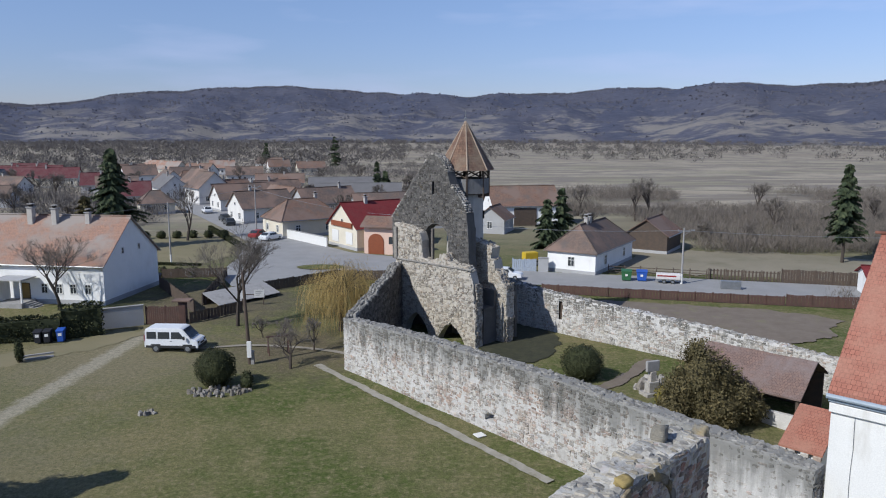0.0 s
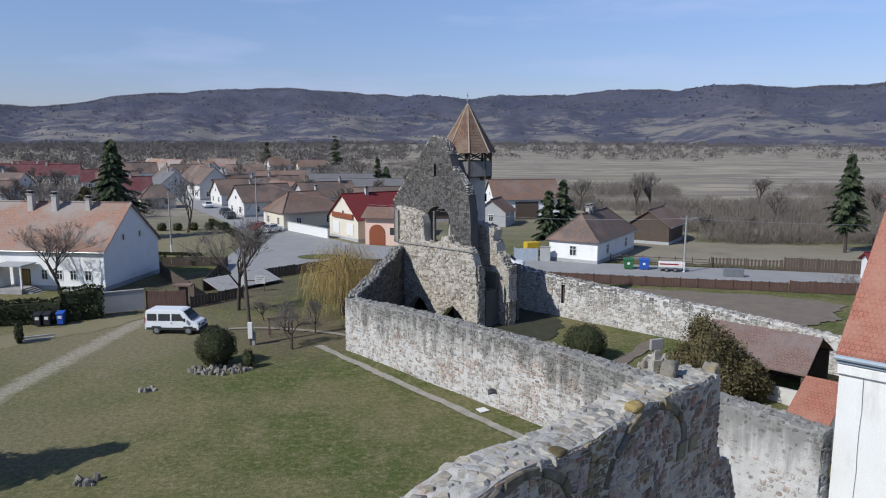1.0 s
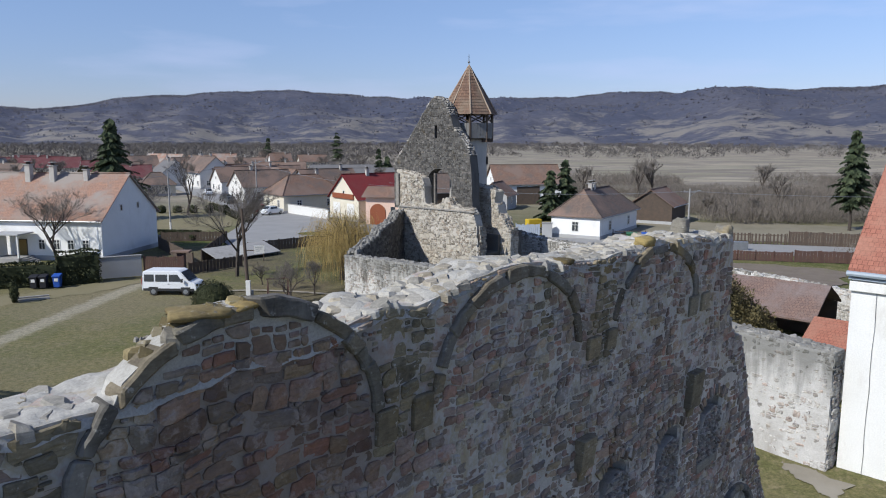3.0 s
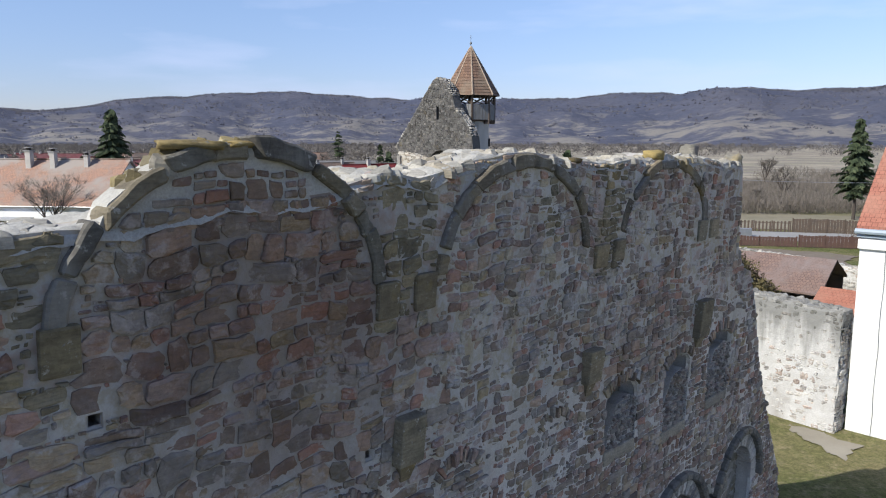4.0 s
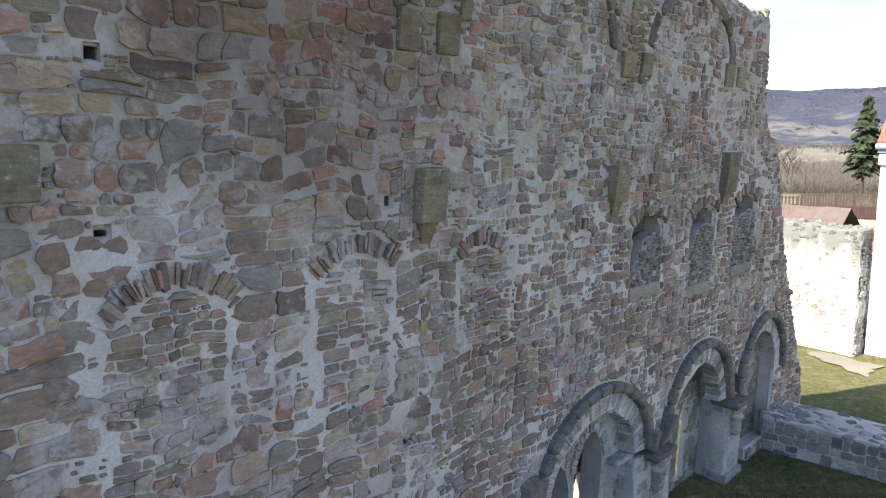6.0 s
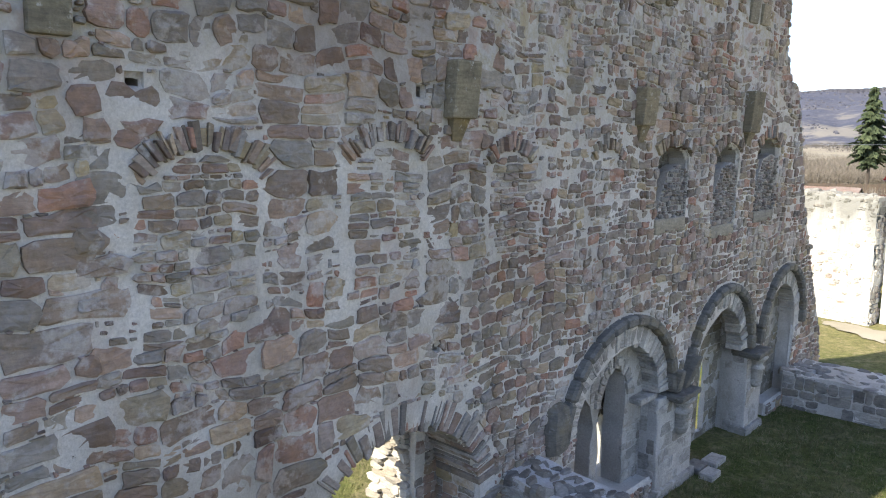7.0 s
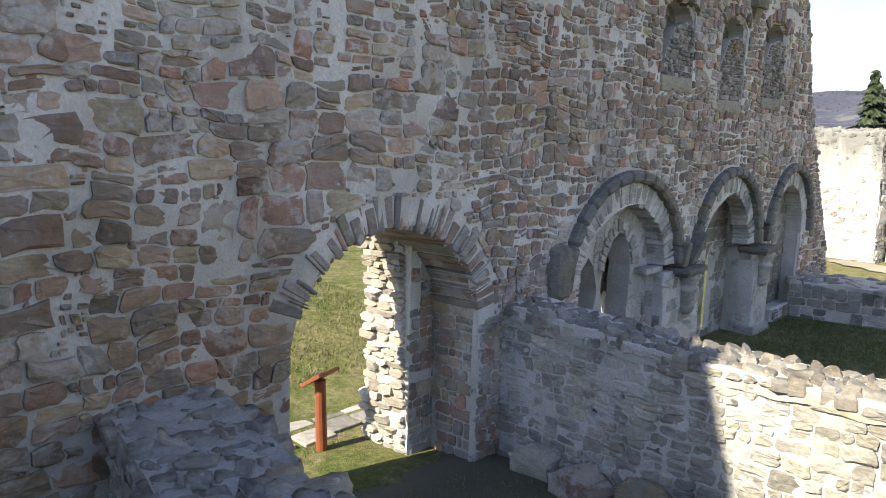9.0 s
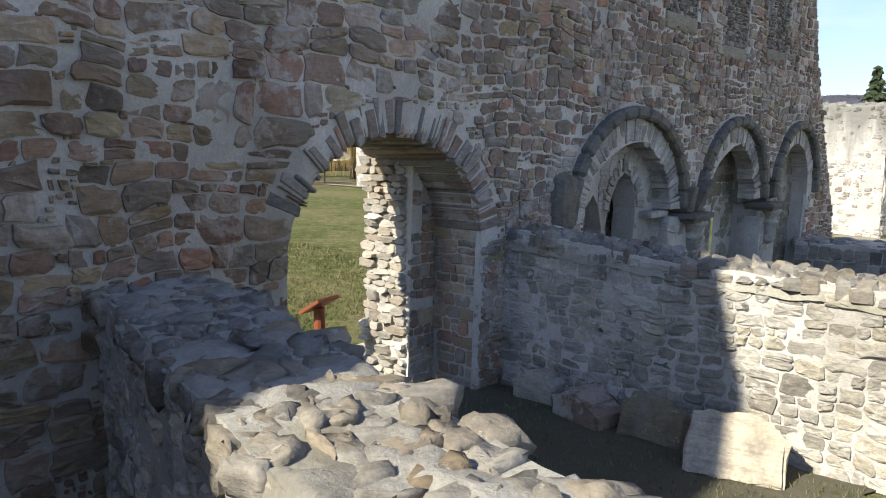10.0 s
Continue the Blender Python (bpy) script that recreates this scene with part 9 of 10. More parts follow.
# ---- things on the lawn and the road ----
def build_van():
    t = thing("van", at_plan(-22.45, 58.9, -3, 0.03) @ Matrix.Scale(0.94, 4), "white minibus with dark windows parked on the grass", "van")
    L, W = 4.85, 1.95
    prof = [(-L / 2, 0.42), (-L / 2 - 0.02, 0.9), (-L / 2 + 0.08, 2.02), (-L / 2 + 0.3, 2.12), (0.75, 2.12), (1.02, 2.02), (1.75, 1.22), (2.28, 1.05), (2.42, 0.8), (2.4, 0.38)]
    bm = bmesh.new()
    rows = []
    for y, k in ((-W / 2, 0.0), (-W / 2 + 0.06, 1.0), (W / 2 - 0.06, 1.0), (W / 2, 0.0)):
        rows.append([bm.verts.new((x * (1 - 0.0 * k), y + (0.10 * max(0, z - 1.0) * (1 if y < 0 else -1)), z + (0.03 if k and z > 1.9 else 0))) for x, z in prof])
    for a, b in zip(rows, rows[1:]):
        for i in range(len(prof) - 1):
            bm.faces.new((a[i], a[i + 1], b[i + 1], b[i]))
    bm.faces.new(rows[0][::-1]), bm.faces.new(rows[-1])
    for a, b in zip(rows, rows[1:]):
        bm.faces.new((a[-1], a[0], b[0], b[-1]))
    bmesh.ops.recalc_face_normals(bm, faces=bm.faces[:])
    bmesh.ops.bevel(bm, geom=[e for e in bm.edges if e.calc_face_angle(0) > 0.5], offset=0.05, segments=2, affect="EDGES")
    body = part("body", bm, M_CARWHITE, t)
    for sy in (-1, 1):
        for x0, x1 in ((-2.2, -1.35), (-1.2, -0.15), (0.0, 0.75)):
            b2 = boxed(x0, x1, -0.012, 0.012, 1.22, 1.82, 0.01)
            for v in b2.verts:
                v.co.y += sy * (W / 2 + 0.006 - 0.1 * max(0, v.co.z - 1.0))
                if x0 == 0.0 and v.co.x > 0.5 and v.co.z < 1.6:
                    v.co.x += 0.42
            part("side_window", b2, M_GLASS, body)
        part("mirror", boxed(1.15, 1.3, sy * (W / 2 + 0.2) - 0.09, sy * (W / 2 + 0.2) + 0.09, 1.2, 1.5, 0.03), M_RUBBER, t)
        part("door_handle", boxed(-0.1, 0.05, sy * (W / 2 + 0.01) - 0.015, sy * (W / 2 + 0.01) + 0.015, 1.0, 1.04), M_RUBBER, body)
        part("sill_trim", boxed(-2.3, 2.2, sy * W / 2 - 0.02, sy * W / 2 + 0.02, 0.4, 0.62, 0.01), M_RUBBER, body)
    ws = bmesh.new()
    vs = [ws.verts.new(p) for p in ((1.06, -0.78, 2.0), (1.06, 0.78, 2.0), (1.74, 0.86, 1.26), (1.74, -0.86, 1.26))]
    vs2 = [ws.verts.new(v.co + Vector((0.03, 0, 0.03))) for v in vs]
    ws.faces.new(vs2)
    ws.faces.new(vs[::-1])
    for i in range(4):
        ws.faces.new((vs[i], vs[(i + 1) % 4], vs2[(i + 1) % 4], vs2[i]))
    bmesh.ops.recalc_face_normals(ws, faces=ws.faces[:])
    part("windscreen", ws, M_GLASS, body)
    part("bumper", boxed(2.25, 2.5, -0.9, 0.9, 0.35, 0.62, 0.05), M_RUBBER, t)
    part("grille", boxed(2.36, 2.44, -0.4, 0.4, 0.7, 0.85, 0.02), M_RUBBER, body)
    for sy in (-1, 1):
        part("headlight", boxed(2.2, 2.4, sy * 0.7 - 0.18, sy * 0.7 + 0.18, 0.78, 1.0, 0.04), M_GLASS, body)
        part("tail_light", boxed(-2.46, -2.4, sy * 0.85 - 0.07, sy * 0.85 + 0.07, 0.9, 1.5, 0.02), M_TAIL, body)
        for x in (-1.4, 1.45):
            wheel(t, x, sy * 0.905, 0.34)
            part("wheel_arch", boxed(x - 0.42, x + 0.42, sy * 0.955 - 0.03, sy * 0.955 + 0.03, 0.36, 0.74, 0.02), M_RUBBER, body)


def wheel(parent, x, y, r):
    bm = bmesh.new()
    lathe(bm, [(r * 0.6, -0.1), (r * 0.95, -0.1), (r, -0.06), (r, 0.06), (r * 0.95, 0.1), (r * 0.6, 0.1)], 20)
    for v in bm.verts:
        v.co = Vector((v.co.x + x, v.co.z + y, v.co.y + r))
    w = part("wheel", bm, M_RUBBER, parent)
    bm = bmesh.new()
    lathe(bm, [(r * 0.2, -0.11), (r * 0.62, -0.1), (r * 0.62, 0.1), (r * 0.2, 0.11)], 14)
    for v in bm.verts:
        v.co = Vector((v.co.x + x, v.co.z + y, v.co.y + r))
    part("rim", bm, M_METAL, w)


M_CARWHITE = surface("white_car_paint", (0.72, 0.73, 0.74), (0.68, 0.69, 0.70), 1, 10, 0.35, 0.0, spec=0.5)
M_CARRED = surface("red_car_paint", (0.35, 0.03, 0.03), (0.3, 0.03, 0.03), 1, 10, 0.35, 0.0, spec=0.5)
M_CARDARK = surface("dark_car_paint", (0.05, 0.055, 0.06), (0.04, 0.045, 0.05), 1, 10, 0.35, 0.0, spec=0.5)
M_RUBBER = surface("dark_rubber", (0.03, 0.03, 0.03), (0.04, 0.04, 0.04), 3, 30, 0.8, 0.05)
M_TAIL = surface("red_lens", (0.3, 0.02, 0.02), (0.25, 0.02, 0.02), 3, 30, 0.3, 0.0)
M_BLUE = surface("blue_plastic", (0.03, 0.10, 0.42), (0.03, 0.09, 0.36), 2, 20, 0.5, 0.02)
M_GREEN = surface("green_plastic", (0.04, 0.14, 0.06), (0.035, 0.12, 0.05), 2, 20, 0.5, 0.02)
M_BLACKP = surface("black_plastic", (0.03, 0.03, 0.035), (0.025, 0.025, 0.03), 2, 20, 0.5, 0.02)
M_BANNER = surface("white_printed_sheet", (0.70, 0.68, 0.66), (0.6, 0.55, 0.52), 1.6, 8, 0.7, 0.0)
M_YELLOW = surface("yellow_paint", (0.55, 0.38, 0.03), (0.48, 0.33, 0.03), 2, 20, 0.6, 0.02)
build_van()


def car(m, paint, label):
    t = thing("car", m, label, "car", "parked cars")
    prof = [(-2.1, 0.3), (-2.15, 0.8), (-1.75, 0.95), (-1.2, 1.42), (0.35, 1.42), (1.0, 0.95), (1.95, 0.82), (2.1, 0.6), (2.1, 0.3)]
    bm = bmesh.new()
    rows = [[bm.verts.new((x, y * (1 - 0.14 * max(0, z - 0.9) / 0.5), z)) for x, z in prof] for y in (-0.85, 0.85)]
    for i in range(len(prof) - 1):
        bm.faces.new((rows[0][i], rows[0][i + 1], rows[1][i + 1], rows[1][i]))
    bm.faces.new((rows[0][-1], rows[0][0], rows[1][0], rows[1][-1]))
    bm.faces.new(rows[0][::-1]), bm.faces.new(rows[1])
    bmesh.ops.recalc_face_normals(bm, faces=bm.faces[:])
    bmesh.ops.bevel(bm, geom=bm.edges[:], offset=0.06, segments=2, affect="EDGES")
    b = part("body", bm, paint, t)
    for sy in (-1, 1):
        bm = boxed(-1.25, 0.6, -0.01, 0.01, 0.98, 1.34, 0)
        for v in bm.verts:
            v.co.y += sy * (0.862 - 0.24 * (v.co.z - 0.9))
            if v.co.z > 1.2:
                v.co.x *= 0.75
        part("side_window", bm, M_GLASS, b)
        for x in (-1.3, 1.3):
            wheel(t, x, sy * 0.78, 0.3)
    for x0, x1, dz in ((0.42, 0.98, -1), (-1.72, -1.24, 1)):
        bm = boxed(x0, x1, -0.66, 0.66, 1.0, 1.03, 0)
        for v in bm.verts:
            k = (v.co.x - x0) / (x1 - x0)
            v.co.z += 0.02 + (0.40 * (1 - k) if dz < 0 else 0.40 * k)
        part("windscreen", bm, M_GLASS, b)


car(at_plan(-29.3, 122.0, 62, 0.12), M_CARWHITE, "white hatchback parked in the square")
car(at_plan(-32.0, 124.8, 70, 0.12), M_CARRED, "small red car parked in the square")
car(at_plan(-45.5, 150, 118, 0.12), M_CARDARK, "dark car parked along the street")
car(at_plan(-42.5, 143, 118, 0.12), M_CARDARK, "dark car parked along the street")
car(at_plan(-54, 165, 118, 0.12), M_CARWHITE, "white car parked along the street")
car(at_plan(7.8, 88.6, -14, 0.12), M_CARWHITE, "white car parked on the road behind the ruin")


def wheelie_bin(m, mat, label, big=False):
    t = thing("waste_bin", m, label, "bin", "waste bins")
    w, d, h = (1.25, 1.0, 1.15) if big else (0.58, 0.7, 1.0)
    bm = boxed(-w / 2, w / 2, -d / 2, d / 2, 0.1, h, 0.03)
    for v in bm.verts:
        k = 0.8 + 0.2 * v.co.z / h
        v.co.x *= k
        v.co.y *= k
    part("body", bm, mat, t)
    lid = boxed(-w / 2 - 0.04, w / 2 + 0.04, -d / 2 - 0.04, d / 2 + 0.04, h, h + 0.12, 0.04)
    for v in lid.verts:
        if v.co.z > h + 0.06:
            v.co.z += 0.1 * (0.5 + v.co.y / d)
    part("lid", lid, mat, t)
    for sx in (-1, 1):
        bm = bmesh.new()
        tube(bm, (sx * w * 0.4 - 0.04, d * 0.4, 0.1), (sx * w * 0.4 + 0.04, d * 0.4, 0.1), 0.1, 0.1, 10)
        part("wheel", bm, M_RUBBER, t)
    part("sticker", boxed(-0.15, 0.15, -d / 2 * 0.97 - 0.01, -d / 2 * 0.93, 0.62, 0.88), M_FRAME, t)


wheelie_bin(at_plan(22.6, 87.6, -14, 0.1), M_GREEN, "green four-wheeled waste container by the road", True)
wheelie_bin(at_plan(24.4, 87.3, -14, 0.1), M_BLUE, "blue four-wheeled waste container by the road", True)
wheelie_bin(at_plan(-33.3, 61.2, 10), M_BLUE, "blue wheeled bin beside the hedge")
wheelie_bin(at_plan(-34.3, 60.9, 10), M_BLACKP, "black wheeled bin beside the hedge")
wheelie_bin(at_plan(-35.0, 60.7, 10), M_BLACKP, "black wheeled bin beside the hedge")
wheelie_bin(at_plan(-34.6, 86.4, 10), M_BLACKP, "dark bin behind the white house")


def trailer():
    t = thing("trailer", at_plan(27.3, 86.2, -14, 0.1), "low trailer covered with a pale printed sheet", "trailer")
    part("frame", boxed(-1.4, 1.4, -0.6, 0.6, 0.35, 0.5, 0.02), M_METAL, t)
    bm = boxed(-1.4, 1.4, -0.55, 0.55, 0.5, 1.15, 0.08)
    part("cover", bm, M_BANNER, t)
    part("red_band", boxed(-1.3, 0.9, -0.575, -0.555, 0.85, 1.0), M_TAIL, t)
    for sx in (-0.5, 0.5):
        for sy in (-1, 1):
            wheel(t, sx, sy * 0.62, 0.25)
    bm = bmesh.new()
    tube(bm, (1.4, 0, 0.42), (2.4, 0, 0.42), 0.04, 0.04, 6)
    part("drawbar", bm, M_METAL, t)


trailer()


def utility_pole(m, h, label, mat, white=0.0, arms=True, r=0.14, lean=0.0):
    t = thing("utility_pole", m, label, "utility pole", "utility poles")
    bm = bmesh.new()
    tube(bm, (0, 0, -0.3), (lean, 0, h), r, r * 0.62, 10)
    part("shaft", bm, mat, t)
    if white:
        bm = bmesh.new()
        tube(bm, (0, 0, 0.02), (lean * white / h, 0, white), r * 1.05, r * 1.0, 10)
        part("painted_foot", bm, M_FRAME, t)
    if arms:
        part("crossarm", boxed(lean - 0.7, lean + 0.7, -0.05, 0.05, h - 0.45, h - 0.35, 0.01), M_METAL, t)
        for x in (-0.6, 0.0, 0.6):
            bm = bmesh.new()
            lathe(bm, [(0.03, 0), (0.06, 0.05), (0.06, 0.12), (0.03, 0.16)], 8, (lean + x, 0, h - 0.35))
            part("insulator", bm, M_CONCRETE, t)
        bm = bmesh.new()
        tube(bm, (lean, 0, h - 0.9), (lean + 0.9, -0.3, h - 0.2), 0.03, 0.03, 6)
        part("lamp_arm", bm, M_METAL, t)
        part("lamp_head", boxed(lean + 0.75, lean + 1.2, -0.42, -0.22, h - 0.26, h - 0.14, 0.04), M_METAL, t)
    return t


utility_pole(at_plan(28.7, 85.5, -14), 6.9, "concrete lamp pole with a white-painted foot", M_CONCRETE, 1.3)
utility_pole(at_plan(-15.2, 55.0), 7.4, "weathered dark wooden pole on the lawn", M_WOOD, 0.0, False, 0.16, -0.3)
part("meter_box", boxed(-0.15, 0.2, -0.3, -0.12, 0.6, 1.9, 0.02), M_FRAME, bpy.data.objects["utility_pole.001"])
part("brace_post", boxed(0.1, 0.35, -0.15, 0.1, -0.2, 1.1, 0.02), M_CONCRETE, bpy.data.objects["utility_pole.001"])
utility_pole(at_plan(-38.3, 100.5, 0), 8.6, "concrete pole with a white foot at the park", M_CONCRETE, 1.2, False, 0.13)
utility_pole(at_plan(-33.5, 129, 0), 9.0, "concrete pole along the street", M_CONCRETE, 0.0, True, 0.15)
utility_pole(at_plan(75, 78, -14), 7.5, "concrete pole along the road", M_CONCRETE, 0.0, True, 0.14)


def wire(p, q, sag, label):
    t = thing("overhead_wire", Matrix.Translation(p), label, "cable", "overhead wires")
    bm = bmesh.new()
    p, q = Vector(p), Vector(q)
    prev = Vector((0, 0, 0))
    for i in range(1, 17):
        s = i / 16
        c = (q - p) * s + Vector((0, 0, -4 * sag * s * (1 - s)))
        tube(bm, prev, c, 0.022, 0.022, 4, False)
        prev = c
    bmesh.ops.remove_doubles(bm, verts=bm.verts[:], dist=0.02)
    part("cable", bm, M_METAL, t)


wire((28.7, 85.5, 6.6), (75, 78, 7.2), 0.7, "sagging wire between roadside poles")
wire((28.7, 85.5, 6.6), (-8, 104, 6.5), 0.9, "sagging wire across the road")
wire((-34, 129, 8.6), (-8, 112, 5.5), 0.8, "sagging wire above the square")
wire((-57, 96, 6.0), (-34, 129, 8.6), 0.5, "sagging wire above the park")


def rock_pile(name, m, n, rx, ry, size, label, mat, seed, ring=False):
    rng = random.Random(seed)
    t = thing(name, m, label, "stones")
    for i in range(n):
        a = rng.uniform(0, 2 * math.pi)
        k = rng.uniform(0.75, 1.05) if ring else math.sqrt(rng.random())
        s = rng.uniform(*size)
        sv, sf = ROUND[rng.randrange(16)]
        ob = new("stone", from_data("stone", sv, sf, mat))
        ob.parent = t
        ob.matrix_basis = pose(rx * k * math.cos(a), ry * k * math.sin(a), 0.0, -90 + rng.uniform(-25, 25), rng.uniform(-20, 20), rng.uniform(0, 360)) @ Matrix.Diagonal((s, s * rng.uniform(0.5, 0.9), s * rng.uniform(0.7, 1.2), 1))


rock_pile("rock_border", at_plan(-15.6, 48.6), 70, 2.3, 1.0, (0.16, 0.4), "ring of pale field stones round the bush", M_STUBGREY, 3)
rock_pile("stone_heap", at_plan(-19.1, 44.6), 9, 0.6, 0.35, (0.2, 0.45), "small heap of stones on the lawn", M_STUBGREY, 4)
rock_pile("rubble_heap", at(46.5, 15.8), 26, 1.6, 0.9, (0.3, 0.8), "broken carved stones lying in the nave", M_GREY, 5)
rock_pile("stone_heap", at_plan(-17.0, 32.2), 10, 0.6, 0.4, (0.2, 0.4), "small heap of stones on the lawn", M_STUBGREY, 9)


def big_block(m, w, d, h, label, mat, seed):
    rng = random.Random(seed)
    t = thing("stone_block", m, label, "stone", "loose blocks")
    bm = boxed(-w / 2, w / 2, -d / 2, d / 2, 0, h, 0.0)
    bmesh.ops.subdivide_edges(bm, edges=bm.edges[:], cuts=5, use_grid_fill=True)
    # the upper corners are broken off
    ca, cb = rng.uniform(0.25, 0.5), rng.uniform(0.1, 0.35)
    for v in bm.verts:
        for sg, c in ((-1, ca), (1, cb)):
            over = sg * v.co.y / d + v.co.z / h - (1.5 - c)
            if over > 0:
                v.co.y -= sg * over * d * 0.5
                v.co.z -= over * h * 0.5
        v.co += Vector((0.09 * w * noise.noise(v.co * 2.3 + Vector((seed, 0, 0))), 0.09 * d * noise.noise(v.co * 2.3 + Vector((0, seed, 0))), 0.12 * h * noise.noise(v.co * 2.3 + Vector((0, 0, seed)))))
    bmesh.ops.bevel(bm, geom=[e for e in bm.edges if e.calc_face_angle(0) > 0.7], offset=0.03, segments=2, affect="EDGES")
    part("block", bm, mat, t)
    return t


big_block(at(7.62, -0.78, -0.62, 5), 0.42, 0.62, 0.42, "squared grey stone block beside the cross wall", M_GREY, 1)
big_block(at(7.45, -1.62, -0.62, -12), 0.5, 0.8, 0.36, "rounded reddish boulder beside the cross wall", M_STONE, 2)
big_block(at(7.35, -2.5, -0.62, 8) @ Matrix.Rotation(radians(20), 4, "Y"), 0.26, 0.75, 0.52, "flat stone leaning on the cross wall", M_DRESSED, 3)
big_block(at(7.0, -3.55, -0.64, 14) @ Matrix.Rotation(radians(38), 4, "Y"), 0.2, 0.95, 0.72, "large pale slab leaning on the cross wall", M_SLAB, 4)


def build_sign():
    t = thing("information_sign", at(6.04, 1.85, -0.56, 35), "varnished wooden information stand by the portal", "sign")
    bm = bmesh.new()
    tube(bm, (0, 0, -0.1), (0, 0, 1.02), 0.085, 0.08, 12)
    part("post", bm, M_ORANGEWOOD, t)
    m = Matrix.Translation((0, 0, 1.06)) @ Matrix.Rotation(radians(-81.9), 4, "Z") @ Vector((-0.45, 0.25, 0.86)).to_track_quat("Z", "Y").to_matrix().to_4x4()
    part("board", boxed(-0.23, 0.23, -0.2, 0.2, -0.02, 0.03, 0.008, m), M_ORANGEWOOD, t)
    part("panel", boxed(-0.2, 0.2, -0.17, 0.17, 0.031, 0.036, 0, m), M_DARKPANEL, t)


M_DARKPANEL = surface("dark_printed_panel", (0.06, 0.04, 0.035), (0.08, 0.05, 0.04), 4, 30, 0.5, 0.0)
build_sign()


def build_monument():
    t = thing("stone_monument", at_plan(14.5, 48.2, 20), "weathered stone monument with a cross slab", "monument")
    bm = bmesh.new()
    box(bm, -0.7, 0.7, -0.5, 0.5, -0.1, 0.25, 0.03)
    box(bm, -0.4, 0.4, -0.3, 0.3, 0.25, 1.0, 0.03)
    part("base", bm, M_GREY, t)
    part("shaft", boxed(-0.22, 0.22, -0.18, 0.18, 1.0, 1.7, 0.03), M_GREY, t)
    part("slab", boxed(-0.5, 0.5, -0.12, 0.12, 1.7, 2.45, 0.04), M_CONCRETE, t)


build_monument()


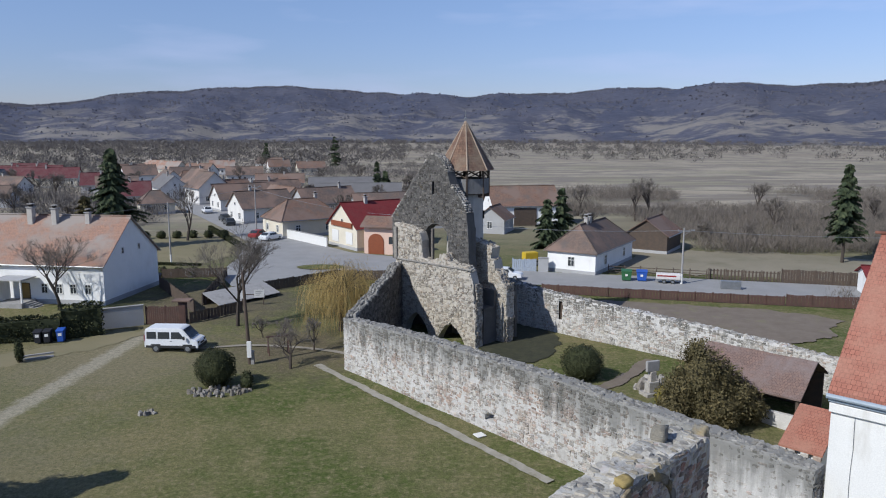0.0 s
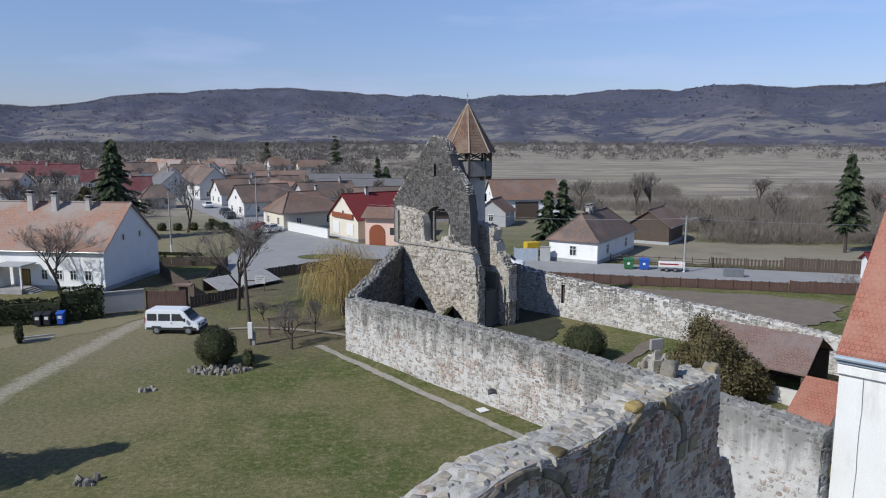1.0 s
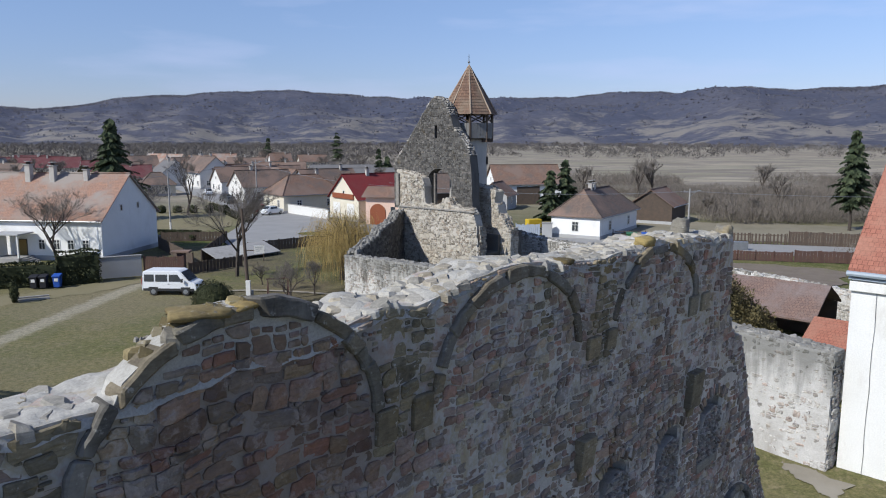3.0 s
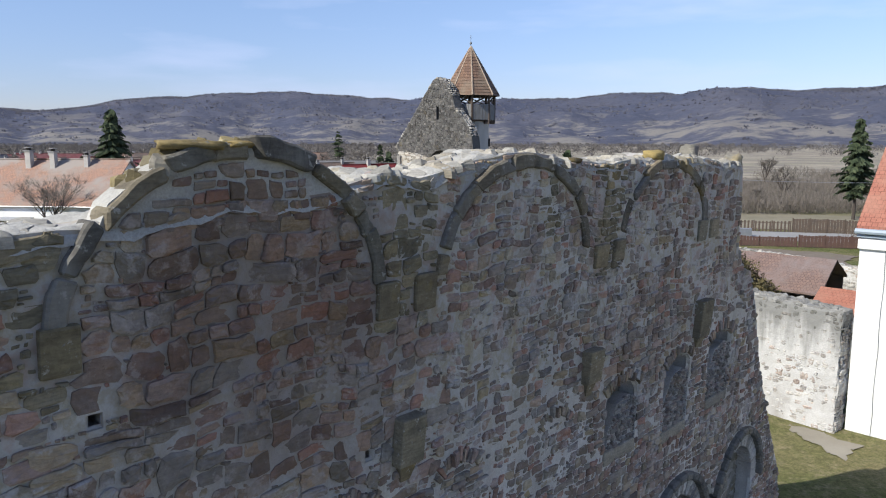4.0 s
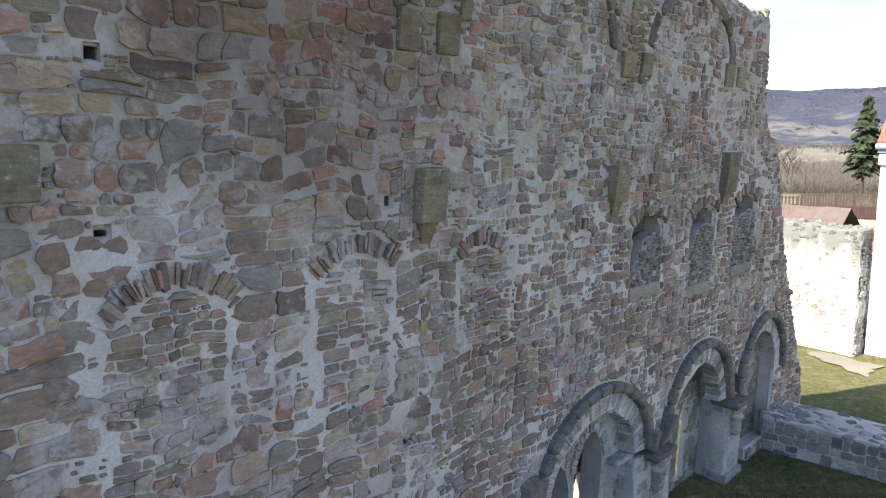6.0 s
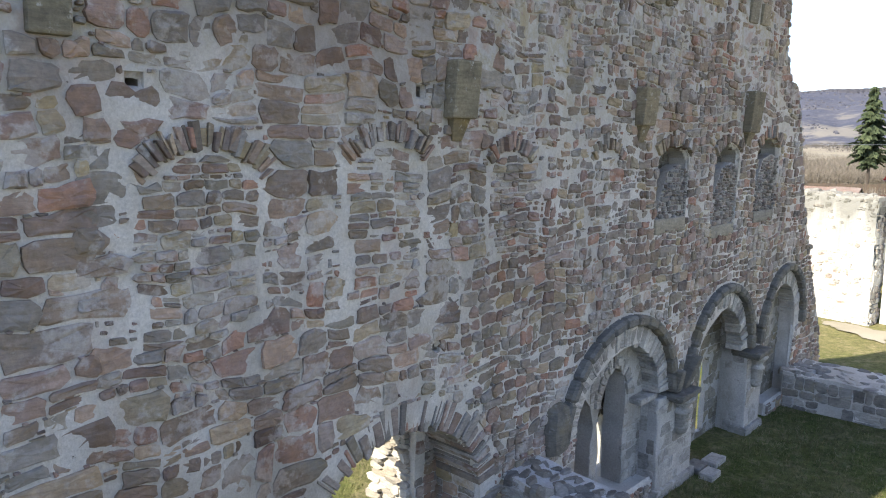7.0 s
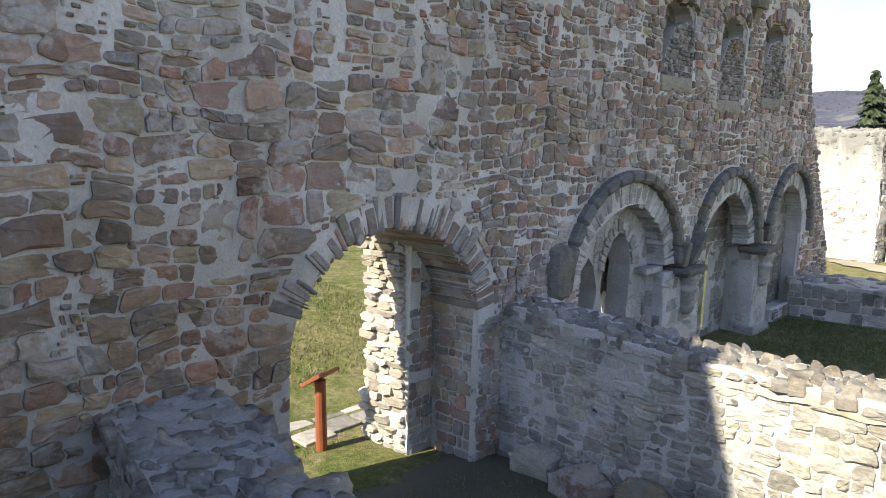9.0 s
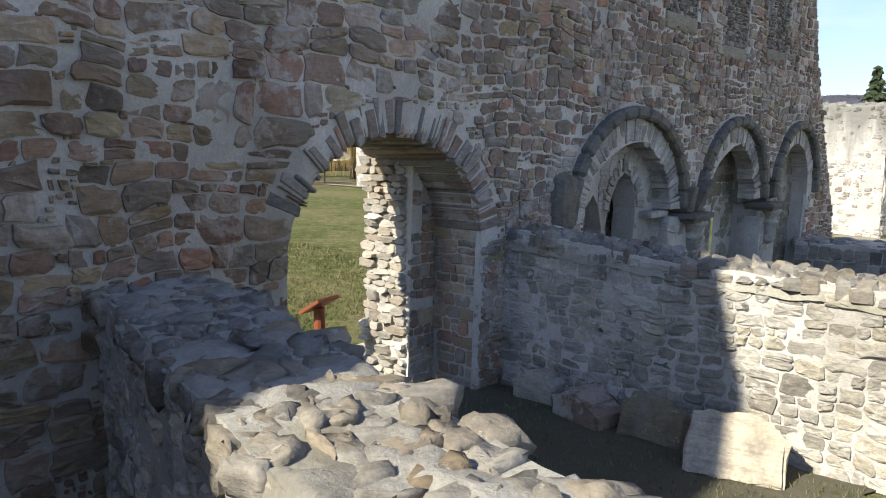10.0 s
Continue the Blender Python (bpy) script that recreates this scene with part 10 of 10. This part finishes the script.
def build_small_white_building():
    house(at_plan(49.5, 79.8, -14), 4.2, 3.6, 2.5, 3.3, M_WHITE, M_ROOFRED, "small white kiosk with a red roof", [], [(0, 0.9, 1.4, 1.9, M_REDWOOD)], (), plinth=False, name="kiosk", category="kiosk", group="")
    t = thing("info_box", at_plan(33.5, 82.6, -14, 0.1), "grey metal cabinet at the roadside", "cabinet")
    part("cabinet_body", boxed(-1.1, 1.1, -0.3, 0.3, 0.0, 0.95, 0.03), M_METAL, t)
    part("cabinet_door", boxed(-1.0, -0.03, -0.325, -0.305, 0.1, 0.88), M_METAL, t)
    part("cabinet_door", boxed(0.03, 1.0, -0.325, -0.305, 0.1, 0.88), M_METAL, t)
    s = thing("banner", at_plan(-19.9, 75.0, 10), "white notice board standing on the grass", "notice board")
    part("sheet", boxed(-0.1, 0.95, -0.02, 0.02, 0.8, 1.65), M_FRAME, s)
    part("sheet", boxed(-1.55, -1.1, -0.02, 0.02, 0.75, 1.7), M_FRAME, s)
    part("rail", boxed(-1.6, 1.0, 0.021, 0.06, 1.1, 1.2), M_WOOD, s)
    for x in (-1.3, 0.85):
        part("post", boxed(x - 0.05, x + 0.05, 0.021, 0.1, -0.2, 1.7), M_WOOD, s)
    for i in range(3):
        part("text_bar", boxed(0.05, 0.8 - 0.15 * i, -0.026, -0.021, 1.45 - 0.2 * i, 1.5 - 0.2 * i), M_METAL, s)
    d = thing("yellow_machine", at_plan(12.0, 98.5, 20), "yellow farm machine behind the gate", "machine")
    part("hopper", boxed(-1.0, 1.0, -0.6, 0.6, 0.8, 1.9, 0.1), M_YELLOW, d)
    part("chassis", boxed(-1.0, 1.0, -0.5, 0.5, 0.3, 0.8, 0.03), M_METAL, d)
    for sx in (-0.7, 0.7):
        for sy in (-1, 1):
            wheel(d, sx, sy * 0.6, 0.35)
    p = thing("swing_frame", at_plan(-13.6, 57.8, 20), "small wooden trestle frame on the lawn", "trestle")
    bm = bmesh.new()
    for x in (-0.8, 0.8):
        for y in (-0.5, 0.5):
            tube(bm, (x, y, 0), (x, 0, 1.5), 0.05, 0.05, 6)
    part("legs", bm, M_REDWOOD, p)
    part("beam", boxed(-0.95, 0.95, -0.05, 0.05, 1.44, 1.54, 0.01), M_REDWOOD, p)
    w = thing("white_plate", at_plan(2.2, 41.2, 30), "white square plate lying by the wall", "plate")
    part("plate", boxed(-0.3, 0.3, -0.3, 0.3, 0.05, 0.1, 0.01), M_FRAME, w)
    g = thing("grave_marker", at_plan(-33, 56.8, 30), "low stone border in the grass", "stone border")
    for a, b, c, d2 in ((-1.2, 1.2, -0.6, -0.4), (-1.2, 1.2, 0.4, 0.6), (-1.2, -1.0, -0.4, 0.4)):
        part("kerb", boxed(a, b, c, d2, -0.1, 0.15, 0.02), M_CONCRETE, g)


build_small_white_building()


# ---- grass near the ruin ----
def build_grass():
    rng = random.Random(6)
    verts, faces = [], []
    for _ in range(34000):
        if rng.random() < 0.62:
            u, v = rng.uniform(2.5, 24), rng.uniform(-7, 0)
            if 7.6 < u < 8.8 or 19.4 < u < 21.4:
                continue
        else:
            u, v = rng.uniform(3.5, 12), rng.uniform(1.8, 13)
            if 2.0 < v < 3.9 and u < 9.9:
                continue
        z = ground_height(u, v)
        for b in range(2):
            a = rng.uniform(0, 6.28)
            hgt = rng.uniform(0.03, 0.09)
            w = rng.uniform(0.006, 0.014)
            p = Vector((u + rng.gauss(0, 0.04), v + rng.gauss(0, 0.04), z - 0.02))
            s = Vector((math.cos(a) * w, math.sin(a) * w, 0))
            k = len(verts)
            verts += [p - s, p + s, p + Vector((rng.gauss(0, 0.04), rng.gauss(0, 0.04), hgt + 0.03))]
            faces.append((k, k + 1, k + 2))
    ob = part("grass", from_data("grass", verts, faces, M_BLADE), None)
    ob.matrix_basis = RUIN
    tagged(ob, "short winter grass tufts in the ruin", "grass", kind="stuff")


M_BLADE = foliage_material("grass_blades", (0.115, 0.14, 0.05), (0.165, 0.172, 0.075), (0.30, 0.255, 0.15))
build_grass()


# ---- stones of the walls, one by one ----
for args in SINGLES:
    single_stones(*args)
